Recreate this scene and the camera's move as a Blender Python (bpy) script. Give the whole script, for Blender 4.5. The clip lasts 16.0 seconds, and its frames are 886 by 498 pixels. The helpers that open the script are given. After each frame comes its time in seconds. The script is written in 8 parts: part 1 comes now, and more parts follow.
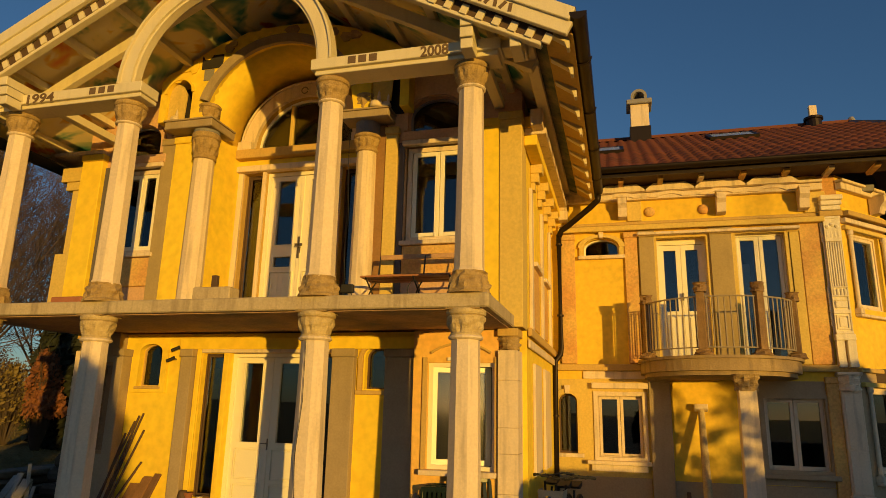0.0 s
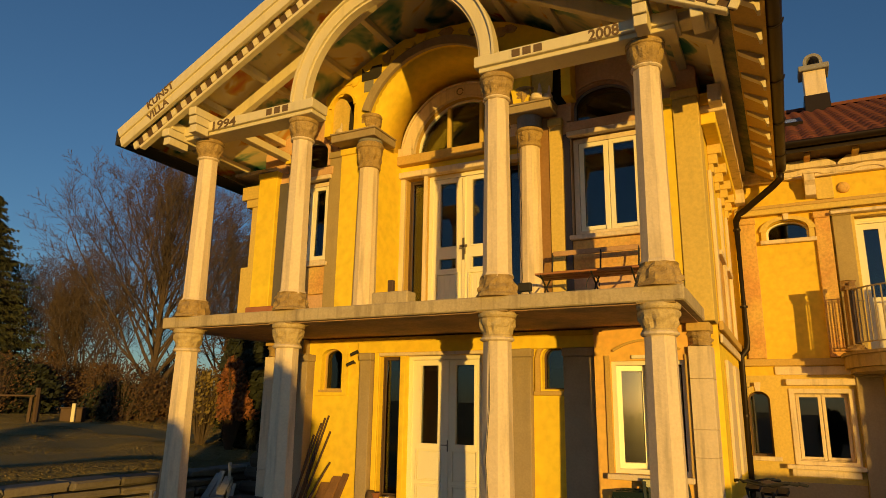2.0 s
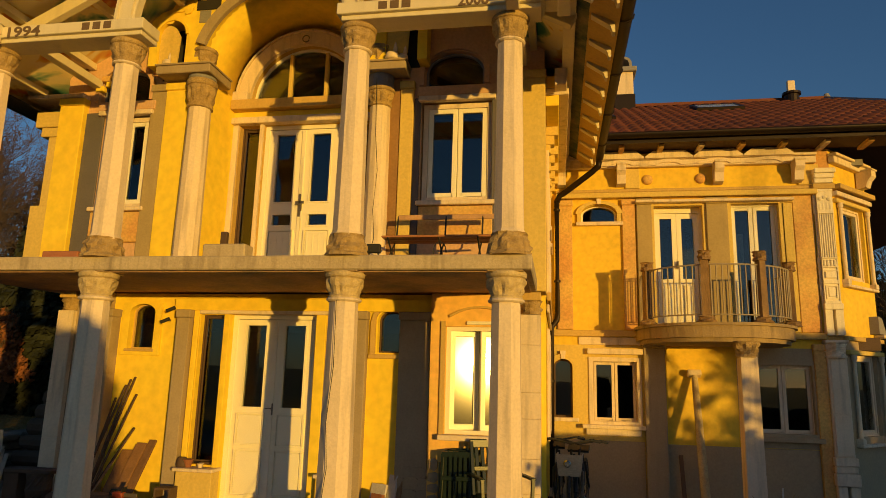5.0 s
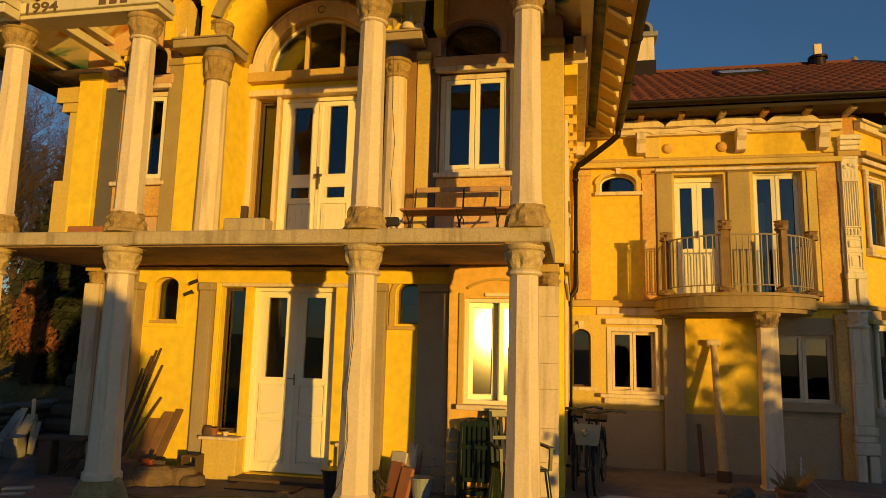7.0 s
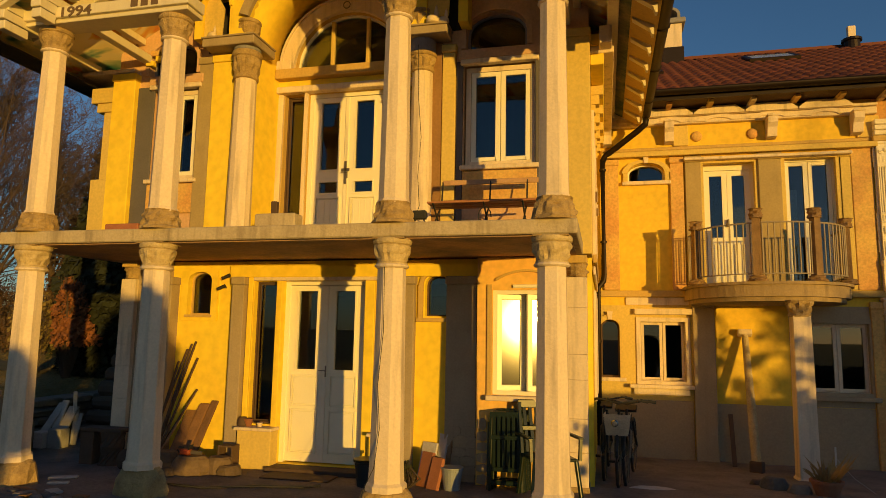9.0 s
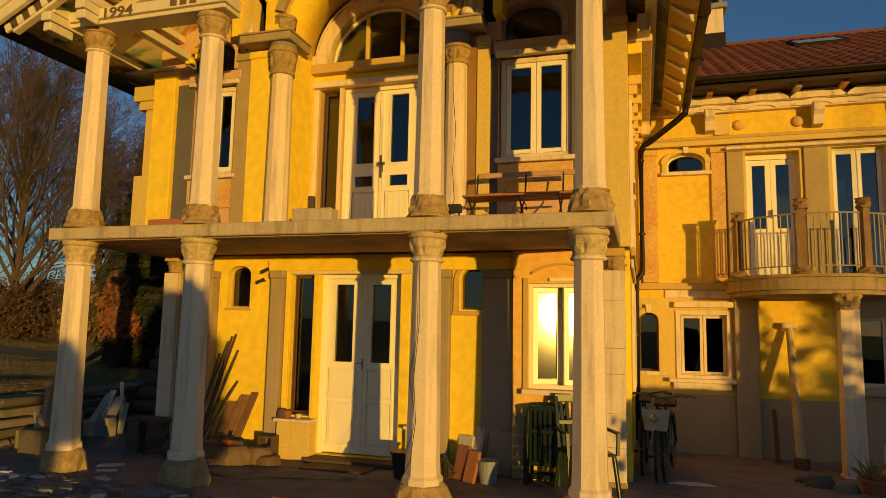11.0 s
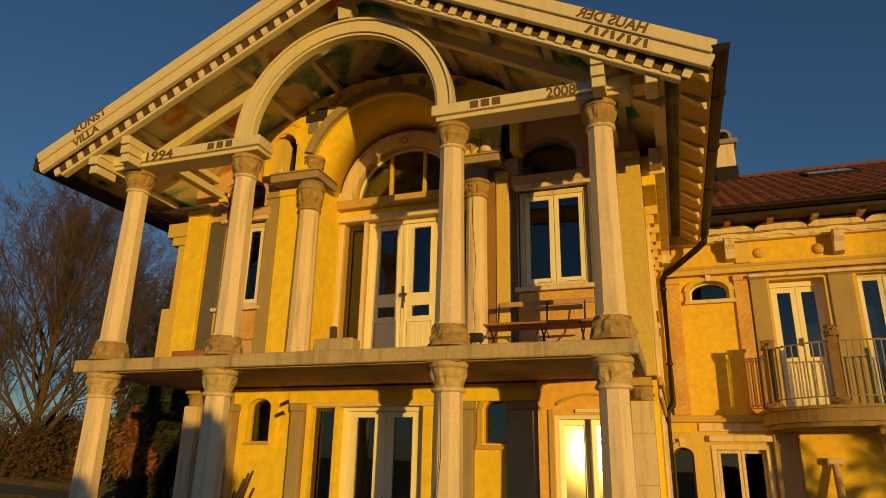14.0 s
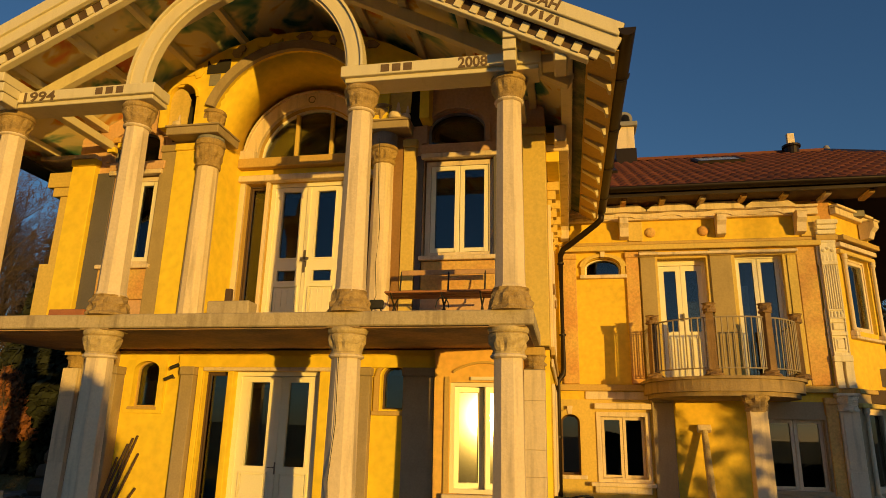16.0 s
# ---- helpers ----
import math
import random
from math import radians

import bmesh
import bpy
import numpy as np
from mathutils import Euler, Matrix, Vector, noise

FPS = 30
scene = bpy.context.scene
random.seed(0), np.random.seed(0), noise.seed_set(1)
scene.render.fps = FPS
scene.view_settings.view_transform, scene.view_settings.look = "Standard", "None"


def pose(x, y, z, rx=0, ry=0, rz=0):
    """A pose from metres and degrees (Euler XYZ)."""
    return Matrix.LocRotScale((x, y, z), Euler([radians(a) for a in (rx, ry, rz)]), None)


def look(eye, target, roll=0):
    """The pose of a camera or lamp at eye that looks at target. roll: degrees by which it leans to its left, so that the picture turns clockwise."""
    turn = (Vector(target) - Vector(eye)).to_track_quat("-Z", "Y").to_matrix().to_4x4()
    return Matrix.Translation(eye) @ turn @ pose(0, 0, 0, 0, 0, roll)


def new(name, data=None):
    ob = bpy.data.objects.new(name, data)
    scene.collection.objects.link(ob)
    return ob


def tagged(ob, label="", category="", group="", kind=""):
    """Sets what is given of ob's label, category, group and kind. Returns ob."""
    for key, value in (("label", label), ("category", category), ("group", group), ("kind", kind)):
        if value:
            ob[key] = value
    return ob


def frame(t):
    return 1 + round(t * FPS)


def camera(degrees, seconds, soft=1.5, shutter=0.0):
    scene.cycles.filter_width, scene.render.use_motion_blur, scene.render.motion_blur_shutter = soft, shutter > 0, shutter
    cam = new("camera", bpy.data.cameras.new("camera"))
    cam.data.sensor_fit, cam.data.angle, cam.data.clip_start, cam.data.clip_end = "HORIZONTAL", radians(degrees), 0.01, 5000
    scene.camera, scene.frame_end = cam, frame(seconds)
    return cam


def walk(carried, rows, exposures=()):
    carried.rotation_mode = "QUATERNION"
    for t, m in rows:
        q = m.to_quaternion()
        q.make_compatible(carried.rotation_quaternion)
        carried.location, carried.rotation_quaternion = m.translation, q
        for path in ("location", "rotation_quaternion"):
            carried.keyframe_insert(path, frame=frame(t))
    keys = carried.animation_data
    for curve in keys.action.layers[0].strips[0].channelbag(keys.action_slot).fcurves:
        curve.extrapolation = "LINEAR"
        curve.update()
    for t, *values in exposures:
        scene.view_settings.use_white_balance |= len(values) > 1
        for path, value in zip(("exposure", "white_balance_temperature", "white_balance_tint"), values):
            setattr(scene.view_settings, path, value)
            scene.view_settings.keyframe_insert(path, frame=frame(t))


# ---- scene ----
cam = camera(67.6, 16.0, soft=0.65)
PATH = [
    (0, (1.407, -6.1, 1.645), (0.9, -4.225, 2.121), 1.3),
    (0.5, (1.318, -6.091, 1.646), (0.804, -4.216, 2.118), 1.2),
    (1, (1.193, -6.12, 1.654), (0.622, -4.262, 2.124), 1.2),
    (1.5, (1.065, -6.135, 1.675), (0.35, -4.327, 2.144), 1.1),
    (2, (0.971, -6.065, 1.662), (0.078, -4.337, 2.128), 0.9),
    (2.5, (0.898, -5.995, 1.644), (-0.029, -4.285, 2.108), 0.9),
    (3, (0.822, -6.008, 1.654), (0.066, -4.214, 2.112), 1.1),
    (3.5, (0.712, -6.061, 1.657), (0.348, -4.148, 2.112), 1.4),
    (4, (0.574, -6.134, 1.656), (0.243, -4.213, 2.103), 1.4),
    (4.5, (0.469, -6.083, 1.632), (0.135, -4.162, 2.076), 1.4),
    (5, (0.454, -6.044, 1.621), (0.117, -4.11, 2.002), 1.5),
    (5.2, (0.468, -6.043, 1.626), (0.127, -4.104, 1.978), 1.5),
    (7.5, (0.458, -6.09, 1.656), (0.047, -4.153, 1.942), 1.3),
    (8, (0.457, -6.109, 1.654), (0.025, -4.177, 1.938), 1.2),
    (10.5, (0.467, -6.13, 1.674), (-0.077, -4.219, 1.897), 1.1),
    (11, (0.467, -6.116, 1.681), (-0.109, -4.215, 1.914), 1.1),
    (11.5, (0.463, -6.133, 1.663), (-0.136, -4.266, 2.062), 1.1),
    (12, (0.469, -6.144, 1.656), (-0.152, -4.292, 2.085), 1.0),
    (12.5, (0.473, -6.138, 1.651), (-0.146, -4.318, 2.204), 1.1),
    (13, (0.485, -6.147, 1.641), (-0.14, -4.35, 2.256), 1.1),
    (13.5, (0.483, -6.146, 1.646), (-0.146, -4.352, 2.268), 1.1),
    (14, (0.507, -6.119, 1.632), (-0.119, -4.325, 2.255), 1.1),
    (14.5, (0.541, -6.107, 1.634), (-0.034, -4.29, 2.242), 1.0),
    (15, (0.544, -6.085, 1.632), (0.075, -4.229, 2.209), 1.1),
    (15.5, (0.536, -6.071, 1.626), (0.142, -4.189, 2.175), 1.2),
    (16, (0.518, -6.085, 1.64), (0.161, -4.191, 2.175), 1.2),
]
walk(cam, [(t, look(eye, target, roll)) for t, eye, target, roll in PATH],
     [(0, -0.12), (2.0, -0.07), (2.5, 0.0), (3.0, -0.12), (5, -0.16), (8, -0.06), (10.5, -0.20), (11.5, -0.20), (12.5, -0.32), (13.5, -0.42), (14.5, -0.40), (15.0, -0.28), (16, -0.10)])

# ---------------------------------------------------------------- light
SUN_AZ, SUN_EL = radians(37.6), radians(1.4)       # azimuth from -y towards +x
world = bpy.data.worlds.new("dusk_sky")
scene.world = world
world.use_nodes = True
wn, wl = world.node_tree.nodes, world.node_tree.links
sky = wn.new("ShaderNodeTexSky")
sky.sky_type, sky.sun_disc = "NISHITA", False
sky.sun_elevation, sky.sun_rotation = radians(6.0), math.pi - SUN_AZ
sky.air_density, sky.dust_density, sky.ozone_density = 1.0, 0.35, 3.6
wl.new(sky.outputs[0], wn["Background"].inputs[0])
wn["Background"].inputs[1].default_value = 0.112

sun_dir = Vector((math.sin(SUN_AZ) * math.cos(SUN_EL), -math.cos(SUN_AZ) * math.cos(SUN_EL), math.sin(SUN_EL)))
sun_data = bpy.data.lights.new("sun", "SUN")
sun_data.energy, sun_data.angle, sun_data.color = 4.5, radians(0.55), (1.0, 0.575, 0.10)
sun = new("sun", sun_data)
sun.matrix_world = look((60 * sun_dir.x, 60 * sun_dir.y, 30), (60 * sun_dir.x - sun_dir.x, 60 * sun_dir.y - sun_dir.y, 30 - sun_dir.z))

# ---------------------------------------------------------------- materials
def mat(name, colour, rough=0.7, metal=0.0, var=0.25, scale=3.0, bump=0.25, grain=60.0, tint=None, stain=0.0,
        by_object=0.0):
    """A weathered surface: base colour, broad blotches towards tint, fine grain, relief, and drips of dirt."""
    m = bpy.data.materials.new(name)
    m.use_nodes = True
    n, l = m.node_tree.nodes, m.node_tree.links
    b = n["Principled BSDF"]
    b.inputs["Roughness"].default_value, b.inputs["Metallic"].default_value = rough, metal
    geo = n.new("ShaderNodeNewGeometry")
    n1 = n.new("ShaderNodeTexNoise")
    n1.inputs["Scale"].default_value, n1.inputs["Detail"].default_value, n1.inputs["Roughness"].default_value = scale, 6, 0.62
    l.new(geo.outputs["Position"], n1.inputs["Vector"])
    n2 = n.new("ShaderNodeTexNoise")
    n2.inputs["Scale"].default_value, n2.inputs["Detail"].default_value = grain, 4
    l.new(geo.outputs["Position"], n2.inputs["Vector"])
    tint = tint or tuple(c * 0.55 for c in colour)
    mix = n.new("ShaderNodeMix")
    mix.data_type = "RGBA"
    mix.inputs["A"].default_value, mix.inputs["B"].default_value = (*colour, 1), (*tint, 1)
    ramp = n.new("ShaderNodeValToRGB")
    ramp.color_ramp.elements[0].position, ramp.color_ramp.elements[1].position = 0.40, 0.72
    l.new(n1.outputs[0], ramp.inputs[0])
    mul = n.new("ShaderNodeMath")
    mul.operation = "MULTIPLY"
    mul.inputs[1].default_value = var
    l.new(ramp.outputs[0], mul.inputs[0])
    l.new(mul.outputs[0], mix.inputs["Factor"])
    hsv = n.new("ShaderNodeHueSaturation")
    l.new(mix.outputs["Result"], hsv.inputs["Color"])
    vr = n.new("ShaderNodeMapRange")
    vr.inputs["From Min"].default_value, vr.inputs["From Max"].default_value = 0.3, 0.7
    vr.inputs["To Min"].default_value, vr.inputs["To Max"].default_value = 1 - 0.16 * var - 0.03, 1 + 0.13 * var + 0.02
    l.new(n2.outputs[0], vr.inputs["Value"])
    last = vr.outputs[0]
    if by_object:
        oi = n.new("ShaderNodeObjectInfo")
        om = n.new("ShaderNodeMapRange")
        om.inputs["To Min"].default_value, om.inputs["To Max"].default_value = 1 - by_object, 1 + by_object
        l.new(oi.outputs["Random"], om.inputs["Value"])
        pm = n.new("ShaderNodeMath")
        pm.operation = "MULTIPLY"
        l.new(last, pm.inputs[0]), l.new(om.outputs[0], pm.inputs[1])
        last = pm.outputs[0]
    l.new(last, hsv.inputs["Value"])
    out = hsv.outputs[0]
    if stain:
        # vertical drips: noise squeezed along z
        mp = n.new("ShaderNodeMapping")
        mp.inputs["Scale"].default_value = (7, 7, 0.7)
        l.new(geo.outputs["Position"], mp.inputs["Vector"])
        n3 = n.new("ShaderNodeTexNoise")
        n3.inputs["Scale"].default_value, n3.inputs["Detail"].default_value = 1.6, 5
        l.new(mp.outputs[0], n3.inputs["Vector"])
        r3 = n.new("ShaderNodeValToRGB")
        r3.color_ramp.elements[0].position, r3.color_ramp.elements[1].position = 0.52, 0.74
        l.new(n3.outputs[0], r3.inputs[0])
        m3 = n.new("ShaderNodeMath")
        m3.operation = "MULTIPLY"
        m3.inputs[1].default_value = stain
        l.new(r3.outputs[0], m3.inputs[0])
        sm = n.new("ShaderNodeMix")
        sm.data_type = "RGBA"
        sm.inputs["B"].default_value = (0.10, 0.075, 0.05, 1)
        l.new(m3.outputs[0], sm.inputs["Factor"]), l.new(out, sm.inputs["A"])
        out = sm.outputs["Result"]
    l.new(out, b.inputs["Base Color"])
    if bump:
        add = n.new("ShaderNodeMath")
        add.operation = "ADD"
        l.new(n1.outputs[0], add.inputs[0]), l.new(n2.outputs[0], add.inputs[1])
        bp = n.new("ShaderNodeBump")
        bp.inputs["Strength"].default_value, bp.inputs["Distance"].default_value = bump, 0.012
        l.new(add.outputs[0], bp.inputs["Height"]), l.new(bp.outputs[0], b.inputs["Normal"])
    return m


def glass(name, tint=(0.55, 0.6, 0.6), rough=0.0, gloss=1.0):
    m = bpy.data.materials.new(name)
    m.use_nodes = True
    n, l = m.node_tree.nodes, m.node_tree.links
    n.remove(n["Principled BSDF"])
    tr, gl, fr, mx = (n.new(k) for k in ("ShaderNodeBsdfTransparent", "ShaderNodeBsdfGlossy", "ShaderNodeFresnel", "ShaderNodeMixShader"))
    tr.inputs[0].default_value = (*tint, 1)
    gl.inputs["Color"].default_value = (gloss, gloss, gloss, 1)
    gl.inputs["Roughness"].default_value = rough
    fr.inputs[0].default_value = 1.72
    l.new(fr.outputs[0], mx.inputs[0]), l.new(tr.outputs[0], mx.inputs[1]), l.new(gl.outputs[0], mx.inputs[2])
    l.new(mx.outputs[0], n["Material Output"].inputs[0])
    return m


YELLOW = mat("yellow_lime_paint", (0.84, 0.62, 0.04), 0.85, var=0.42, scale=1.7, tint=(0.82, 0.51, 0.04), grain=9, bump=0.06)
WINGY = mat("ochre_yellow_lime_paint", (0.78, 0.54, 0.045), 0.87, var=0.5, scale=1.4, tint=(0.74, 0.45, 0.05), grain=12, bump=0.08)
OCHRE = mat("ochre_render", (0.56, 0.38, 0.11), 0.88, var=0.35, scale=2.0, tint=(0.48, 0.30, 0.10), grain=40, bump=0.12, stain=0.15)
SALMON = mat("salmon_orange_paint", (0.60, 0.32, 0.10), 0.85, var=0.9, scale=1.7, tint=(0.70, 0.50, 0.14), grain=30, bump=0.2)
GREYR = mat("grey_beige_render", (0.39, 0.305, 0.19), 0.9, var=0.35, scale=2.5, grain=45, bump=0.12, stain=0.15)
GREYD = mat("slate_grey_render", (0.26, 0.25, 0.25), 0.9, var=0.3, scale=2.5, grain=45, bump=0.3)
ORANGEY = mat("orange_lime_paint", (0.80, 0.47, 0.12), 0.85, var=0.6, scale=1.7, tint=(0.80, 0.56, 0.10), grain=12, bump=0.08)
CREAM = mat("cream_stone_paint", (0.74, 0.61, 0.44), 0.75, var=0.25, scale=4, tint=(0.56, 0.44, 0.24), grain=40, bump=0.25, stain=0.38)
WHITEW = mat("white_painted_wood", (0.70, 0.62, 0.41), 0.5, var=0.15, scale=6, tint=(0.62, 0.55, 0.42), grain=90, bump=0.12, stain=0.12)
WHITES = mat("white_painted_stone", (0.84, 0.75, 0.54), 0.7, var=0.3, scale=6, tint=(0.66, 0.56, 0.36), grain=60, bump=0.2, stain=0.2)
WHITEP = mat("white_window_frame", (0.85, 0.80, 0.60), 0.38, var=0.1, scale=5, tint=(0.66, 0.62, 0.54), grain=80, bump=0.05)
STONE = mat("carved_sandstone", (0.44, 0.31, 0.13), 0.92, var=0.7, scale=8, tint=(0.20, 0.125, 0.05), grain=55, bump=0.9, stain=0.3)
CAPST = mat("pale_carved_sandstone", (0.56, 0.44, 0.22), 0.9, var=0.6, scale=9, tint=(0.34, 0.24, 0.11), grain=50, bump=0.6, stain=0.2)
CONCRETE = mat("weathered_concrete", (0.50, 0.41, 0.26), 0.93, var=0.5, scale=3.5, tint=(0.32, 0.25, 0.16), grain=45, bump=0.5, stain=0.5)
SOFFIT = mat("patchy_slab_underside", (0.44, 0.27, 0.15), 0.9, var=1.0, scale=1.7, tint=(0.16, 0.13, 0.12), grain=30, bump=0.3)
BRONZE = mat("brown_metal_gutter", (0.026, 0.017, 0.012), 0.5, metal=0.6, var=0.3, scale=6, grain=50, bump=0.1)
BEIGE = mat("beige_plinth_render", (0.41, 0.31, 0.18), 0.9, var=0.4, scale=2.2, tint=(0.30, 0.24, 0.18), grain=35, bump=0.15)
BROWNR = mat("brown_shade_render", (0.30, 0.165, 0.06), 0.9, var=0.4, scale=2.5, grain=35, bump=0.15)
PINK = mat("pink_lime_render", (0.62, 0.40, 0.23), 0.88, var=0.5, scale=2.0, tint=(0.56, 0.31, 0.14), grain=30, bump=0.15, stain=0.1)
OLIVE = mat("olive_grey_render", (0.40, 0.305, 0.14), 0.9, var=0.35, scale=2.5, grain=45, bump=0.12, stain=0.12)
DARKR = mat("slate_shade_render", (0.125, 0.115, 0.12), 0.9, var=0.35, scale=2.5, grain=45, bump=0.2)
POSTST = mat("brown_carved_stone", (0.30, 0.185, 0.08), 0.92, var=0.6, scale=8, tint=(0.15, 0.09, 0.045), grain=55, bump=0.8, stain=0.3)
PALEI = mat("pale_painted_iron", (0.34, 0.28, 0.19), 0.5, var=0.35, scale=9, tint=(0.25, 0.17, 0.10), bump=0.1)
TILE = mat("red_clay_tile", (0.16, 0.045, 0.022), 0.8, var=0.5, scale=3, tint=(0.16, 0.05, 0.03), grain=40, bump=0.3)
DARKWOOD = mat("dark_aged_wood", (0.10, 0.06, 0.035), 0.8, var=0.4, scale=8, grain=60, bump=0.4)
PLANK = mat("raw_wood_plank", (0.36, 0.22, 0.10), 0.8, var=0.5, scale=7, tint=(0.18, 0.10, 0.05), grain=60, bump=0.4, by_object=0.35)
BLACK = mat("dark_void_shade", (0.03, 0.026, 0.022), 0.95, var=0.3, scale=4, bump=0.2)
IRON = mat("painted_iron_railing", (0.22, 0.19, 0.14), 0.45, metal=0.7, var=0.3, scale=12, grain=90, bump=0.1)


def paint_patches(name):
    """Boards painted in loose clouds of cream, ochre, teal and orange."""
    m = mat(name, (0.5, 0.44, 0.28), 0.8, var=0.3, scale=3, grain=40, bump=0.25)
    n, l = m.node_tree.nodes, m.node_tree.links
    geo = n["Geometry"] if "Geometry" in n else n.new("ShaderNodeNewGeometry")
    big = n.new("ShaderNodeTexNoise")
    big.noise_dimensions = "4D"
    big.inputs["W"].default_value = 5.3
    big.inputs["Scale"].default_value, big.inputs["Detail"].default_value, big.inputs["Distortion"].default_value = 1.7, 3, 0.8
    l.new(geo.outputs["Position"], big.inputs["Vector"])
    ramp = n.new("ShaderNodeValToRGB")
    cr = ramp.color_ramp
    cr.elements[0].position, cr.elements[0].color = 0.37, (0.05, 0.24, 0.20, 1)
    cr.elements[1].position, cr.elements[1].color = 0.66, (0.70, 0.22, 0.06, 1)
    for pos, col in ((0.43, (0.40, 0.50, 0.30, 1)), (0.48, (0.88, 0.76, 0.38, 1)), (0.58, (0.90, 0.80, 0.50, 1)), (0.61, (0.78, 0.52, 0.12, 1))):
        cr.elements.new(pos).color = col
    l.new(big.outputs[0], ramp.inputs[0])
    mix = n.new("ShaderNodeMix")
    mix.data_type, mix.blend_type = "RGBA", "MULTIPLY"
    mix.inputs["Factor"].default_value = 0.15
    b = n["Principled BSDF"]
    src = b.inputs["Base Color"].links[0].from_socket
    l.new(ramp.outputs[0], mix.inputs["A"]), l.new(src, mix.inputs["B"])
    l.new(mix.outputs["Result"], b.inputs["Base Color"])
    return m


BOARDS = paint_patches("painted_roof_boards")
YOCHRE = mat("yellow_ochre_render", (0.66, 0.49, 0.13), 0.88, var=0.4, scale=1.6, tint=(0.56, 0.39, 0.10), grain=30, bump=0.12, stain=0.1)
TREES = mat("teal_tree_blobs", (0.04, 0.085, 0.065), 0.85, var=1.0, scale=3.2, tint=(0.30, 0.24, 0.13), grain=40, bump=0.2)
BLACKW = mat("black_eaves_wood", (0.02, 0.017, 0.014), 0.85, var=0.4, scale=6, grain=40, bump=0.2)
LETTER = mat("dark_brown_lettering", (0.15, 0.095, 0.05), 0.8, var=0.4, scale=14, bump=0.1)
GLASS = glass("window_glass")
GLARE = glass("dusty_window_glass", (0.75, 0.75, 0.7), rough=0.075)


# ---------------------------------------------------------------- mesh helpers
def thing(name, x, y, z, label, category, group="", kind=""):
    ob = new(name)
    ob.location = (x, y, z)
    ob.empty_display_size = 0.1
    return tagged(ob, label, category, group, kind)


def part(name, bm, material, parent=None, label="", smooth=False, category="", kind="", group=""):
    bmesh.ops.recalc_face_normals(bm, faces=bm.faces)
    me = bpy.data.meshes.new(name)
    bm.to_mesh(me)
    bm.free()
    me.materials.append(material)
    if smooth:
        for p in me.polygons:
            p.use_smooth = True
    ob = new(name, me)
    if parent is not None:
        ob.parent = parent
    return tagged(ob, label, category, group, kind)


def BM():
    return bmesh.new()


def box(bm, x0, x1, y0, y1, z0, z1, bevel=0.0):
    r = bmesh.ops.create_cube(bm, size=1.0)
    vs = r["verts"]
    bmesh.ops.scale(bm, vec=(x1 - x0, y1 - y0, z1 - z0), verts=vs)
    bmesh.ops.translate(bm, vec=((x0 + x1) / 2, (y0 + y1) / 2, (z0 + z1) / 2), verts=vs)
    if bevel:
        es = list({e for v in vs for e in v.link_edges})
        bmesh.ops.bevel(bm, geom=es, offset=bevel, segments=1, affect="EDGES")
    return bm


def slanted(bm, a, b, w, h, roll=0.0, bevel=0.0):
    """A bar of section w x h from a to b."""
    a, b = Vector(a), Vector(b)
    r = bmesh.ops.create_cube(bm, size=1.0)
    q = (b - a).to_track_quat("Y", "Z").to_matrix().to_4x4()
    m = Matrix.Translation((a + b) / 2) @ q @ Matrix.Rotation(roll, 4, "Y") @ Matrix.Diagonal((w, (b - a).length, h, 1))
    bmesh.ops.transform(bm, matrix=m, verts=r["verts"])
    if bevel:
        es = list({e for v in r["verts"] for e in v.link_edges})
        bmesh.ops.bevel(bm, geom=es, offset=bevel, segments=1, affect="EDGES")
    return bm


def lathe(bm, prof, n=8, cx=0.0, cy=0.0, turn=0.0, wobble=0.0, seed=0):
    """Rings of (radius, z) round a vertical axis, closed above and below."""
    rnd = random.Random(seed)
    rings = []
    for r, z in prof:
        ring = []
        for i in range(n):
            a = turn + 2 * math.pi * i / n
            k = r * (1 + wobble * (rnd.random() - 0.5))
            ring.append(bm.verts.new((cx + k * math.cos(a), cy + k * math.sin(a), z + wobble * 0.05 * (rnd.random() - 0.5))))
        rings.append(ring)
    for a, b in zip(rings, rings[1:]):
        for i in range(n):
            bm.faces.new((a[i], a[(i + 1) % n], b[(i + 1) % n], b[i]))
    bm.faces.new(rings[0][::-1])
    bm.faces.new(rings[-1])
    return bm


def prism(bm, poly, y0, y1):
    """A polygon of (x, z) pulled from y0 to y1."""
    a = [bm.verts.new((x, y0, z)) for x, z in poly]
    b = [bm.verts.new((x, y1, z)) for x, z in poly]
    bm.faces.new(a)
    bm.faces.new(b[::-1])
    for i in range(len(poly)):
        j = (i + 1) % len(poly)
        bm.faces.new((a[j], a[i], b[i], b[j]))
    return bm


def prism_x(bm, poly, x0, x1):
    """A polygon of (y, z) pulled from x0 to x1."""
    a = [bm.verts.new((x0, y, z)) for y, z in poly]
    b = [bm.verts.new((x1, y, z)) for y, z in poly]
    bm.faces.new(a)
    bm.faces.new(b[::-1])
    for i in range(len(poly)):
        j = (i + 1) % len(poly)
        bm.faces.new((a[j], a[i], b[i], b[j]))
    return bm


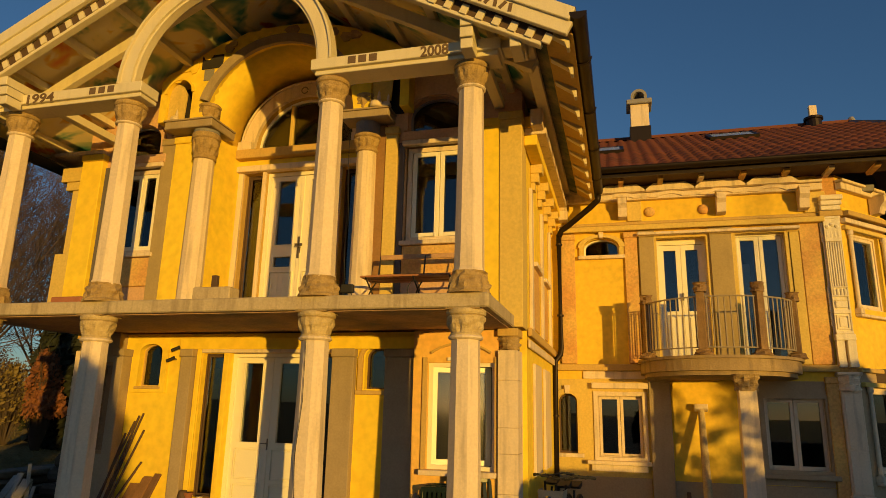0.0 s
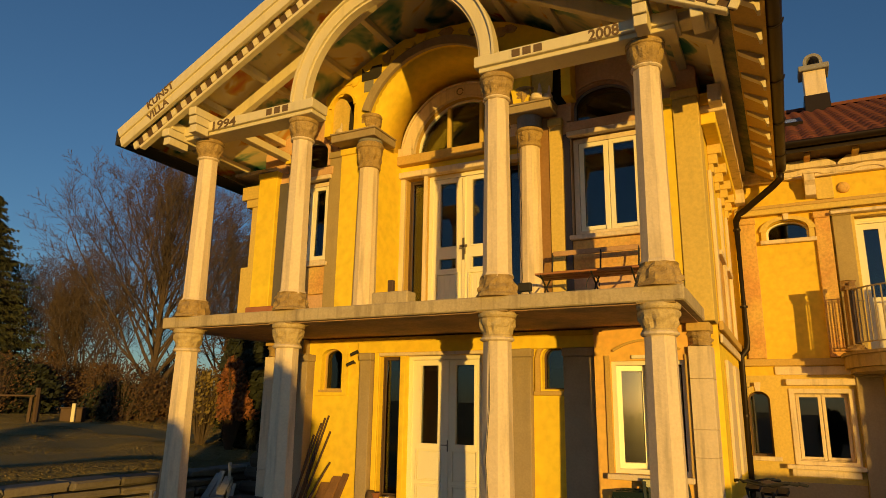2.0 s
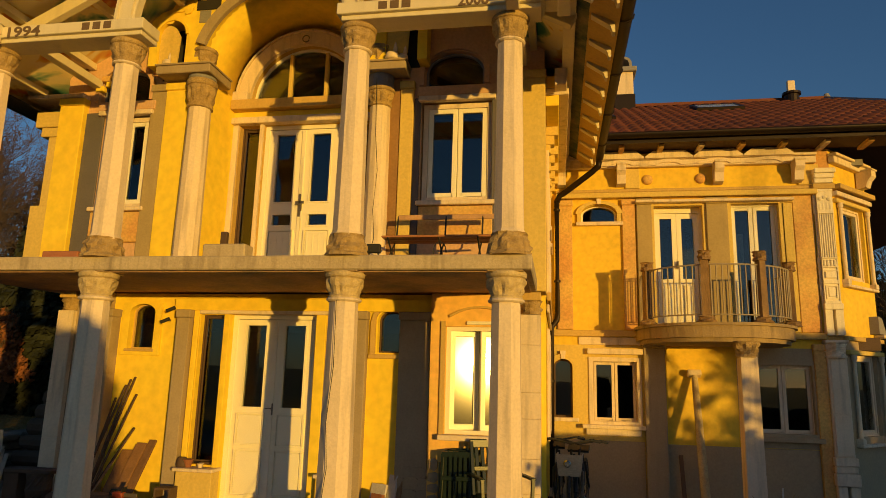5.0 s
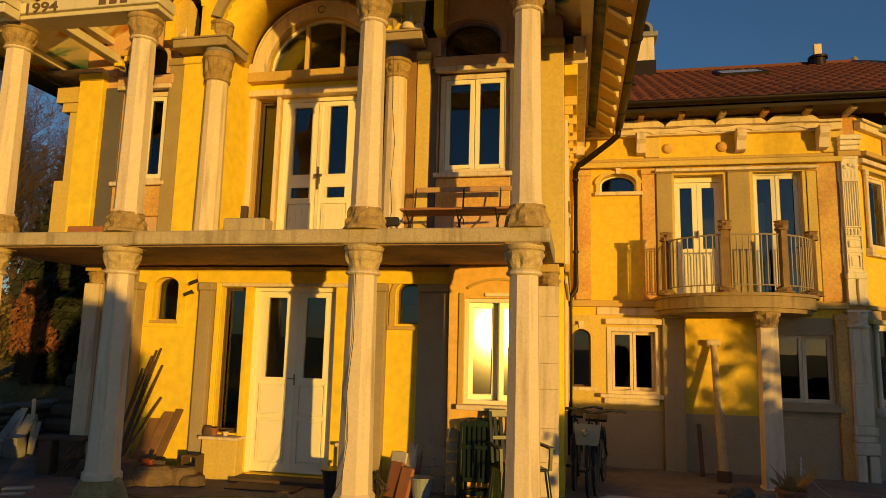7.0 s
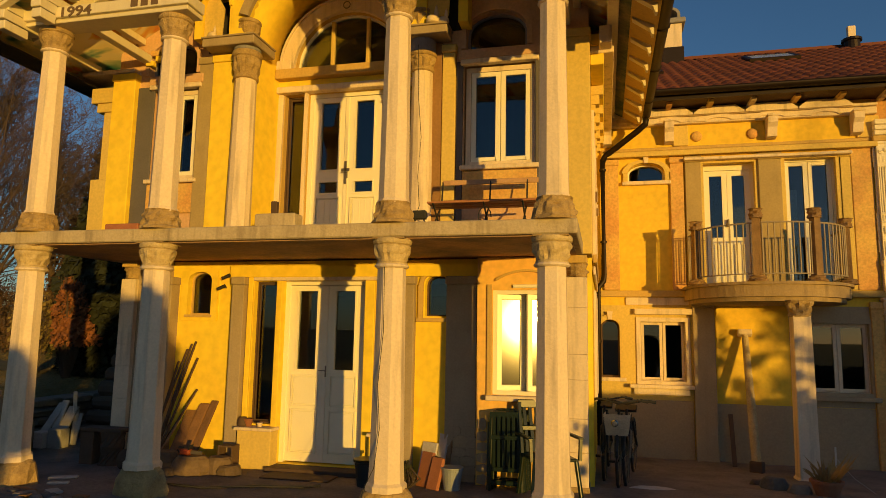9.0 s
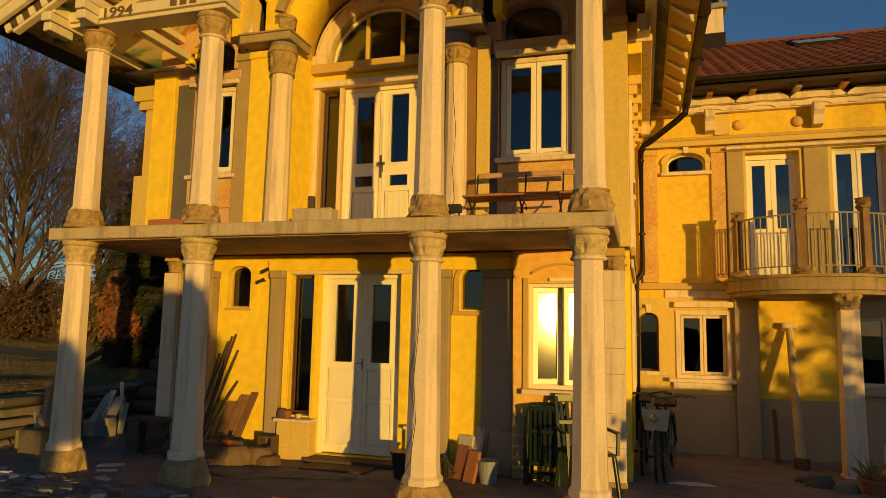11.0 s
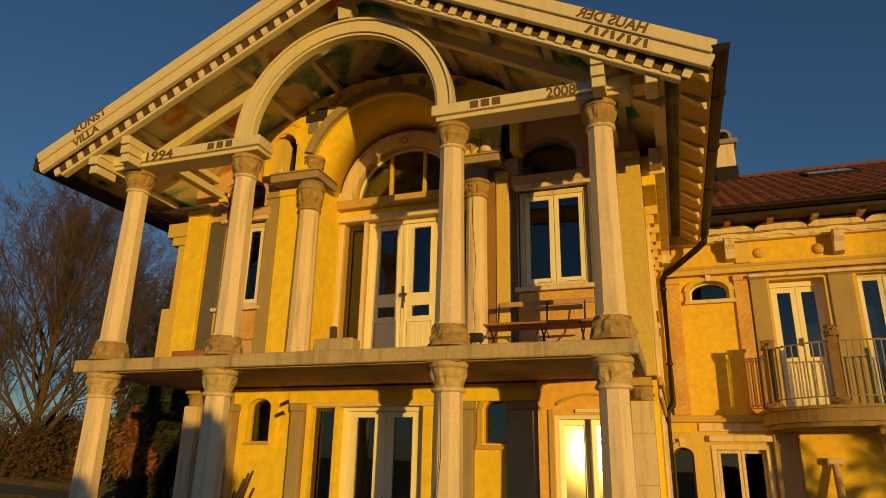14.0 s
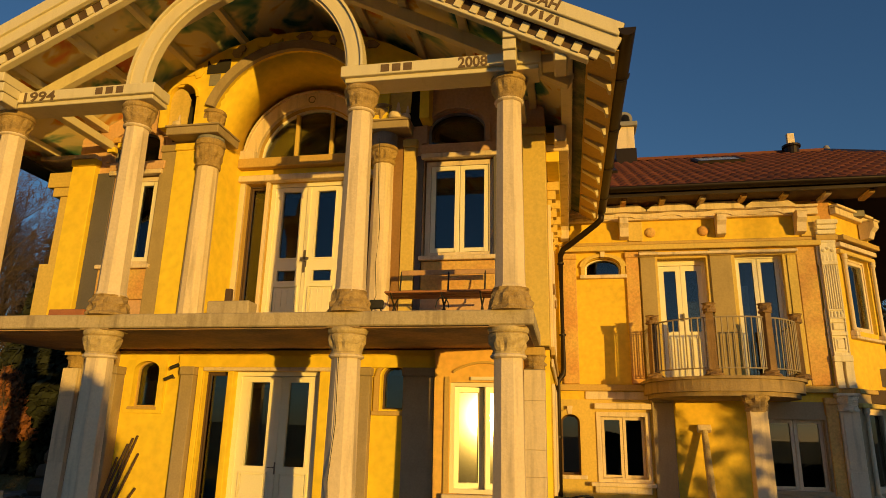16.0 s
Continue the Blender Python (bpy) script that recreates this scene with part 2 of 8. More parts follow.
def arch_ring(bm, cx, cz, r0, r1, y0, y1, a0=0.0, a1=180.0, n=28, squash=1.0):
    """A curved band between the radii r0 and r1, from y0 to y1."""
    cs = []
    for i in range(n + 1):
        a = radians(a0 + (a1 - a0) * i / n)
        c, s = math.cos(a), math.sin(a) * squash
        cs.append([bm.verts.new((cx + r * c, y, cz + r * s)) for r, y in ((r0, y0), (r1, y0), (r1, y1), (r0, y1))])
    for p, q in zip(cs, cs[1:]):
        for k in range(4):
            bm.faces.new((p[k], p[(k + 1) % 4], q[(k + 1) % 4], q[k]))
    bm.faces.new(cs[0][::-1])
    bm.faces.new(cs[-1])
    return bm


def spandrel(bm, x0, x1, zs, zt, rise, y0, y1, n=14):
    """Fills a rectangle's top above an arch that springs at zs and rises by rise, up to zt."""
    cx, hw = (x0 + x1) / 2, (x1 - x0) / 2
    pts = [(x0, zt), (x0, zs)]
    pts += [(cx - hw * math.cos(math.pi * i / n), zs + rise * math.sin(math.pi * i / n)) for i in range(1, n)]
    pts += [(x1, zs), (x1, zt)]
    # strips, so that every face is convex
    arc = pts[1:-1]
    for (xa, za), (xb, zb) in zip(arc, arc[1:]):
        prism(bm, [(xa, za), (xb, zb), (xb, zt), (xa, zt)], y0, y1)
    return bm


def wall_grid(bm, x0, x1, z0, z1, y0, y1, holes):
    """A wall along x with rectangular openings (x0, x1, z0, z1) that go through it."""
    xs = sorted({x0, x1, *[h[0] for h in holes], *[h[1] for h in holes]})
    for xa, xb in zip(xs, xs[1:]):
        cuts = sorted((h[2], h[3]) for h in holes if h[0] <= xa + 1e-6 and h[1] >= xb - 1e-6)
        z = z0
        for a, b in cuts:
            if a > z + 1e-6:
                box(bm, xa, xb, y0, y1, z, a)
            z = max(z, b)
        if z < z1 - 1e-6:
            box(bm, xa, xb, y0, y1, z, z1)
    bmesh.ops.remove_doubles(bm, verts=bm.verts, dist=1e-5)
    return bm



def tube(bm, pts, r, n=8, taper=None):
    """A round tube along points; taper gives a radius for each."""
    pts = [Vector(p) for p in pts]
    rings = []
    for i, p in enumerate(pts):
        d = (pts[min(i + 1, len(pts) - 1)] - pts[max(i - 1, 0)]).normalized()
        q = d.to_track_quat("Z", "Y").to_matrix()
        rr = taper[i] if taper else r
        rings.append([bm.verts.new(p + q @ Vector((rr * math.cos(2 * math.pi * k / n), rr * math.sin(2 * math.pi * k / n), 0))) for k in range(n)])
    for a, b in zip(rings, rings[1:]):
        for k in range(n):
            bm.faces.new((a[k], a[(k + 1) % n], b[(k + 1) % n], b[k]))
    bm.faces.new(rings[0][::-1]), bm.faces.new(rings[-1])
    return bm


def text_mesh(name, body, size, m, material, parent=None, label="", depth=0.003, mirror=False):
    """Flat raised lettering in the built-in font, at the pose m."""
    cu = bpy.data.curves.new(name, "FONT")
    cu.body, cu.size, cu.align_x, cu.extrude, cu.resolution_u, cu.offset = body, size, "CENTER", depth, 3, 0.004
    tmp = bpy.data.objects.new(name, cu)
    me = bpy.data.meshes.new_from_object(tmp)
    bpy.data.objects.remove(tmp)
    bpy.data.curves.remove(cu)
    if mirror:
        me.transform(Matrix.Diagonal((-1, 1, 1, 1)))
        me.flip_normals()
    me.transform(m)
    me.materials.clear()
    me.materials.append(material)
    ob = new(name, me)
    if parent is not None:
        ob.parent = parent
    return tagged(ob, label)


def border(bm, x0, x1, z0, z1, w, y0, y1, top=None, bottom=None):
    return wall_grid(bm, x0, x1, z0, z1, y0, y1, [(x0 + w, x1 - w, z0 + (bottom or w), z1 - (top or w))])


def window(name, x0, x1, z0, z1, y, label, leaves=2, fw=0.045, sash=0.055, material=None, ajar=0.0, glass_mat=None, sill=False, frame_mat=None):
    """A casement window in an opening: fixed frame, leaves and panes."""
    material = material or WHITEP
    w = thing(name, (x0 + x1) / 2, y, z0, label, "window", kind="structure")
    hw, h = (x1 - x0) / 2, z1 - z0
    part("window_frame", border(BM(), -hw, hw, 0, h, fw, 0, 0.09), frame_mat or material, w)
    lw = (2 * hw - 2 * fw) / leaves
    for i in range(leaves):
        a = -hw + fw + i * lw
        turn = ajar
        leaf = border(BM(), 0.003, lw - 0.003, fw + 0.003, h - fw - 0.003, sash, 0.012, 0.075)
        bmesh.ops.bevel(leaf, geom=[e for e in leaf.edges if e.is_boundary is False and e.calc_length() > 0.2], offset=0.006, segments=1, affect="EDGES")
        lo = part("sash", leaf, material, w)
        lo.matrix_basis = Matrix.Translation((a, 0, 0)) @ Matrix.Rotation(turn, 4, "Z")
        part("pane", box(BM(), sash, lw - sash, 0.035, 0.045, fw + sash, h - fw - sash), glass_mat or GLASS, lo)
    if sill:
        part("window_sill", box(BM(), -hw - 0.05, hw + 0.05, -0.10, 0.0, -0.045, 0.0, 0.008), CREAM, w, "cream sill")
    return w


def arch_window(name, x0, x1, z0, zs, rise, y, label, fw=0.03, material=None, mullions=0, mullion_mat=None):
    """A window with a curved head."""
    material = material or WHITEP
    cx, hw = (x0 + x1) / 2, (x1 - x0) / 2
    w = thing(name, cx, y, z0, label, "window", kind="structure")
    h = zs - z0
    bm = BM()
    if h > 0.02:
        box(bm, -hw, -hw + fw, 0, 0.07, 0.0, h), box(bm, hw - fw, hw, 0, 0.07, 0.0, h)
    box(bm, -hw, hw, -0.004, 0.074, 0.0, fw)
    arch_ring(bm, 0, h, hw - fw, hw, 0, 0.07, n=18, squash=rise / hw)
    part("window_frame", bm, material, w)
    n = 18
    pts = [(-hw + fw, fw)] + [(-(hw - fw) * math.cos(math.pi * i / n), h + (rise - fw) * math.sin(math.pi * i / n)) for i in range(n + 1)] + [(hw - fw, fw)]
    part("pane", prism(BM(), pts, 0.03, 0.04), GLASS, w)
    for k in range(mullions):
        x = -hw + 2 * hw * (k + 1) / (mullions + 1)
        top = h + rise * math.sqrt(max(0, 1 - (x / hw) ** 2)) - fw
        part("mullion", box(BM(), x - 0.026, x + 0.026, -0.02, 0.06, fw, top, 0.006), mullion_mat or material, w)
    return w


def block(name, label, material, x0, x1, y0, y1, z0, z1, bevel=0.008, category="trim"):
    return part(name, box(BM(), x0, x1, y0, y1, z0, z1, bevel), material, label=label, category=category, kind="structure")

# ---------------------------------------------------------------- ground
def ground_z(x, y):
    z = 0.0
    if x > 0.2:
        k = min(1.0, max(0.0, (y - 1.8) / 2.6)) * min(1.0, (x - 0.2) / 0.5)
        z -= 0.16 * k
    d = max(0.0, -7.6 - x)                       # the garden rises beyond the terrace
    z += 0.55 * min(1.0, d / 1.2) + 0.045 * min(d, 45.0)
    return z


GROUND = mat("cobbled_earth", (0.21, 0.175, 0.15), 0.95, var=0.8, scale=2.2, tint=(0.085, 0.074, 0.068), grain=25, bump=0.8)
GRASS = mat("frosty_winter_lawn", (0.22, 0.18, 0.07), 0.95, var=0.6, scale=0.7, tint=(0.11, 0.10, 0.045), grain=18, bump=0.9)


def axis(*spans):
    out = []
    for a, b, s in spans:
        n = max(1, round((b - a) / s))
        out += [a + (b - a) * i / n for i in range(n)]
    return out + [spans[-1][1]]


def ground():
    xs = axis((-900, -80, 80), (-80, -20, 4), (-20, -8, 0.6), (-8, 6, 0.12), (6, 20, 1), (20, 900, 90))
    ys = axis((-900, -20, 90), (-20, -3, 1.5), (-3, 6, 0.12), (6, 30, 2), (30, 900, 80))
    bm = BM()
    rows = []
    for y in ys:
        row = []
        for x in xs:
            near = -9 < x < 7 and -4 < y < 7
            z = ground_z(x, y) + (0.02 * noise.noise((x * 2.1, y * 2.1, 0)) + 0.012 * noise.noise((x * 9, y * 9, 4)) if near else 0)
            if x < -8:
                z += 0.12 * noise.noise((x * 0.5, y * 0.5, 2))
            if near and -6.2 < x < 0.4 and y > -0.2:
                z = 0.004 * noise.noise((x * 9, y * 9, 4))
            row.append(bm.verts.new((x, y, z)))
        rows.append(row)
    for a, b in zip(rows, rows[1:]):
        for i in range(len(xs) - 1):
            f = bm.faces.new((a[i], a[i + 1], b[i + 1], b[i]))
            f.material_index = 1 if (a[i].co.x + a[i + 1].co.x) / 2 < -8.2 or abs(a[i].co.x) > 14 else 0
    ob = part("ground", bm, GROUND, label="dark cobbled earth terrace and winter lawn", category="ground", kind="structure", smooth=True)
    ob.data.materials.append(GRASS)


ground()

# ---------------------------------------------------------------- main building: walls
XC, APEX, SLOPE, SLOPE_E = -2.80, 7.33, 0.51, 0.535      # roof ridge line and the pitch of its two sides


def roof_z(x):
    return APEX - (SLOPE_E if x > XC else SLOPE) * abs(x - XC)


def strips(bm, x0, x1, n, low, high, y0, y1):
    for i in range(n):
        a, b = x0 + (x1 - x0) * i / n, x0 + (x1 - x0) * (i + 1) / n
        la, lb, ha, hb = low(a), low(b), high(a), high(b)
        if ha - la < 1e-3 and hb - lb < 1e-3:
            continue
        prism(bm, [(a, la), (b, lb), (b, max(hb, lb + 1e-3)), (a, max(ha, la + 1e-3))], y0, y1)
    return bm


def arc(cx, r, cz, squash=1.0):
    return lambda x: cz + squash * math.sqrt(max(0.0, r * r - (x - cx) ** 2))


S = dict(kind="structure", category="wall")
LOW_HOLES = [(-4.90, -4.55, 1.88, 2.45), (-3.945, -3.62, 0.52, 2.32), (-3.54, -2.41, 0.06, 2.33), (-2.28, -2.06, 0.52, 2.32), (-1.65, -1.36, 1.89, 2.40)]
bm = wall_grid(BM(), -5.16, -0.98, 0.0, 2.58, 1.65, 1.95, LOW_HOLES)
spandrel(bm, -4.90, -4.55, 2.33, 2.45, 0.115, 1.651, 1.949)
spandrel(bm, -1.65, -1.36, 2.27, 2.40, 0.125, 1.651, 1.949)
part("wall_ground_floor_front", bm, YELLOW, label="sunlit yellow painted ground floor wall", **S)

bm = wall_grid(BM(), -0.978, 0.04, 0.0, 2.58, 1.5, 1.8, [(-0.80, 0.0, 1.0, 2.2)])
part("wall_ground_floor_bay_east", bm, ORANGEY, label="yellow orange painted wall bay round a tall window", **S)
# Grey replaces the yellow paint here: the bay's shade is put into the colour.
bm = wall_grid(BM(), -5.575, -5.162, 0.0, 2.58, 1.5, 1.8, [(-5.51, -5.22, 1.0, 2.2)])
part("wall_ground_floor_bay_west", bm, GREYR, label="wall bay greyed for the shade on it, with a wooden window", **S)

# upper floor bays, the gable above them and the recess with its splayed vault
TOP_W, TOP_Z0, TOP_ZS, TOP_RISE = 0.37, 5.17, 5.38, 0.25       # arched top windows of the bays
TOP_EAST, TOP_WEST = -0.77, -5.27
for side, x0, x1, cx, hole in (("east", -1.83, 0.33, TOP_EAST, (-1.17, -0.28, 3.66, 4.97)), ("west", -6.15, -4.07, TOP_WEST, (-5.55, -4.82, 3.66, 4.97))):
    bm = wall_grid(BM(), x0, x1, 2.60, TOP_Z0, 1.5, 1.8, [hole])
    fan = arc(cx, TOP_W, TOP_ZS, TOP_RISE / TOP_W)
    strips(bm, x0, cx - TOP_W, 12, lambda x: TOP_Z0, lambda x: roof_z(x) - 0.07, 1.5, 1.8)
    strips(bm, cx - TOP_W, cx + TOP_W, 24, lambda x: max(fan(x), TOP_ZS), lambda x: roof_z(x) - 0.07, 1.5, 1.8)
    strips(bm, cx + TOP_W, x1, 12, lambda x: TOP_Z0, lambda x: roof_z(x) - 0.07, 1.5, 1.8)
    part("wall_upper_bay_" + side, bm, PINK, label="upper wall bay rendered in patchy pink and salmon", **S)
VX, VZ, VR0, VR1, VY = -2.95, 5.42, 1.12, 1.06, 1.25       # the vault
front = arc(VX, VR0, VZ)
niche_w, niche_e = arc(-4.50, 0.20, 5.95), arc(-1.40, 0.20, 5.95)


def arch_wall_low(x):
    if abs(x - VX) < VR0:
        return front(x)
    if abs(x + 4.50) < 0.2:
        return niche_w(x)
    if abs(x + 1.40) < 0.2:
        return niche_e(x)
    return 5.53 if x < VX else 5.42


def arch_wall_high(x):
    return min(arc(VX, 3.0, 3.82)(x), roof_z(x) - 0.10) + 0.03 * noise.noise((x * 5, 0, 3))


bm = BM()
for xa, xb, n in ((-4.82, -4.70, 3), (-4.70, -4.30, 16), (-4.30, VX - VR0, 4), (VX - VR0, VX + VR0, 44), (VX + VR0, -1.60, 4), (-1.60, -1.20, 16), (-1.20, -1.08, 3)):
    e = 1e-4
    strips(bm, xa + e, xb - e, n, arch_wall_low, arch_wall_high, VY, VY + 0.24)
part("wall_gable", bm, YELLOW, label="yellow arched gable wall with crumbling plaster along its top", **S)
# Black sheet puts the darkness of the open attic into its colour.
part("wall_attic", strips(BM(), -6.1, 0.3, 30, lambda x: 5.4, lambda x: roof_z(x) - 0.12, 2.60, 2.66), BLACK, label="black sheet standing for the dark open attic behind the gable", **S)
bm = BM()
rings = []
for i in range(33):
    a = math.pi * i / 32
    c, s = math.cos(a), math.sin(a)
    rings.append([bm.verts.new((VX + r * c, y, VZ + r * s)) for r, y in ((VR0 + 0.004, VY + 0.01), (VR1, 2.2), (VR1 + 0.1, 2.2), (VR0 + 0.1, VY + 0.05))])
for p, q in zip(rings, rings[1:]):
    for k in range(4):
        bm.faces.new((p[k], p[(k + 1) % 4], q[(k + 1) % 4], q[k]))
part("vault", bm, YELLOW, label="smooth yellow splayed plaster vault over the balcony door", category="vault", kind="structure", smooth=True)
for side, xa, xb in (("west", VX - VR0, VX - VR1), ("east", VX + VR0, VX + VR1)):
    bm = BM()
    s = -1 if side == "west" else 1
    vs = [(xa, 1.5), (xb, 2.2), (xb + s * 0.25, 2.2), (xa + s * 0.04, 1.5)]
    lo = [bm.verts.new((x, y, 2.6)) for x, y in vs]
    hi = [bm.verts.new((x, y, 5.42)) for x, y in vs]
    bm.faces.new(lo), bm.faces.new(hi)
    for i in range(4):
        bm.faces.new((lo[i], lo[(i + 1) % 4], hi[(i + 1) % 4], hi[i]))
    part("wall_recess_" + side, bm, YELLOW, label="bright yellow splayed side wall of the recess", **S)
DOOR_HOLES = [(-3.93, -3.62, 2.90, 5.03), (-3.56, -2.42, 2.72, 5.03), (-2.35, -2.06, 2.90, 5.03)]
bm = wall_grid(BM(), VX - VR1 - 0.02, VX + VR1 + 0.02, 2.6, 5.38, 2.2, 2.45, DOOR_HOLES)
fan = arc(-3.0, 0.80, 5.40)
strips(bm, VX - VR1 - 0.02, -3.80, 4, lambda x: 5.38, lambda x: arc(VX, VR1 + 0.05, VZ)(x), 2.2, 2.45)
strips(bm, -3.80, -2.20, 40, lambda x: max(5.40, fan(x)), lambda x: arc(VX, VR1 + 0.05, VZ)(x), 2.2, 2.45)
strips(bm, -2.20, VX + VR1 + 0.02, 4, lambda x: 5.38, lambda x: arc(VX, VR1 + 0.05, VZ)(x), 2.2, 2.45)
part("wall_recess_back", bm, OCHRE, label="ochre back wall of the recess round the balcony door", **S)

# side walls, back wall and the inner floors that close the house
bm = box(BM(), 0.04, 0.33, 1.8, 9.0, 0.0, 5.6)
part("wall_main_east", bm, YELLOW, label="yellow side wall of the main block", **S)
bm = box(box(BM(), -6.15, -5.86, 1.8, 9.0, 2.6, 5.6), -5.80, -5.60, 1.8, 9.0, 0.0, 2.599)
part("wall_main_west", bm, YELLOW, label="yellow side wall of the main block", **S)
bm = box(BM(), -6.15, 0.33, 9.0, 9.3, 0.0, 7.0)
part("wall_main_north", bm, OCHRE, label="plain rear wall", **S)
# Unseen inner wall and floors, added in dark colours to darken the windows.
bm = box(BM(), -5.86, 0.04, 4.6, 4.7, 0.0, 5.7)
part("wall_inner", bm, GREYD, label="added dark inner wall behind the windows", **S)
bm = box(BM(), -5.85, 0.035, 1.96, 4.59, 2.3, 2.66)
part("floor_inner", bm, DARKWOOD, label="added dark upper floor behind the windows", category="floor", kind="structure")
bm = box(BM(), -5.85, 0.035, 1.96, 4.59, -0.02, 0.03)
part("floor_ground", bm, DARKWOOD, label="added dark ground floor behind the windows", category="floor", kind="structure")

# balcony slab on the portico
bm = box(BM(), -6.17, 0.24, -0.12, 1.49, 2.595, 2.735, 0.012)
for v in bm.verts:
    v.co.z += 0.006 * noise.noise((v.co.x * 3, v.co.y, 0))
part("balcony_slab", bm, CONCRETE, label="weathered concrete balcony slab with a stained edge", category="slab", kind="structure")
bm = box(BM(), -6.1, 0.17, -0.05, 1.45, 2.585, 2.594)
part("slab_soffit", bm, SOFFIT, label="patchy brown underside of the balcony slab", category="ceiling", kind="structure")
bm = box(BM(), -4.08, -1.82, 1.49, 2.2, 2.6, 2.733)
part("recess_floor", bm, CONCRETE, label="concrete floor of the recess", category="floor", kind="structure")


# ---------------------------------------------------------------- columns
def carved(bm, r0, r1, z0, z1, seed, cx=0.0, cy=0.0, n=24):
    """A rough carved block: leaves and lumps round a bell."""
    rings = []
    h = z1 - z0
    for j in range(11):
        k = j / 10
        r = r0 + (r1 - r0) * k ** 1.6
        if k < 0.12 or k > 0.9:
            r += 0.012
        ring = []
        for i in range(n):
            a = 2 * math.pi * i / n
            lump = 0.030 * noise.noise((math.cos(a) * 3 + seed * 7, math.sin(a) * 3, k * 4)) + 0.013 * math.sin(8 * a + 5 * k) * math.sin(math.pi * k)
            q = r + lump
            ring.append(bm.verts.new((cx + q * math.cos(a), cy + q * math.sin(a), z0 + h * k)))
        rings.append(ring)
    for a, b in zip(rings, rings[1:]):
        for i in range(n):
            bm.faces.new((a[i], a[(i + 1) % n], b[(i + 1) % n], b[i]))
    bm.faces.new(rings[0][::-1]), bm.faces.new(rings[-1])
    return bm


def leafy_capital(bm, r0, r1, z0, z1, seed, n=32):
    """A necking ring, a bell with curled leaves, and a round abacus on top."""
    prof = [(0.0, r0 + 0.010, 0.0), (0.03, r0 + 0.018, 0.0), (0.10, r0 + 0.018, 0.0), (0.13, r0 + 0.004, 0.2)]
    prof += [(0.13 + 0.60 * k / 9, r0 + 0.002 + (r1 - r0) * (k / 9) ** 1.25, math.sin(math.pi * (k + 0.6) / 10)) for k in range(1, 10)]
    prof += [(0.76, r1 * 0.93, 0.2), (0.80, r1 * 1.03, 0.08), (0.86, r1 * 1.07, 0.08), (0.95, r1 * 1.06, 0.08), (1.0, r1 * 1.0, 0.05)]
    rings = []
    for k, r, amp in prof:
        ring = []
        for i in range(n):
            a = 2 * math.pi * i / n
            leaf = 0.024 * abs(math.sin(4 * a + seed)) ** 0.7 - 0.010 * abs(math.sin(8 * a + 2.2 * k)) + 0.022 * noise.noise((math.cos(a) * 3.2 + seed * 7, math.sin(a) * 3.2, k * 5))
            q = r + amp * leaf
            ring.append(bm.verts.new((q * math.cos(a), q * math.sin(a), z0 + (z1 - z0) * k)))
        rings.append(ring)
    for a, b in zip(rings, rings[1:]):
        for i in range(n):
            bm.faces.new((a[i], a[(i + 1) % n], b[(i + 1) % n], b[i]))
    bm.faces.new(rings[0][::-1]), bm.faces.new(rings[-1])
    return bm


def rock(bm, rx, ry, z0, z1, seed, cx=0.0, cy=0.0, n=14):
    prof = [(1.0, 0.0), (1.04, 0.25), (0.98, 0.55), (0.84, 0.85), (0.66, 1.0)]
    rings = []
    for r, k in prof:
        ring = []
        for i in range(n):
            a = 2 * math.pi * i / n
            q = r * (1 + 0.22 * noise.noise((math.cos(a) * 1.7 + seed * 5, math.sin(a) * 1.7, k * 2)))
            ring.append(bm.verts.new((cx + q * rx * math.cos(a), cy + q * ry * math.sin(a), z0 + (z1 - z0) * k * (1 + 0.1 * noise.noise((a, seed, k)) if 0 < k < 1 else 1))))
        rings.append(ring)
    for a, b in zip(rings, rings[1:]):
        for i in range(n):
            bm.faces.new((a[i], a[(i + 1) % n], b[(i + 1) % n], b[i]))
    bm.faces.new(rings[0][::-1]), bm.faces.new(rings[-1])
    return bm


OCT = math.pi / 8
for i, (x, z_base) in enumerate(((-5.80, 0.26), (-4.18, 0.28), (-1.545, 0.24), (0.0, 0.26))):
    c = thing("portico_column", x, 0.0, 0.0, "cream octagonal column with a carved stone capital on a rough plinth", "column", "lower portico columns")
    part("plinth", rock(BM(), 0.28, 0.18, -0.02, z_base, i + 1, n=18), STONE, c, "rough sandstone plinth")
    part("shaft", lathe(BM(), [(0.195, z_base - 0.02), (0.195, z_base + 0.035), (0.170, z_base + 0.06), (0.163, z_base + 0.2), (0.150, 1.3), (0.138, 2.30)], 8, turn=OCT), CREAM, c, "cream painted octagonal shaft")
    part("capital", leafy_capital(BM(), 0.135, 0.178, 2.325, 2.585, i + 1), CAPST, c, "carved pale sandstone leaf capital")
    part("neck_ring", lathe(BM(), [(0.150, 2.298), (0.168, 2.312), (0.168, 2.326), (0.150, 2.34)], 16), CREAM, c)
    part("abacus", box(BM(), -0.165, 0.165, -0.165, 0.165, 2.572, 2.588, 0.006), STONE, c)
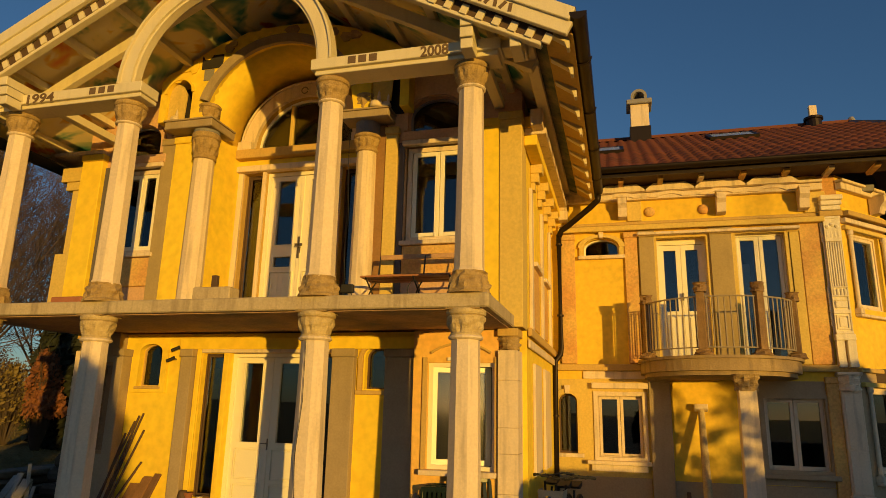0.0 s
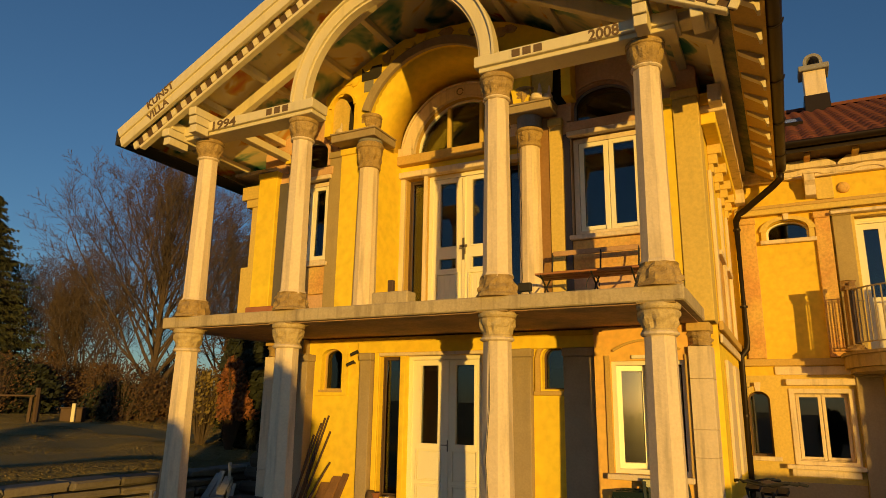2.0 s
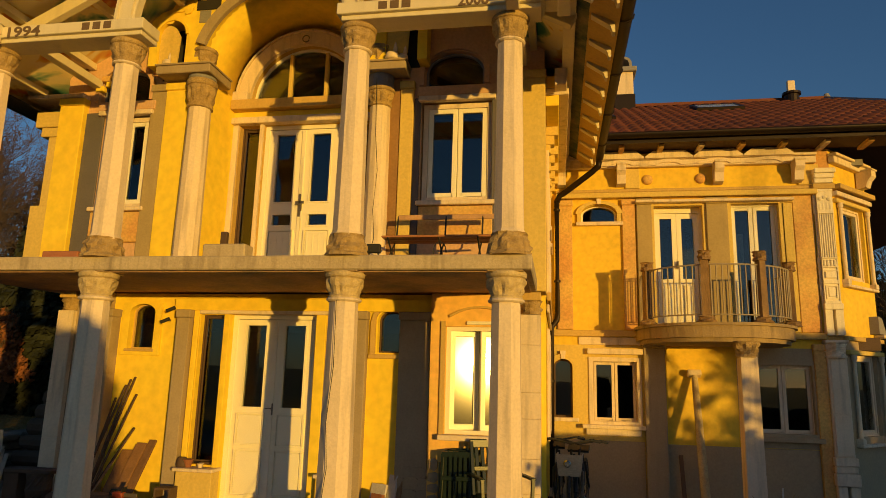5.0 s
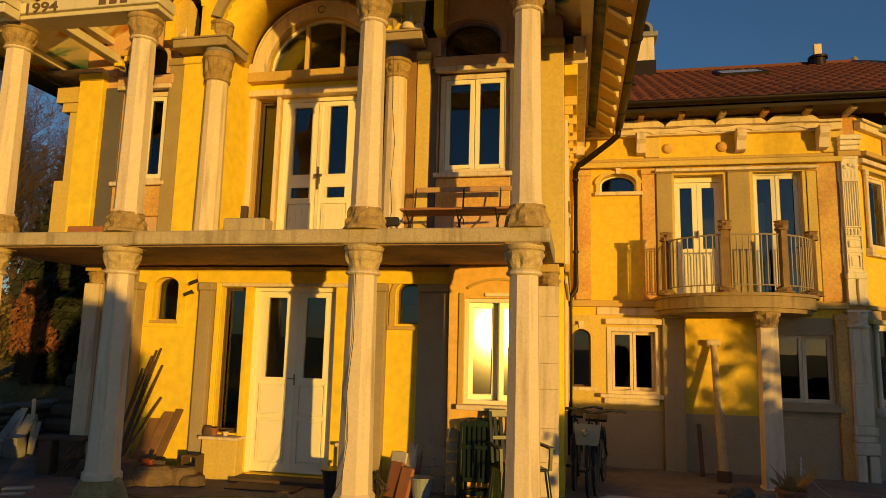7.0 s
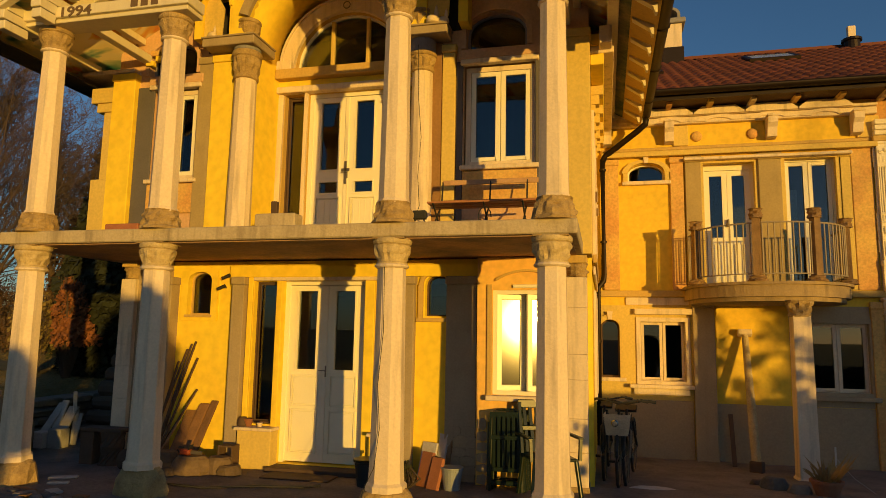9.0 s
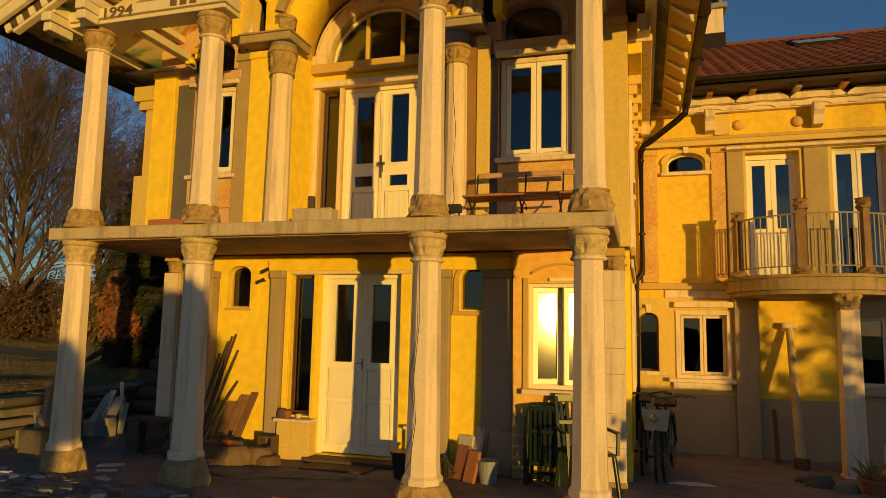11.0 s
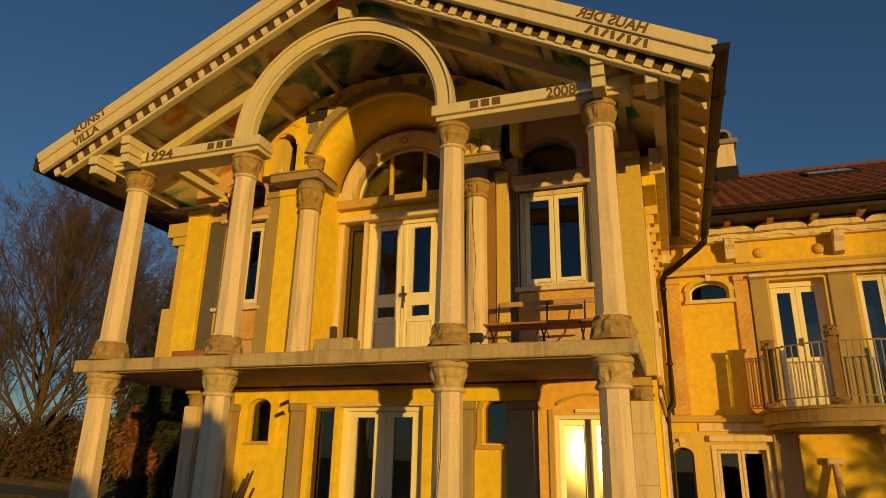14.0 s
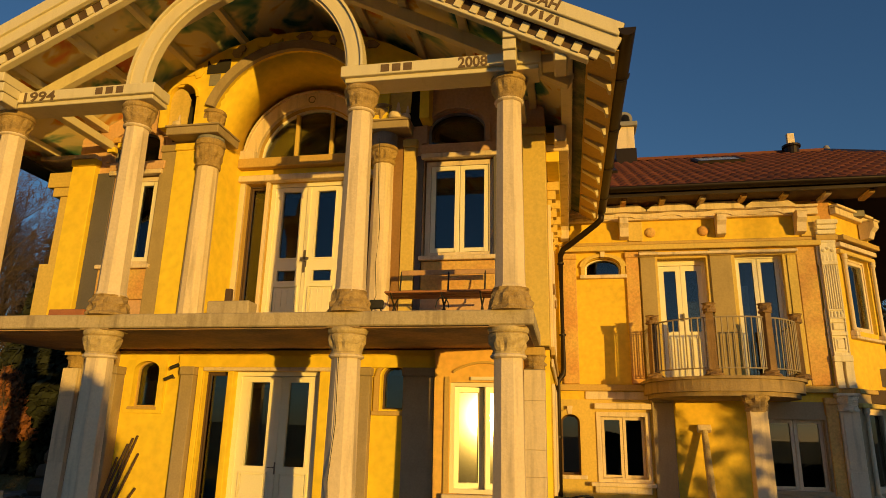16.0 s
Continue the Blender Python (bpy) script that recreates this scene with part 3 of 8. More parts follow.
for i, x in enumerate((-5.79, -4.18, -1.55, 0.02)):
    c = thing("balcony_column", x, 0.02, 2.735, "cream octagonal column with carved sandstone capital and base", "column", "upper balcony columns")
    part("base", carved(BM(), 0.205, 0.160, 0.0, 0.215, i + 11), STONE, c, "lumpy carved sandstone base")
    part("shaft", lathe(BM(), [(0.165, 0.20), (0.165, 0.225), (0.150, 0.25), (0.142, 0.9), (0.128, 2.14)], 8, turn=OCT), CREAM, c, "cream painted octagonal shaft")
    part("neck_ring", lathe(BM(), [(0.135, 2.13), (0.150, 2.142), (0.150, 2.155), (0.135, 2.168)], 16), CREAM, c)
    part("capital", leafy_capital(BM(), 0.128, 0.176, 2.155, 2.415, i + 5), STONE, c, "carved sandstone leaf capital")

# ---------------------------------------------------------------- entablature and arch of the gable
BEAM_Z0, BEAM_Z1 = 5.15, 5.325
for side, xa, xb in (("east", -1.72, 0.36), ("west", -6.20, -3.88)):
    b = thing("gable_beam", (xa + xb) / 2, -0.1, BEAM_Z0, "cream painted timber beam with dark lettering over the columns", "beam", "gable beams")
    w = (xb - xa) / 2
    part("lower_plate", box(BM(), -w + 0.04, w - 0.03, -0.07, 0.22, 0.0, 0.05, 0.006), WHITEW, b)
    part("face_board", box(BM(), -w, w, -0.11, 0.20, 0.05, BEAM_Z1 - BEAM_Z0, 0.006), WHITEW, b)
a = thing("gable_arch", -2.86, -0.1, BEAM_Z1, "cream painted timber arch between the gable beams", "arch")
part("arch_face", arch_ring(BM(), 0, 0, 1.20, 1.345, -0.08, 0.02, n=40), WHITEW, a, smooth=False)
part("outer_moulding", arch_ring(BM(), 0, 0, 1.347, 1.375, -0.11, 0.04, n=40), WHITEW, a)
part("inner_moulding", arch_ring(BM(), 0, 0, 1.17, 1.198, -0.05, 0.05, n=40), WHITEW, a)
part("keystone", prism(BM(), [(-0.075, 1.38), (0.075, 1.38), (0.10, 1.60), (-0.10, 1.60)], -0.13, 0.04), WHITEW, a)

# ---------------------------------------------------------------- roof of the main block
Y_F, Y_B = -0.55, 8.9
for side, xe in (("east", 1.10), ("west", -6.86)):
    top = roof_z(xe)
    bm = prism(BM(), [(XC, APEX), (xe, top), (xe, top - 0.06), (XC, APEX - 0.06)], Y_F + 0.05, Y_B)
    part("roof_" + side, bm, BOARDS, label="roof slope with painted boards beneath", category="roof", kind="structure")
# ---------------------------------------------------------------- main block: trim, windows and doors
def pilaster(x0, x1, z0, z1, y0, y1, material, label):
    p = thing("pilaster", (x0 + x1) / 2, y0, z0, label, "pilaster", kind="structure")
    w, h, d = (x1 - x0) / 2, z1 - z0, y1 - y0
    part("shaft", box(BM(), -w, w, 0, d, 0, h - 0.10, 0.008), material, p)
    part("cap", box(BM(), -w - 0.012, w + 0.012, -0.02, d, h - 0.10, h, 0.01), material, p)
    return p


# ground floor
block("frieze", "yellow painted band under the balcony", YELLOW, -4.29, -0.99, 1.60, 1.652, 2.37, 2.52)
pilaster(-4.21, -4.035, 0.0, 2.37, 1.54, 1.651, GREYR, "grey beige rendered pilaster beside the entrance")
pilaster(-2.05, -1.76, 0.0, 2.37, 1.54, 1.651, GREYR, "grey beige rendered pilaster beside the entrance")
pilaster(-1.37, -1.0, 0.0, 2.37, 1.585, 1.651, GREYR, "grey beige rendered pilaster beside the bay")
pilaster(-5.20, -5.05, 0.0, 2.37, 1.47, 1.651, GREYR, "grey beige rendered pilaster")
block("door_post", "yellow painted post beside the door", YELLOW, -3.615, -3.535, 1.61, 1.651, 0.06, 2.324)
block("door_post", "yellow painted post beside the door", YELLOW, -2.415, -2.285, 1.61, 1.651, 0.06, 2.324)
block("door_lintel", "cream lintel over the entrance", CREAM, -3.945, -2.04, 1.60, 1.65, 2.325, 2.372)
block("sidelight_jamb", "yellow splayed jamb", YELLOW, -4.02, -3.95, 1.61, 1.651, 0.0, 2.37)
block("ledge", "yellow rendered ledge under the side window", YOCHRE, -3.98, -3.52, 1.46, 1.65, 0.0, 0.46)
block("ledge_slab", "cream stone ledge slab", CREAM, -4.01, -3.50, 1.42, 1.65, 0.46, 0.50)
block("ledge", "yellow rendered ledge under the side window", YELLOW, -2.27, -2.05, 1.50, 1.65, 0.0, 0.46)
block("ledge_slab", "cream stone ledge slab", CREAM, -2.29, -2.05, 1.46, 1.65, 0.46, 0.50)
block("doorstep", "worn dark wooden doorstep", DARKWOOD, -3.55, -2.25, 1.38, 1.66, 0.0, 0.055)
n = thing("niche_surround", -4.73, 1.65, 1.80, "yellow plaster panel round a small arched window", "surround", "niche surrounds", "structure")
bm = wall_grid(BM(), -0.27, 0.27, 0.0, 0.66, -0.045, -0.001, [(-0.17, 0.18, 0.08, 0.655)])
spandrel(bm, -0.17, 0.18, 0.53, 0.655, 0.115, -0.044, -0.002)
part("panel", bm, YELLOW, n)
part("sill", box(BM(), -0.20, 0.21, -0.060, -0.045, 0.045, 0.08, 0.006), OCHRE, n)
for x0, x1, zs, rise, z0 in ((-1.67, -1.34, 2.27, 0.14, 1.87),):
    n = thing("niche_surround", (x0 + x1) / 2, 1.65, z0, "yellow plaster surround of a small arched window", "surround", "niche surrounds", "structure")
    h = (x1 - x0) / 2
    part("frame_moulding", arch_ring(BM(), 0, zs - z0, h, h + 0.05, -0.035, 0.0, n=16, squash=rise / h), OCHRE, n)
    part("jamb", box(BM(), -h - 0.06, -h, -0.035, 0.0, 0, zs - z0), OCHRE, n)
    part("jamb", box(BM(), h, h + 0.06, -0.035, 0.0, 0, zs - z0), OCHRE, n)
    part("sill", box(BM(), -h - 0.08, h + 0.08, -0.05, 0.0, -0.05, 0.0, 0.006), OCHRE, n)
arch_window("window_1", -4.90, -4.55, 1.88, 2.33, 0.115, 1.70, "small arched window in a yellow niche", material=OCHRE, fw=0.02)
arch_window("window_2", -1.65, -1.36, 1.89, 2.27, 0.125, 1.74, "small dark arched window in a yellow niche", material=DARKWOOD, fw=0.02)
window("window_3", -3.945, -3.62, 0.52, 2.32, 1.74, "tall narrow brown side window of the entrance", leaves=1, material=DARKWOOD, fw=0.02, sash=0.02)
window("window_4", -2.28, -2.06, 0.52, 2.32, 1.74, "tall narrow brown side window of the entrance", leaves=1, material=DARKWOOD, fw=0.02, sash=0.02)
window("window_5", -0.80, 0.0, 1.0, 2.2, 1.56, "white casement window with both leaves ajar catching the low sun", ajar=radians(22.0), glass_mat=GLARE, sash=0.06)
block("window_sill", "cream window sill", CREAM, -0.86, 0.03, 1.40, 1.50, 0.94, 1.0)
sur = thing("window_surround", -0.40, 1.5, 2.2, "cream arched hood over a white window", "surround", kind="structure")
part("hood", arch_ring(BM(), 0, -0.42, 0.63, 0.655, -0.03, 0.0, a0=56, a1=124, n=12), OCHRE, sur)
part("blind_box", box(BM(), -0.16, 0.16, -0.03, 0.0, 0.02, 0.06, 0.006), WHITEP, sur)
part("jamb", box(BM(), -0.455, -0.402, -0.025, 0.0, -1.2, 0.06), OCHRE, sur)
part("jamb", box(BM(), 0.402, 0.435, -0.025, 0.0, -1.2, 0.06), OCHRE, sur)
window("window_6", -5.51, -5.22, 1.0, 2.2, 1.56, "shaded wooden casement window", material=PLANK)

# corner piers with joints
for x0, x1 in ((0.045, 0.275), (-5.80, -5.58)):
    p = thing("corner_pier", (x0 + x1) / 2, 1.44, 0.0, "cream corner pier of large stone blocks under a carved cap", "pier", "corner piers", "structure")
    w = (x1 - x0) / 2
    z = 0.0
    for h in (0.42, 0.36, 0.42, 0.28, 0.52, 0.34):
        part("stone_block", box(BM(), -w, w, 0.0, 0.359, z + 0.001, z + h - 0.001, 0.004), CREAM, p)
        z += h
    part("cap", carved(BM(), w * 0.98, w * 1.12, 2.345, 2.50, 41, 0, w, 12), STONE, p, "carved sandstone cap")
    part("top_block", box(BM(), -w - 0.005, w + 0.005, -0.01, 0.359, 2.50, 2.59, 0.005), OCHRE, p)
    part("rough_foot", box(BM(), -w - 0.01, w + 0.01, -0.012, 0.36, 0.0, 0.06, 0.01), STONE, p)


def panel_door(name, x0, x1, z0, z1, y, label, glass_z, small=None, grooves=False):
    """A pair of white panelled leaves with tall panes and a handle."""
    d = thing(name, (x0 + x1) / 2, y, z0, label, "door", kind="structure")
    hw, h = (x1 - x0) / 2, z1 - z0
    part("door_frame", wall_grid(BM(), -hw, hw, 0, h, 0, 0.12, [(-hw + 0.055, hw - 0.055, 0.0, h - 0.055)]), WHITEP, d)
    lw = hw - 0.055
    for s in (-1, 1):
        a, b = (-lw, -0.002) if s < 0 else (0.002, lw)
        g0, g1 = a + 0.125, b - 0.125
        holes = [(g0, g1, glass_z[0] - z0, glass_z[1] - z0)]
        if small:
            holes.append((g0, g1, small[0] - z0, small[1] - z0))
        leaf = part("door_leaf", wall_grid(BM(), a, b, 0.015, h - 0.06, 0.02, 0.075, holes), WHITEP, d, "white painted door leaf")
        for hole in holes:
            part("pane", box(BM(), hole[0], hole[1], 0.045, 0.052, hole[2], hole[3]), GLASS, leaf)
            part("bead", border(BM(), hole[0] - 0.02, hole[1] + 0.02, hole[2] - 0.02, hole[3] + 0.02, 0.02, 0.008, 0.0195), WHITEP, leaf)
        low = min(hh[2] for hh in holes)
        zs = [(0.14, low * 0.55), (low * 0.55 + 0.08, low - 0.09)] if not grooves else [(0.14, low - 0.09)]
        for pa, pb in zs:
            part("panel", box(BM(), a + 0.10, b - 0.10, 0.004, 0.0195, pa, pb, 0.010), WHITEP, leaf)
            part("panel_moulding", border(BM(), a + 0.075, b - 0.075, pa - 0.025, pb + 0.025, 0.016, -0.008, 0.0195), WHITEP, leaf)
        if grooves:
            for k in range(4):
                x = a + 0.13 + (b - a - 0.26) * k / 3
                part("groove_bead", box(BM(), x - 0.006, x + 0.006, -0.002, 0.004, 0.17, low - 0.12), WHITEP, leaf)
    part("cover_strip", box(BM(), -0.03, 0.03, 0.0, 0.0195, 0.02, h - 0.07, 0.006), WHITEP, d)
    bm = box(BM(), 0.014, 0.034, -0.006, 0.0, 1.06, 1.20, 0.004)
    slanted(bm, (0.025, -0.035, 1.14), (-0.055, -0.035, 1.14), 0.011, 0.011)
    slanted(bm, (0.025, 0.0, 1.14), (0.025, -0.04, 1.14), 0.016, 0.016)
    part("handle", bm, IRON, d, "dark iron lever handle")
    return d


panel_door("door_1", -3.54, -2.41, 0.06, 2.33, 1.735, "white double entrance door with tall panes", (1.21, 2.20))
panel_door("door_2", -3.56, -2.42, 2.735, 5.03, 2.24, "white double balcony door with tall panes and grooved panels", (3.93, 4.90), (3.60, 3.75), True)
bm = box(BM(), -0.018, 0.018, -0.012, 0.0, 0.98, 1.30, 0.004)
box(bm, -0.06, 0.06, -0.012, 0.0, 1.16, 1.20, 0.004)
part("cross_plate", bm, IRON, bpy.data.objects["door_2"], "dark cross-shaped iron plate")
window("window_7", -3.93, -3.62, 2.90, 5.03, 2.30, "tall dark side window of the balcony door", leaves=1, fw=0.02, sash=0.03, material=DARKWOOD)
window("window_8", -2.35, -2.06, 2.90, 5.03, 2.30, "tall dark side window of the balcony door", leaves=1, fw=0.02, sash=0.03, material=DARKWOOD)
for x0, x1 in ((-4.02, -3.94), (-3.62, -3.565), (-2.415, -2.355)):
    block("door_post", "cream painted door post", CREAM, x0, x1, 2.15, 2.199, 2.735, 5.05)
block("transom", "cream cornice over the balcony door", CREAM, -4.02, -1.95, 2.08, 2.199, 5.03, 5.12)
block("transom_cornice", "ochre cornice under the fanlight", OCHRE, -4.02, -1.95, 2.02, 2.199, 5.22, 5.36)
block("transom_frieze", "yellow band between two cornices", YELLOW, -4.02, -1.95, 2.14, 2.199, 5.12, 5.22)
block("arch_foot", "cream plinth of the fanlight arch", CREAM, -4.03, -3.80, 2.05, 2.199, 5.36, 5.50)
block("arch_foot", "cream plinth of the fanlight arch", CREAM, -2.20, -1.93, 2.05, 2.199, 5.36, 5.50)
arch_window("window_9", -3.80, -2.20, 5.38, 5.40, 0.80, 2.28, "arched fanlight with three panes over the balcony door", fw=0.035, mullions=2, mullion_mat=YOCHRE)
tr = thing("fanlight_arch", -3.0, 2.2, 5.40, "cream moulded arch round the fanlight", "arch", kind="structure")
part("arch_band", arch_ring(BM(), 0, 0, 0.80, 0.98, -0.07, 0.0, n=32), CREAM, tr)
part("arch_bead", arch_ring(BM(), 0, 0, 0.98, 1.01, -0.10, 0.0, n=32), CREAM, tr)
part("iron_ring", tube(BM(), [(0.05 * math.cos(k * math.pi / 8), -0.11, 0.86 + 0.05 * math.sin(k * math.pi / 8)) for k in range(16)], 0.008, 6), IRON, tr, "small iron ring")

# front arch of the vault, its crumbling plaster and dark openings
va = thing("vault_arch", VX, VY, VZ, "grey beige plaster arch at the front of the vault", "arch", kind="structure")
part("arch_band", arch_ring(BM(), 0, 0, VR0 - 0.01, VR0 + 0.12, -0.06, -0.001, a0=18, a1=162, n=36), GREYR, va)
# Black plate on the wall: the opening's inner darkness is only colour.
part("hole", box(BM(), -4.19 - VX, -3.85 - VX, -0.012, -0.001, 6.28 - VZ, 6.49 - VZ, 0.004), BLACK, va, "black plate for the dark broken opening in the plaster")
part("hole", box(BM(), -4.14 - VX, -3.98 - VX, -0.010, -0.001, 6.10 - VZ, 6.275 - VZ, 0.004), GREYD, va, "patch of bare masonry")
rnd = random.Random(5)
for k in range(16):
    x = -4.70 + 3.0 * (k + rnd.random()) / 16
    z = arch_wall_high(x) - 0.05 - 0.10 * rnd.random()
    w, h = 0.06 + 0.08 * rnd.random(), 0.05 + 0.05 * rnd.random()
    ring = [(w * (0.7 + 0.5 * rnd.random()) * math.cos(q * 1.05), h * (0.7 + 0.5 * rnd.random()) * math.sin(q * 1.05)) for q in range(6)]
    bm = prism(BM(), ring, -0.012 - 0.04 * rnd.random(), -0.001)
    bmesh.ops.translate(bm, vec=(x - VX, 0.0, z - VZ), verts=bm.verts)
    part("plaster_lump", bm, rnd.choice((OCHRE, YELLOW, YELLOW, STONE)), va)
for x in (-4.50, -1.40):
    nb = thing("gable_niche", x, VY + 0.24, 5.53, "arched niche in the gable wall with a black back for its depth", "niche", "gable niches", "structure")
    # Black back plate colours in the shade of the deep niche.
    part("niche_back", box(BM(), -0.24, 0.24, 0.0, 0.02, -0.1, 0.66), BLACK, nb)
    part("niche_panel", prism(BM(), [(-0.195, 0.0), (0.07, 0.0), (0.09, 0.42), (0.02, 0.54), (-0.08, 0.60), (-0.16, 0.54), (-0.195, 0.44)], -0.20, -0.18), YOCHRE, nb)
    part("niche_edge", arch_ring(BM(), 0, 0.42, 0.20, 0.235, -0.27, -0.241, n=16), YELLOW, nb)

# inner columns, imposts and what stands on them
for x, zc, cap, r0 in ((-4.11, 5.40, (4.97, 5.34), 0.165), (-1.68, 5.29, (4.88, 5.11), 0.150)):
    c = thing("recess_column", x, 1.42, 2.735, "cream column with a carved capital beside the balcony door", "column", "recess columns")
    c0, c1 = cap[0] - 2.735, cap[1] - 2.735
    part("shaft", lathe(BM(), [(r0, 0.0), (r0 * 0.97, 0.3), (r0 * 0.86, c0)], 12), CREAM, c)
    part("neck_ring", lathe(BM(), [(r0 * 0.88, c0 - 0.012), (r0, c0), (r0, c0 + 0.025), (r0 * 0.9, c0 + 0.035)], 16), STONE, c)
    part("capital", leafy_capital(BM(), r0 * 0.86, r0 * 1.12, c0 + 0.012, c1, int(-x * 9)), STONE, c, "carved sandstone capital")
    part("abacus", lathe(BM(), [(r0 * 1.02, c1 - 0.005), (r0 * 1.08, c1 + 0.02), (r0 * 1.08, zc - 2.735 - 0.012)], 16), GREYD, c, "dark round block on the capital")
    left = x < -3
    xa, xb, yb = (-4.66, -3.90, 1.78) if left else (-1.98, -1.33, 1.499)
    i = thing("impost_slab", (xa + xb) / 2, 1.40, zc, "grey beige stone impost slab over the column", "impost", "impost slabs")
    w = (xb - xa) / 2
    part("slab", box(BM(), -w, w, -0.20, yb - 1.40, -0.01, 0.10, 0.01), GREYR, i)
    part("upper_lip", box(BM(), -w - 0.015, w + 0.015, -0.215, yb - 1.40, 0.10, 0.125, 0.006), GREYR, i)
    u = part("stub_capital", leafy_capital(BM(), 0.115, 0.145, 0.126, 0.36, int(-x * 5), 20), STONE, i, "squat carved stone stub")
    u.location = (x - i.location.x + (0.04 if left else -0.02), -0.03, 0.0)
for x, y, s in ((-4.52, 1.22, 0.8), (-1.50, 1.20, 1.1), (-1.38, 1.24, 0.9)):
    bm = BM()
    rock(bm, 0.075 * s, 0.05 * s, 0.0, 0.08 * s, int(x * 10))
    lathe(bm, [(0.022 * s, 0.06 * s), (0.026 * s, 0.11 * s), (0.016 * s, 0.17 * s), (0.004, 0.20 * s)], 8, cx=0.035 * s)
    o = part("figurine", bm, CREAM, label="small cream animal figurine on the impost slab", category="figurine", smooth=True)
    o.location = (x, y, (5.525 if x < -3 else 5.415))

# upper bays
# Brown strip carries the shade beside the recess column in its colour.
block("recess_strip", "wall strip beside the recess column, coloured brown for its shade", BROWNR, -1.81, -1.435, 1.45, 1.499, 2.736, 5.27)
pilaster(-1.43, -1.265, 2.735, 5.22, 1.43, 1.499, YOCHRE, "ochre rendered pilaster on the balcony")
pilaster(-0.15, 0.06, 2.735, 5.22, 1.44, 1.499, YELLOW, "yellow rendered pilaster on the balcony")
pilaster(0.062, 0.34, 2.60, 5.28, 1.42, 1.80, YOCHRE, "ochre rendered corner pilaster")
pilaster(-6.16, -5.80, 2.735, 5.20, 1.40, 1.80, YELLOW, "yellow rendered corner pilaster")
pilaster(-4.84, -4.62, 2.735, 5.36, 1.45, 1.499, OLIVE, "olive grey rendered pilaster on the balcony")
pilaster(-4.62, -4.074, 2.735, 5.36, 1.43, 1.52, YELLOW, "bright yellow pier beside the recess")
for x0, x1, n in ((-1.17, -0.28, 10), (-5.55, -4.82, 12)):
    window(f"window_{n}", x0 + 0.02, x1 - 0.02, 3.69, 4.94, 1.54, "white casement window with two leaves in a cream frame", fw=0.06, sash=0.055, frame_mat=CREAM)
    block("window_sill", "cream window sill", CREAM, x0 - 0.03, x1 + 0.03, 1.42, 1.499, 3.63, 3.685)
    block("window_head", "pink and salmon rendered window head", PINK, x0 - 0.05, x1 + 0.05, 1.43, 1.499, 5.015, 5.14)
    block("window_head_moulding", "cream moulding over the window", CREAM, x0 - 0.03, x1 + 0.03, 1.41, 1.499, 4.945, 5.01)
    block("apron", "salmon painted apron under the window", SALMON, x0, x1, 1.46, 1.499, 3.22, 3.62)
    cx = TOP_EAST if n == 10 else TOP_WEST
    arch_window(f"window_{n + 1}", cx - TOP_W, cx + TOP_W, TOP_Z0, TOP_ZS, TOP_RISE, 1.58, "dark arched top window under the eaves", fw=0.03, material=GREYD)
    sd = thing("fanlight_surround", cx, 1.5, TOP_ZS, "pink plaster hood of the arched top window", "surround", "fanlight surrounds", "structure")
    part("hood", arch_ring(BM(), 0, 0, TOP_W + 0.005, TOP_W + 0.065, -0.04, -0.001, n=18, squash=(TOP_RISE + 0.05) / (TOP_W + 0.06)), PINK, sd)
    for sx in (-1, 1):
        part("jamb", box(BM(), min(sx * (TOP_W + 0.005), sx * (TOP_W + 0.065)), max(sx * (TOP_W + 0.005), sx * (TOP_W + 0.065)), -0.04, -0.001, TOP_Z0 - TOP_ZS, 0.0), PINK, sd)

# stepped corbels of the side walls
def corbel_row(x, s, ys, z, material):
    for y in ys:
        c = thing("side_corbel", x, y, z, "ochre stepped corbel under the side eaves", "corbel", "side corbels", "structure")
        part("lower_block", box(BM(), min(0, s * 0.06), max(0, s * 0.06), -0.07, 0.07, -0.36, -0.25, 0.006), material, c)
        part("middle_block", box(BM(), min(0, s * 0.11), max(0, s * 0.11), -0.075, 0.075, -0.248, -0.125, 0.006), material, c)
        part("upper_block", box(BM(), min(0, s * 0.16), max(0, s * 0.16), -0.08, 0.08, -0.123, 0.0, 0.006), material, c)


corbel_row(0.331, 1, (2.35, 3.1, 3.85, 4.55), 4.888, YOCHRE)
block("corner_block", "cream block under the eaves plate at the corner", CREAM, 0.45, 0.595, 1.40, 1.598, 5.07, 5.279)
corbel_row(-6.151, -1, (1.62, 2.5, 3.4), 5.0, OCHRE)
for x0 in (0.341,):
    block("side_cornice", "cream cornice along the side wall", CREAM, x0, 0.62, 1.60, 4.96, 5.03, 5.12)
    block("side_cornice_bed", "yellow cornice bed along the side wall", YELLOW, x0, 0.50, 1.60, 4.96, 4.89, 5.028)
    block("side_frieze", "yellow frieze over the side cornice", YELLOW, x0, 0.55, 1.60, 4.96, 5.122, 5.279)
    block("side_string_course", "ochre string course along the side wall", OCHRE, x0, x0 + 0.05, 1.81, 4.96, 2.54, 2.64)
    block("side_base_course", "cream course along the side wall", CREAM, x0, x0 + 0.03, 1.81, 4.96, 2.40, 2.50)
for y0, y1 in ((2.05, 2.22), (3.25, 3.40), (4.30, 4.45)):
    block("side_pilaster", "cream pilaster strip on the side wall", CREAM, 0.331, 0.375, y0, y1, 2.645, 4.49)
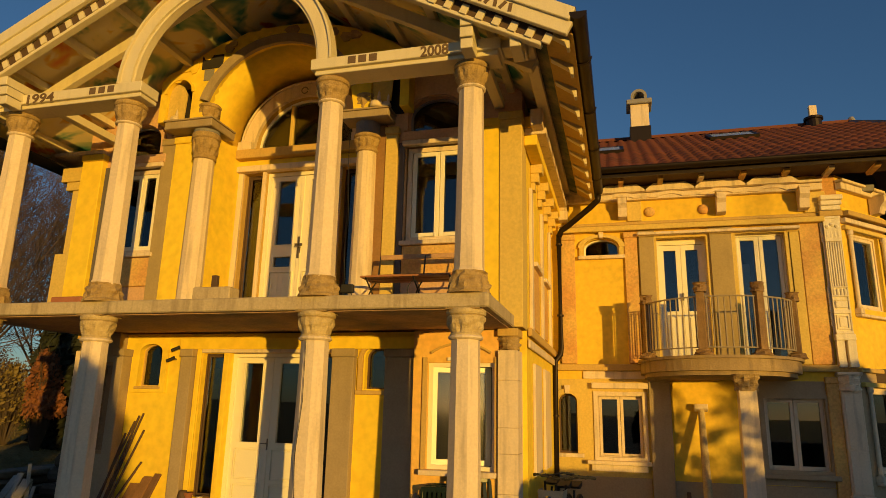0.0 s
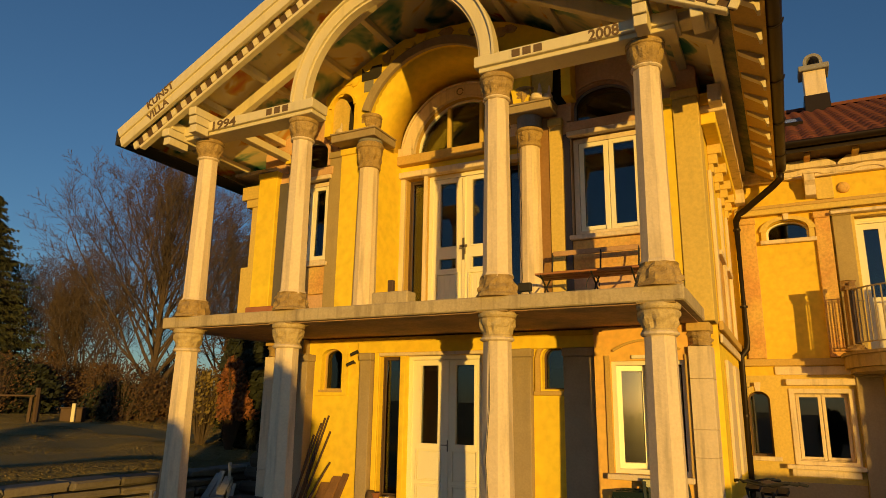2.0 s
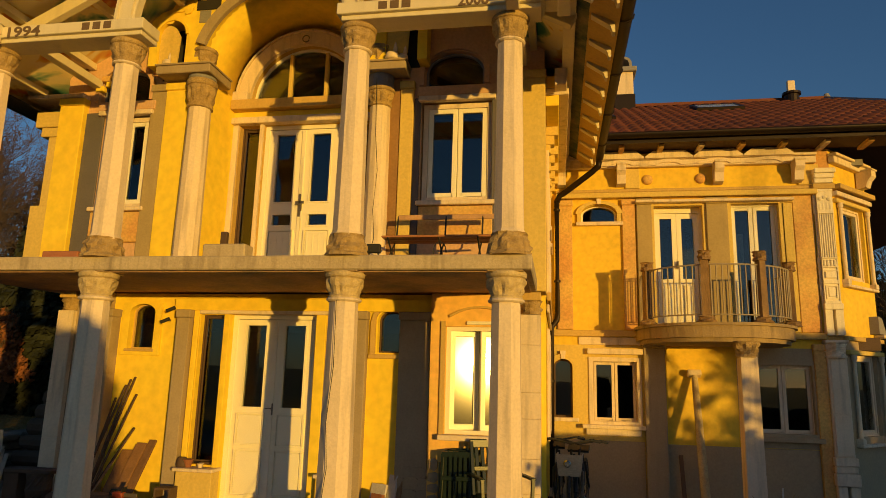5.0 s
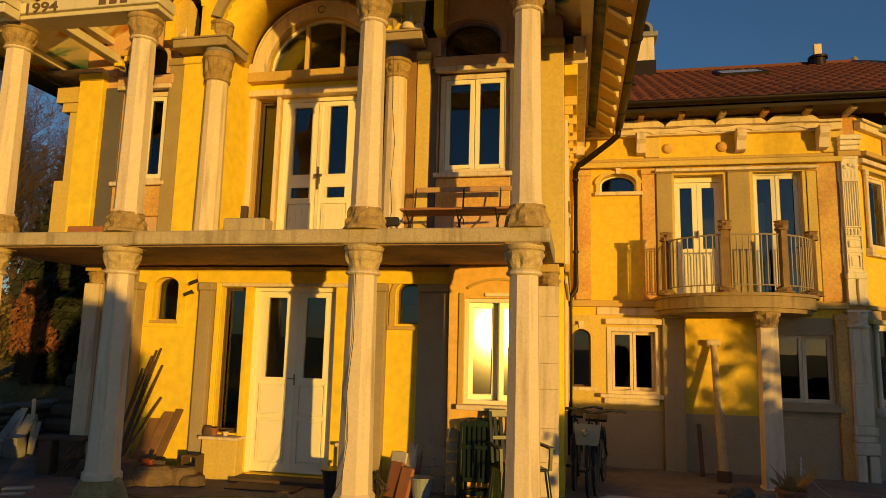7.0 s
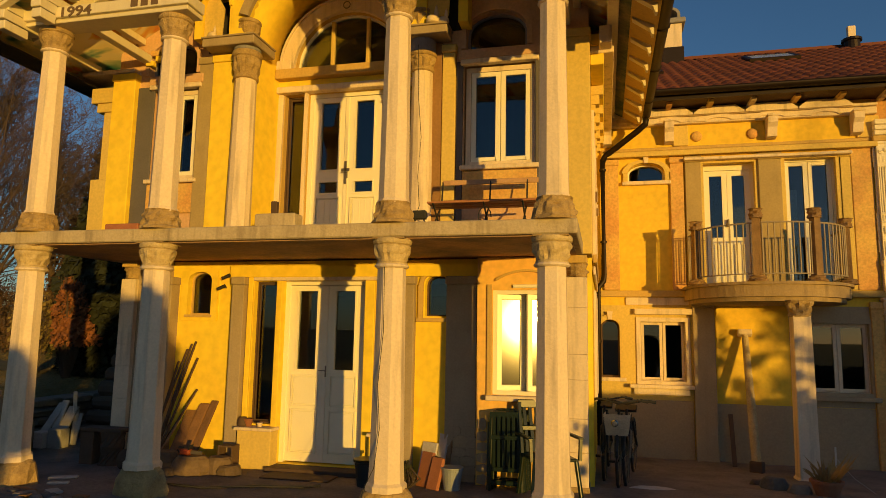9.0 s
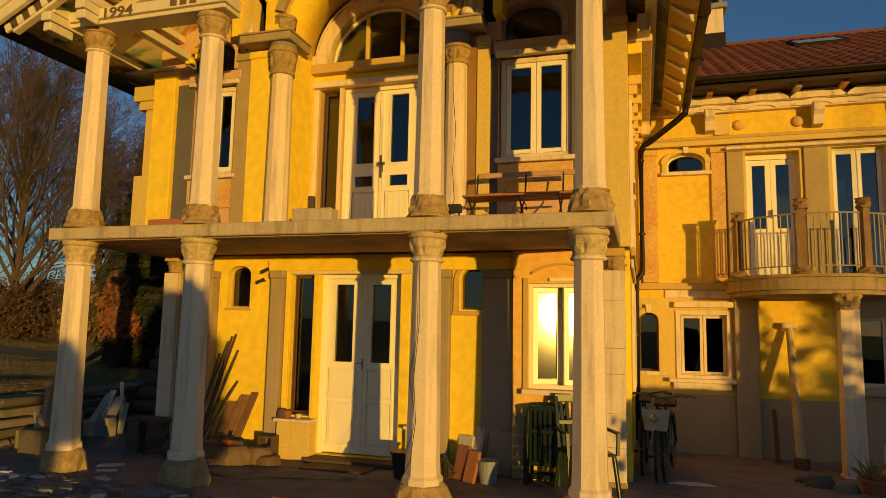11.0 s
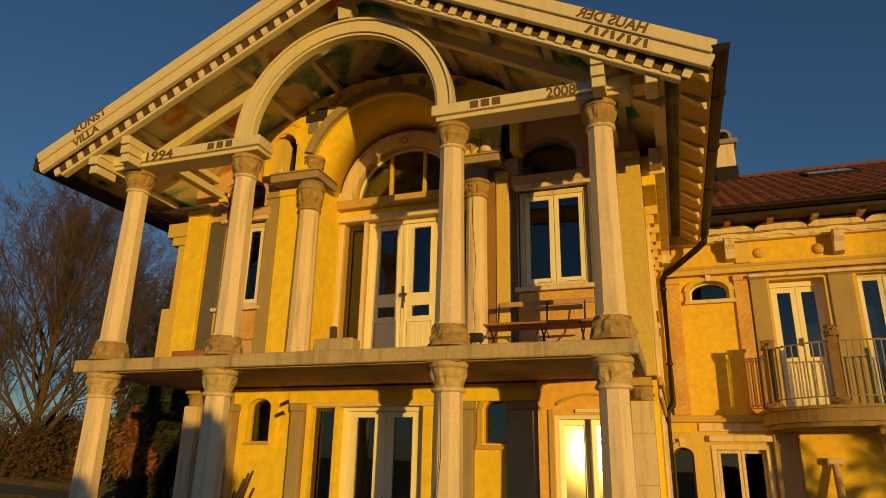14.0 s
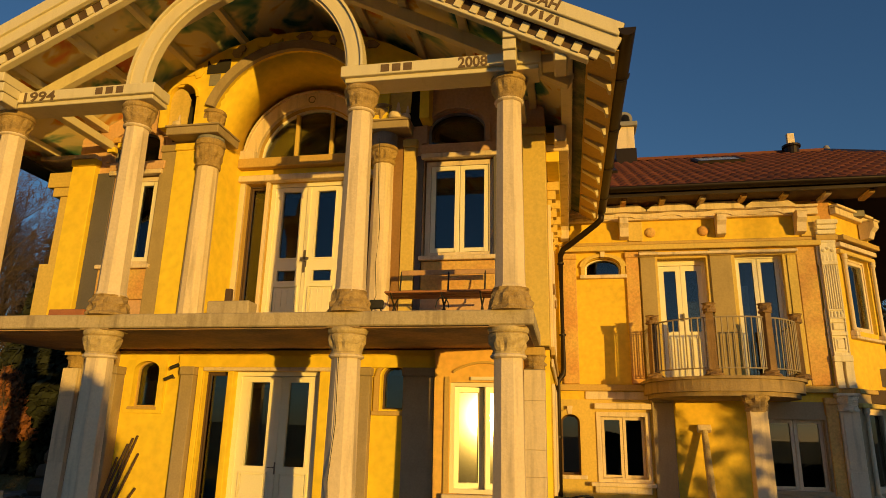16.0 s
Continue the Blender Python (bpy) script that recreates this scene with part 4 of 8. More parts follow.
for y0, y1 in ((2.45, 3.05), (3.55, 4.10)):
    block("side_panel", "salmon recessed panel on the side wall", SALMON, 0.331, 0.345, y0, y1, 2.70, 3.52)
    block("side_panel_sill", "cream sill on the side wall", CREAM, 0.331, 0.40, y0 - 0.05, y1 + 0.05, 3.52, 3.58)
    block("side_window_field", "yellow blind window field on the side wall", YELLOW, 0.331, 0.350, y0, y1, 3.58, 4.42)
for y0, y1 in ((2.3, 2.95), (3.4, 4.1)):
    block("lower_side_frame", "cream frame of a side window", CREAM, 0.331, 0.37, y0, y1, 0.9, 2.25)
block("west_return", "ochre rendered return of the corner pilaster", YOCHRE, -6.36, -6.164, 1.50, 1.79, 3.732, 4.70)
block("west_block", "ochre rendered foot of the corner pilaster", YOCHRE, -6.47, -6.164, 1.47, 1.79, 2.736, 3.73)
block("west_step", "ochre stepped corbel at the corner", YOCHRE, -6.47, -6.164, 1.48, 1.79, 4.702, 4.83)
block("west_step", "ochre stepped corbel at the corner", YOCHRE, -6.56, -6.164, 1.46, 1.79, 4.832, 5.05)
block("west_ear", "cream cornice end at the corner", CREAM, -6.66, -5.80, 1.36, 1.79, 5.204, 5.26)
# slate strips darkened for shade beside the upper windows, and painted cubes in relief over the western one
for x0, x1 in ((-1.262, -1.178), (-0.30, -0.155), (-5.798, -5.532)):
    block("window_side_strip", "slate strip beside the window, darkened for the shade on it", DARKR, x0, x1, 1.468, 1.499, 2.736, 5.008)
for k, (x, z, m_) in enumerate(((-5.62, 5.30, YELLOW), (-5.47, 5.36, YELLOW), (-5.55, 5.44, SALMON), (-5.40, 5.48, YOCHRE), (-5.33, 5.34, YELLOW))):
    block("relief_cube", "small painted cube in relief on the wall", m_, x - 0.06, x + 0.06, 1.42, 1.499, z, z + 0.075)

# ---------------------------------------------------------------- gable roof timberwork
for side, s, xe in (("east", 1, 1.10), ("west", -1, -6.86)):
    def on(x, drop, y):
        return (x, y, roof_z(x) - drop)
    b = thing("bargeboard", (xe + XC) / 2, 0, 0, "cream painted bargeboard with dentils along the gable", "bargeboard", "bargeboards", "structure")
    b.location = (0, 0, 0)
    xa = XC
    part("upper_board", slanted(BM(), on(xa, 0.03, -0.59), on(xe, 0.03, -0.59), 0.07, 0.135, bevel=0.006), WHITEW, b)
    part("lower_board", slanted(BM(), on(xa, 0.175, -0.565), on(xe - s * 0.03, 0.175, -0.565), 0.06, 0.135, bevel=0.006), WHITEW, b)
    part("tile_edge", slanted(BM(), on(xa, -0.046, -0.545), on(xe + s * 0.03, -0.046, -0.545), 0.13, 0.014), DARKWOOD, b, "dark roof edge")
    # Dark board: its colour supplies the shade in the gaps between dentils.
    part("shadow_board", slanted(BM(), on(xa, 0.295, -0.47), on(xe - s * 0.22, 0.295, -0.47), 0.03, 0.13), DARKWOOD, b)
    part("bed_moulding", slanted(BM(), on(xa, 0.385, -0.45), on(xe - s * 0.30, 0.385, -0.45), 0.09, 0.04, bevel=0.006), WHITEW, b)
    n = 23
    slope = math.atan(SLOPE_E if s > 0 else SLOPE)
    mesh = None
    for i in range(n):
        x = XC + s * (0.12 + i * (abs(xe - XC) - 0.36) / (n - 1))
        if mesh is None:
            d = part("dentil", box(BM(), -0.040, 0.040, -0.014, 0.014, -0.05, 0.05, 0.003), WHITEW, b)
            mesh = d.data
        else:
            d = new("dentil", mesh)
            d.parent = b
        d.matrix_basis = Matrix.Translation(on(x, 0.315, -0.499)) @ Matrix.Rotation(s * slope, 4, "Y")
    for j, y in enumerate((0.30,)):
        r = thing("gable_rafter", 0, 0, 0, "cream painted rafter under the gable roof", "rafter", "gable rafters", "structure")
        part("rafter_bar", slanted(BM(), on(XC, 0.245, y), on(xe - s * 0.45, 0.245, y), 0.10, 0.15, bevel=0.006), WHITEW, r)
    for k in range(1, 5 if s > 0 else 6):
        x = XC + s * (0.20 + 0.70 * k)
        p = thing("gable_purlin", x, 0, roof_z(x) - 0.115, "cream painted short purlin under the roof boards", "purlin", "gable purlins", "structure")
        part("purlin_bar", box(BM(), -0.045, 0.045, -0.44, 1.49, -0.045, 0.045, 0.004), WHITEW, p)
    # stepped purlin heads and eaves plates that carry the bargeboard
    xk = XC + s * 2.86
    h = thing("purlin_head", xk, 0, 5.0, "cream stepped purlin head standing before the gable beam", "purlin head", "purlin heads", "structure")
    for k, (w, y0, y1) in enumerate(((0.062, -0.42, -0.205), (0.066, -0.44, -0.205), (0.062, -0.46, 1.45)), 1):
        part("head_block", box(BM(), -w, w, y0, y1, 0.115 * k, 0.115 * k + 0.107, 0.006), WHITEW, h)
    xk = XC + s * (3.405 if s > 0 else 3.31)
    h = thing("eaves_plate", xk, 0, 5.0, "cream stepped eaves plate carried past the gable", "eaves plate", "eaves plates", "structure")
    dx, dz = (-0.06, 0.05) if s > 0 else (0.0, 0.0)      # the two short heads sit a little inward of the long plate
    for w, x, y0, y1, z0, z1 in ((0.055, dx, -0.44, -0.12, 0.01 + dz, 0.112 + dz), (0.065, dx, -0.47, 0.06, 0.122 + dz, 0.226 + dz), (0.065, 0.0, -0.12 if s > 0 else -0.42, 4.9 if s > 0 else 0.30, 0.280 if s > 0 else 0.234, 0.37 if s > 0 else 0.345)):
        part("plate_bar", box(BM(), x - w, x + w, y0, y1, z0, z1, 0.006), WHITEW, h)
    xk = (0.36, 0.56) if s > 0 else (-6.52, -6.2)
    block("beam_tip", "cream pointed beam end", WHITEW, *xk, -0.16, 0.06, 5.22, 5.31)

# east eaves: rafter tails, painted soffit, gutter and downpipe
for i in range(10):
    y = -0.28 + i * 0.52
    t = thing("rafter_tail", 0.62, y, 5.2, "cream rafter tail with a pointed end under the eaves", "rafter tail", "rafter tails", "structure")
    zz = roof_z(0.62) - 0.10 - 5.2
    part("tail_bar", prism(BM(), [(0.20, zz - 0.20 * SLOPE_E), (0.43, zz - 0.43 * SLOPE_E), (0.43, zz - 0.43 * SLOPE_E - 0.13), (0.405, zz - 0.43 * SLOPE_E - 0.13), (0.385, zz - 0.385 * SLOPE_E - 0.085), (0.20, zz - 0.20 * SLOPE_E - 0.050)], -0.045, 0.045), WHITEW, t)
part("eaves_soffit_band", prism(BM(), [(0.58, roof_z(0.58) - 0.113), (0.80, roof_z(0.80) - 0.113), (0.80, roof_z(0.80) - 0.125), (0.58, roof_z(0.58) - 0.125)][::-1], -0.40, 4.9), TREES, label="teal painted trees along the eaves boards", category="trim", kind="structure")
part("eaves_boards", prism(BM(), [(0.802, roof_z(0.802) - 0.113), (1.09, roof_z(1.09) - 0.113), (1.09, roof_z(1.09) - 0.125), (0.802, roof_z(0.802) - 0.125)][::-1], -0.40, 4.9), OCHRE, label="brown cream boards under the eaves", category="trim", kind="structure")
bm = BM()
prof = [(0.08 * math.cos(a), 0.08 * math.sin(a)) for a in [math.pi + k * math.pi / 8 for k in range(9)]] + [(0.068 * math.cos(a), 0.068 * math.sin(a)) for a in [2 * math.pi - k * math.pi / 8 for k in range(9)]]
ga = [bm.verts.new((x, -0.62, z)) for x, z in prof]
gb = [bm.verts.new((x, 4.55, z)) for x, z in prof]
for i in range(len(prof)):
    j = (i + 1) % len(prof)
    bm.faces.new((ga[i], ga[j], gb[j], gb[i]))
g = thing("roof_gutter", 1.15, 0, 5.225, "brown metal half-round gutter along the eaves", "gutter")
part("trough", bm, BRONZE, g, smooth=True)
part("end_cap", prism(BM(), prof[:9], -0.625, -0.615), BRONZE, g)
for y in (0.2, 1.4, 2.6, 3.8):
    part("gutter_strap", tube(BM(), [(0.088 * math.cos(math.pi + k * math.pi / 6), y, 0.088 * math.sin(math.pi + k * math.pi / 6)) for k in range(7)], 0.008, 5), BRONZE, g)
part("fascia_board", box(BM(), -0.125, -0.095, -0.55, 4.55, -0.01, 0.08, 0.004), DARKWOOD, g, "dark eaves board")
d = thing("downpipe", 0.47, 4.86, 0, "brown metal downpipe with two bends in the corner of the wing", "downpipe")
part("upper_bend", tube(BM(), [(0.68, -0.38, 5.13), (0.67, -0.36, 5.05), (0.56, -0.28, 4.97), (0.16, -0.06, 4.72), (0.05, 0.0, 4.66), (0.0, 0.0, 4.56)], 0.05, 10), BRONZE, d, smooth=True)
part("pipe", tube(BM(), [(0.0, 0.0, 4.58), (0.0, 0.0, 2.68), (-0.01, 0.0, 2.58), (-0.09, -0.02, 2.48), (-0.10, -0.02, 2.40), (-0.10, -0.02, -0.10)], 0.045, 10), BRONZE, d, smooth=True)
for z in (4.4, 3.2, 1.6):
    part("pipe_clip", lathe(BM(), [(0.055, z), (0.055, z + 0.03)], 12, cx=0 if z > 2.6 else -0.10, cy=0 if z > 2.6 else -0.02), BRONZE, d)

block("west_eaves_board", "black eaves board along the roof edge", BLACKW, -6.93, -6.87, -0.60, 8.8, 5.08, 5.27)
block("west_soffit_board", "black soffit board along the roof edge", BLACKW, -6.868, -6.55, -0.50, 8.8, 5.085, 5.10)
# lettering
beam_w = bpy.data.objects["gable_beam.001"]
beam_e = bpy.data.objects["gable_beam"]
UP = Matrix.Rotation(radians(90), 4, "X")
text_mesh("year_lettering", "1994", 0.165, Matrix.Translation((-5.34 - beam_w.location.x, -0.113, 0.045)) @ UP @ Matrix.Diagonal((1.35, 1, 1, 1)), LETTER, beam_w, "dark painted year 1994")
text_mesh("year_lettering", "2008", 0.165, Matrix.Translation((-0.325 - beam_e.location.x, -0.113, 0.05)) @ UP @ Matrix.Diagonal((0.92, 1, 1, 1)), LETTER, beam_e, "dark painted year 2008")
for bo, xs in ((beam_w, (-4.56, -4.43, -4.30)), (beam_e, (-1.24, -1.12, -1.0))):
    for x in xs:
        part("letter_bar", box(BM(), x - bo.location.x - 0.045, x - bo.location.x + 0.045, -0.114, -0.111, 0.07, 0.155), LETTER, bo, "dark lettering bar")
bw, be = bpy.data.objects["bargeboard.001"], bpy.data.objects["bargeboard"]


def rake_pose(x, drop, y, s):
    return Matrix.Translation((x, y, roof_z(x) - drop)) @ Matrix.Rotation(s * math.atan(SLOPE_E if s > 0 else SLOPE), 4, "Y") @ UP


text_mesh("board_lettering", "KUNST", 0.16, rake_pose(-6.08, 0.07, -0.628, -1), LETTER, bw, "dark painted lettering")
text_mesh("board_lettering", "VILLA", 0.16, rake_pose(-6.13, 0.225, -0.598, -1), LETTER, bw, "dark painted lettering")
text_mesh("board_lettering", "HAUS DER", 0.15, rake_pose(0.22, 0.08, -0.628, 1), LETTER, be, "dark painted mirrored lettering", mirror=True)
for k in range(8):
    x = 0.02 + 0.072 * k
    bm = box(BM(), -0.018, 0.018, -0.002, 0.002, -0.045, 0.045)
    o = part("letter_bar", bm, LETTER, be)
    o.matrix_basis = Matrix.Translation((x, -0.597, roof_z(x) - 0.175)) @ Matrix.Rotation(math.atan(SLOPE_E) + (0.35, -0.3)[k % 2], 4, "Y")
# ---------------------------------------------------------------- wing: walls and roof
WY = 4.97
WING_HOLES = [(0.87, 1.45, 4.22, 4.53), (2.02, 2.82, 2.45, 4.50), (3.22, 3.98, 2.45, 4.52),
              (0.40, 0.70, 1.05, 1.97), (1.0, 1.72, 0.99, 1.96), (3.42, 4.29, 0.90, 1.96)]
bm = wall_grid(BM(), 0.33, 4.50, -0.3, 5.40, WY, WY + 0.3, WING_HOLES)
spandrel(bm, 0.87, 1.45, 4.36, 4.53, 0.16, WY + 0.001, WY + 0.299)
spandrel(bm, 0.40, 0.70, 1.84, 1.97, 0.125, WY + 0.001, WY + 0.299)
bmesh.ops.remove_doubles(bm, verts=bm.verts, dist=0.0015)
part("wall_wing_front", bm, WINGY, label="yellow painted wall of the wing", **S)
# Unseen dark inner surfaces added so the panes look into darkness.
part("wall_wing_inner", box(BM(), 0.33, 5.5, WY + 3.0, WY + 3.2, -0.3, 6.0), GREYD, label="added dark inner wall behind the wing windows", **S)
part("wall_wing_west_end", box(BM(), 0.045, 0.33, 9.3, 14.4, -0.3, 5.4), OCHRE, label="plain end wall of the wing", **S)
part("floor_wing", box(BM(), 0.33, 5.4, WY + 0.31, WY + 2.99, 2.2, 2.4), DARKWOOD, label="added dark upper floor behind the wing windows", category="floor", kind="structure")
part("ceiling_wing", box(BM(), 0.34, 5.4, WY + 0.31, WY + 2.99, 5.2, 5.3), GREYD, label="added dark ceiling behind the wing windows", category="ceiling", kind="structure")
part("ceiling_main", box(BM(), -5.85, 0.03, 2.46, 4.59, 6.0, 6.05), GREYD, label="added dark ceiling behind the main block windows", category="ceiling", kind="structure")
# roof planes: eaves at y 4.35, ridge at y 9.5, hip at the far end
EZ, EY, RZ, RY = 5.50, 4.35, 8.12, 9.5
bm = BM()
v = [bm.verts.new(p) for p in ((0.3, EY, EZ), (9.4, EY, EZ), (6.6, RY, RZ), (0.3, RY, RZ), (9.4, 14.6, EZ), (0.3, 14.6, EZ))]
for f in ((0, 1, 2, 3), (1, 4, 2), (3, 2, 4, 5)):
    bm.faces.new([v[i] for i in f])
bmesh.ops.solidify(bm, geom=bm.faces[:], thickness=0.10)
roof_wing = part("roof_wing", bm, DARKWOOD, label="red clay tiled hipped roof of the wing", category="roof", kind="structure")


# ---------------------------------------------------------------- wing: trim
def wing_pilaster(x0, x1, z0, z1, out, material, label):
    return pilaster(x0, x1, z0, z1, WY - out, WY - 0.001, material, label)


wing_pilaster(0.47, 0.72, 2.44, 4.60, 0.05, SALMON, "salmon painted pilaster strip of the wing")
wing_pilaster(1.53, 1.735, 2.44, 4.60, 0.05, SALMON, "salmon painted pilaster strip of the wing")
wing_pilaster(1.76, 2.00, 2.44, 4.60, 0.07, OLIVE, "olive grey pilaster beside the balcony door")
wing_pilaster(2.85, 3.18, 2.44, 4.60, 0.07, OLIVE, "olive grey pilaster between two balcony doors")
wing_pilaster(4.0, 4.16, 2.44, 4.60, 0.03, YOCHRE, "ochre pilaster beside the balcony door")
wing_pilaster(4.17, 4.465, 2.44, 4.72, 0.025, SALMON, "broad salmon painted pilaster of the wing")
wing_pilaster(1.80, 2.12, -0.20, 2.26, 0.12, GREYR, "grey rendered pilaster under the balcony")
wing_pilaster(4.30, 4.47, -0.20, 2.26, 0.06, SALMON, "red painted pilaster strip of the wing")
block("wing_architrave", "ochre architrave of the wing", YOCHRE, 0.45, 4.52, WY - 0.13, WY - 0.001, 4.615, 4.70)
block("wing_fillet", "ochre fillet of the wing", OCHRE, 0.45, 4.52, WY - 0.06, WY - 0.001, 4.72, 4.775)
block("wing_door_cornice", "cream cornice over the balcony doors", CREAM, 1.74, 4.16, WY - 0.16, WY - 0.002, 4.515, 4.56)
block("wing_crown", "cream crown band under the eaves", CREAM, 0.36, 4.55, WY - 0.10, WY - 0.001, 5.14, 5.25)
block("wing_crown_upper", "cream upper crown band under the eaves", CREAM, 0.36, 4.55, WY - 0.14, WY - 0.001, 5.255, 5.30)
for k in range(5):
    x = 0.75 + 0.77 * k
    a = thing("frieze_arch", x, WY - 0.145, 5.20, "cream scalloped moulding under the eaves", "moulding", "frieze arches", "structure")
    part("scallop", prism(BM(), [(-0.375, 0.06), (0.375, 0.06), (0.375, 0.09), (0.25, 0.185), (-0.25, 0.185), (-0.375, 0.09)], -0.03, 0.004), CREAM, a)
    part("cove", arch_ring(BM(), 0, -0.06, 0.20, 0.36, 0.020, 0.048, a0=12, a1=168, n=16, squash=0.32), CREAM, a)
for x in (0.55, 1.525, 3.055, 4.255):
    b = thing("cornice_bracket", x, WY, 5.14, "cream scrolled bracket under the crown band", "bracket", "cornice brackets", "structure")
    part("bracket_body", prism_x(BM(), [(-0.02, 0.0), (-0.26, 0.0), (-0.26, -0.10), (-0.20, -0.16), (-0.16, -0.30), (-0.02, -0.32)], -0.07, 0.07), CREAM, b)
    part("bracket_cap", box(BM(), -0.085, 0.085, -0.28, -0.02, 0.0, 0.03, 0.005), CREAM, b)
for x0, x1 in ((1.60, 1.83), (4.28, 4.59)):
    block("frieze_block", "ochre rendered block in the yellow frieze", YOCHRE, x0, x1, WY - 0.035, WY - 0.001, 4.79, 5.13)
for x in (1.96, 2.80):
    r = thing("rosette", x, WY, 4.94, "round orange rosette on the yellow frieze", "rosette", "rosettes", "structure")
    bm = lathe(BM(), [(0.085, 0.0), (0.085, 0.02), (0.060, 0.045), (0.02, 0.055)], 20)
    bmesh.ops.rotate(bm, cent=(0, 0, 0), matrix=Matrix.Rotation(radians(90), 3, "X"), verts=bm.verts)
    part("disc", bm, SALMON, r, smooth=True)
block("wing_string_course", "ochre string course of the wing", OCHRE, 0.37, 4.5, WY - 0.09, WY - 0.001, 2.33, 2.43)
block("wing_lower_band", "cream band under the string course", CREAM, 0.80, 1.80, WY - 0.03, WY - 0.001, 2.20, 2.325)
block("window_head", "cream window head", CREAM, 0.93, 1.80, WY - 0.10, WY - 0.002, 2.05, 2.14)
block("window_sill", "cream window sill", CREAM, 0.84, 1.80, WY - 0.14, WY - 0.002, 0.90, 0.96)
block("window_apron", "cream apron under the sill", CREAM, 0.90, 1.74, WY - 0.07, WY - 0.002, 0.80, 0.90)
block("wall_panel", "grey beige plinth panel of the wing", BEIGE, 0.36, 1.795, WY - 0.02, WY - 0.002, -0.28, 0.72)
block("wall_panel", "grey beige plinth panel of the wing", BEIGE, 2.125, 4.295, WY - 0.012, WY - 0.002, -0.20, 0.70)
for nm, x0, x1, z0, zs, rise, mt in (("window_20", 0.87, 1.45, 4.22, 4.36, 0.16, WHITEP), ("window_21", 0.40, 0.70, 1.05, 1.84, 0.125, DARKWOOD)):
    arch_window(nm, x0, x1, z0, zs, rise, WY + 0.10, "dark window with a curved head", material=mt)
    hw = (x1 - x0) / 2
    s_ = thing("window_surround", (x0 + x1) / 2, WY, z0, "ochre grey moulded surround of an arched window", "surround", kind="structure")
    part("hood", arch_ring(BM(), 0, zs - z0, hw, hw + 0.09, -0.06, -0.001, n=18, squash=(rise + 0.02) / (hw + 0.02)), YOCHRE, s_)
    part("jamb", box(BM(), -hw - 0.07, -hw, -0.05, -0.001, 0, zs - z0), YOCHRE, s_)
    part("jamb", box(BM(), hw, hw + 0.07, -0.05, -0.001, 0, zs - z0), YOCHRE, s_)
    part("sill", box(BM(), -hw - 0.09, hw + 0.09, -0.08, -0.001, -0.06, 0.0, 0.006), CREAM, s_)
    part("keystone", prism(BM(), [(-0.03, zs - z0 + rise), (0.03, zs - z0 + rise), (0.045, zs - z0 + rise + 0.13), (-0.045, zs - z0 + rise + 0.13)], -0.08, -0.001), CREAM, s_)
part("wing_lower_render", wall_grid(BM(), 0.345, 1.80, 0.705, 2.195, WY - 0.006, WY - 0.001, [(0.40, 0.70, 1.05, 1.97), (1.0, 1.72, 0.99, 1.96)]), YOCHRE, label="ochre rendered field round the lower windows", category="trim", kind="structure")
# Grey instead of yellow: the shade at this end is put into the colour.
part("wing_lower_render", wall_grid(BM(), 3.19, 4.295, 0.705, 2.195, WY - 0.006, WY - 0.001, [(3.42, 4.29, 0.90, 1.96)]), GREYR, label="field round the lower window, greyed for the shade on it", category="trim", kind="structure")
for nm_, q_, m_ in (("window_reveal", (1.0, 1.72, 0.99, 1.96), CREAM), ("door_reveal", (2.02, 2.82, 2.45, 4.50), YOCHRE), ("window_reveal", (3.22, 3.98, 2.45, 4.52), YOCHRE), ("window_reveal", (3.42, 4.29, 0.90, 1.96), GREYR)):
    part(nm_, border(BM(), q_[0] - 0.045, q_[1] + 0.045, q_[2] - 0.045, q_[3] + 0.045, 0.065, WY - 0.03, WY + 0.059), m_, label="rendered surround set in the wall opening", category="surround", kind="structure")
window("window_22", 1.0, 1.72, 0.99, 1.96, WY + 0.08, "cream casement window with two dark leaves", fw=0.03, sash=0.04, material=CREAM)
window("window_23", 3.42, 4.29, 0.90, 1.96, WY + 0.06, "cream casement window in the shade", fw=0.03, sash=0.045, material=CREAM)
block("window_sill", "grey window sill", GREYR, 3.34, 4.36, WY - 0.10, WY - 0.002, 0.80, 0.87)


def french(name, x0, x1, label):
    d = thing(name, (x0 + x1) / 2, WY + 0.16, 2.45, label, "door", kind="structure")
    hw, h = (x1 - x0) / 2, 4.5 - 2.45
    part("door_frame", wall_grid(BM(), -hw, hw, 0, h, 0, 0.10, [(-hw + 0.06, hw - 0.06, 0.0, h - 0.10)]), WHITEP, d)
    lw = hw - 0.06
    for a, b in ((-lw, -0.002), (0.002, lw)):
        leaf = part("door_leaf", wall_grid(BM(), a, b, 0.01, h - 0.105, 0.02, 0.075, [(a + 0.075, b - 0.075, 0.85, h - 0.19)]), WHITEP, d)
        part("pane", box(BM(), a + 0.075, b - 0.075, 0.045, 0.052, 0.85, h - 0.19), GLASS, leaf)
        part("panel", box(BM(), a + 0.08, b - 0.08, 0.006, 0.0195, 0.12, 0.74, 0.008), WHITEP, leaf)
    part("handle", box(BM(), -0.012, 0.012, -0.04, 0.02, 1.02, 1.14, 0.004), IRON, d)


french("door_3", 2.02, 2.82, "white panelled double balcony door of the wing")
window("window_24", 3.22, 3.98, 2.45, 4.52, WY + 0.10, "tall white two-leaved balcony window", sash=0.06)
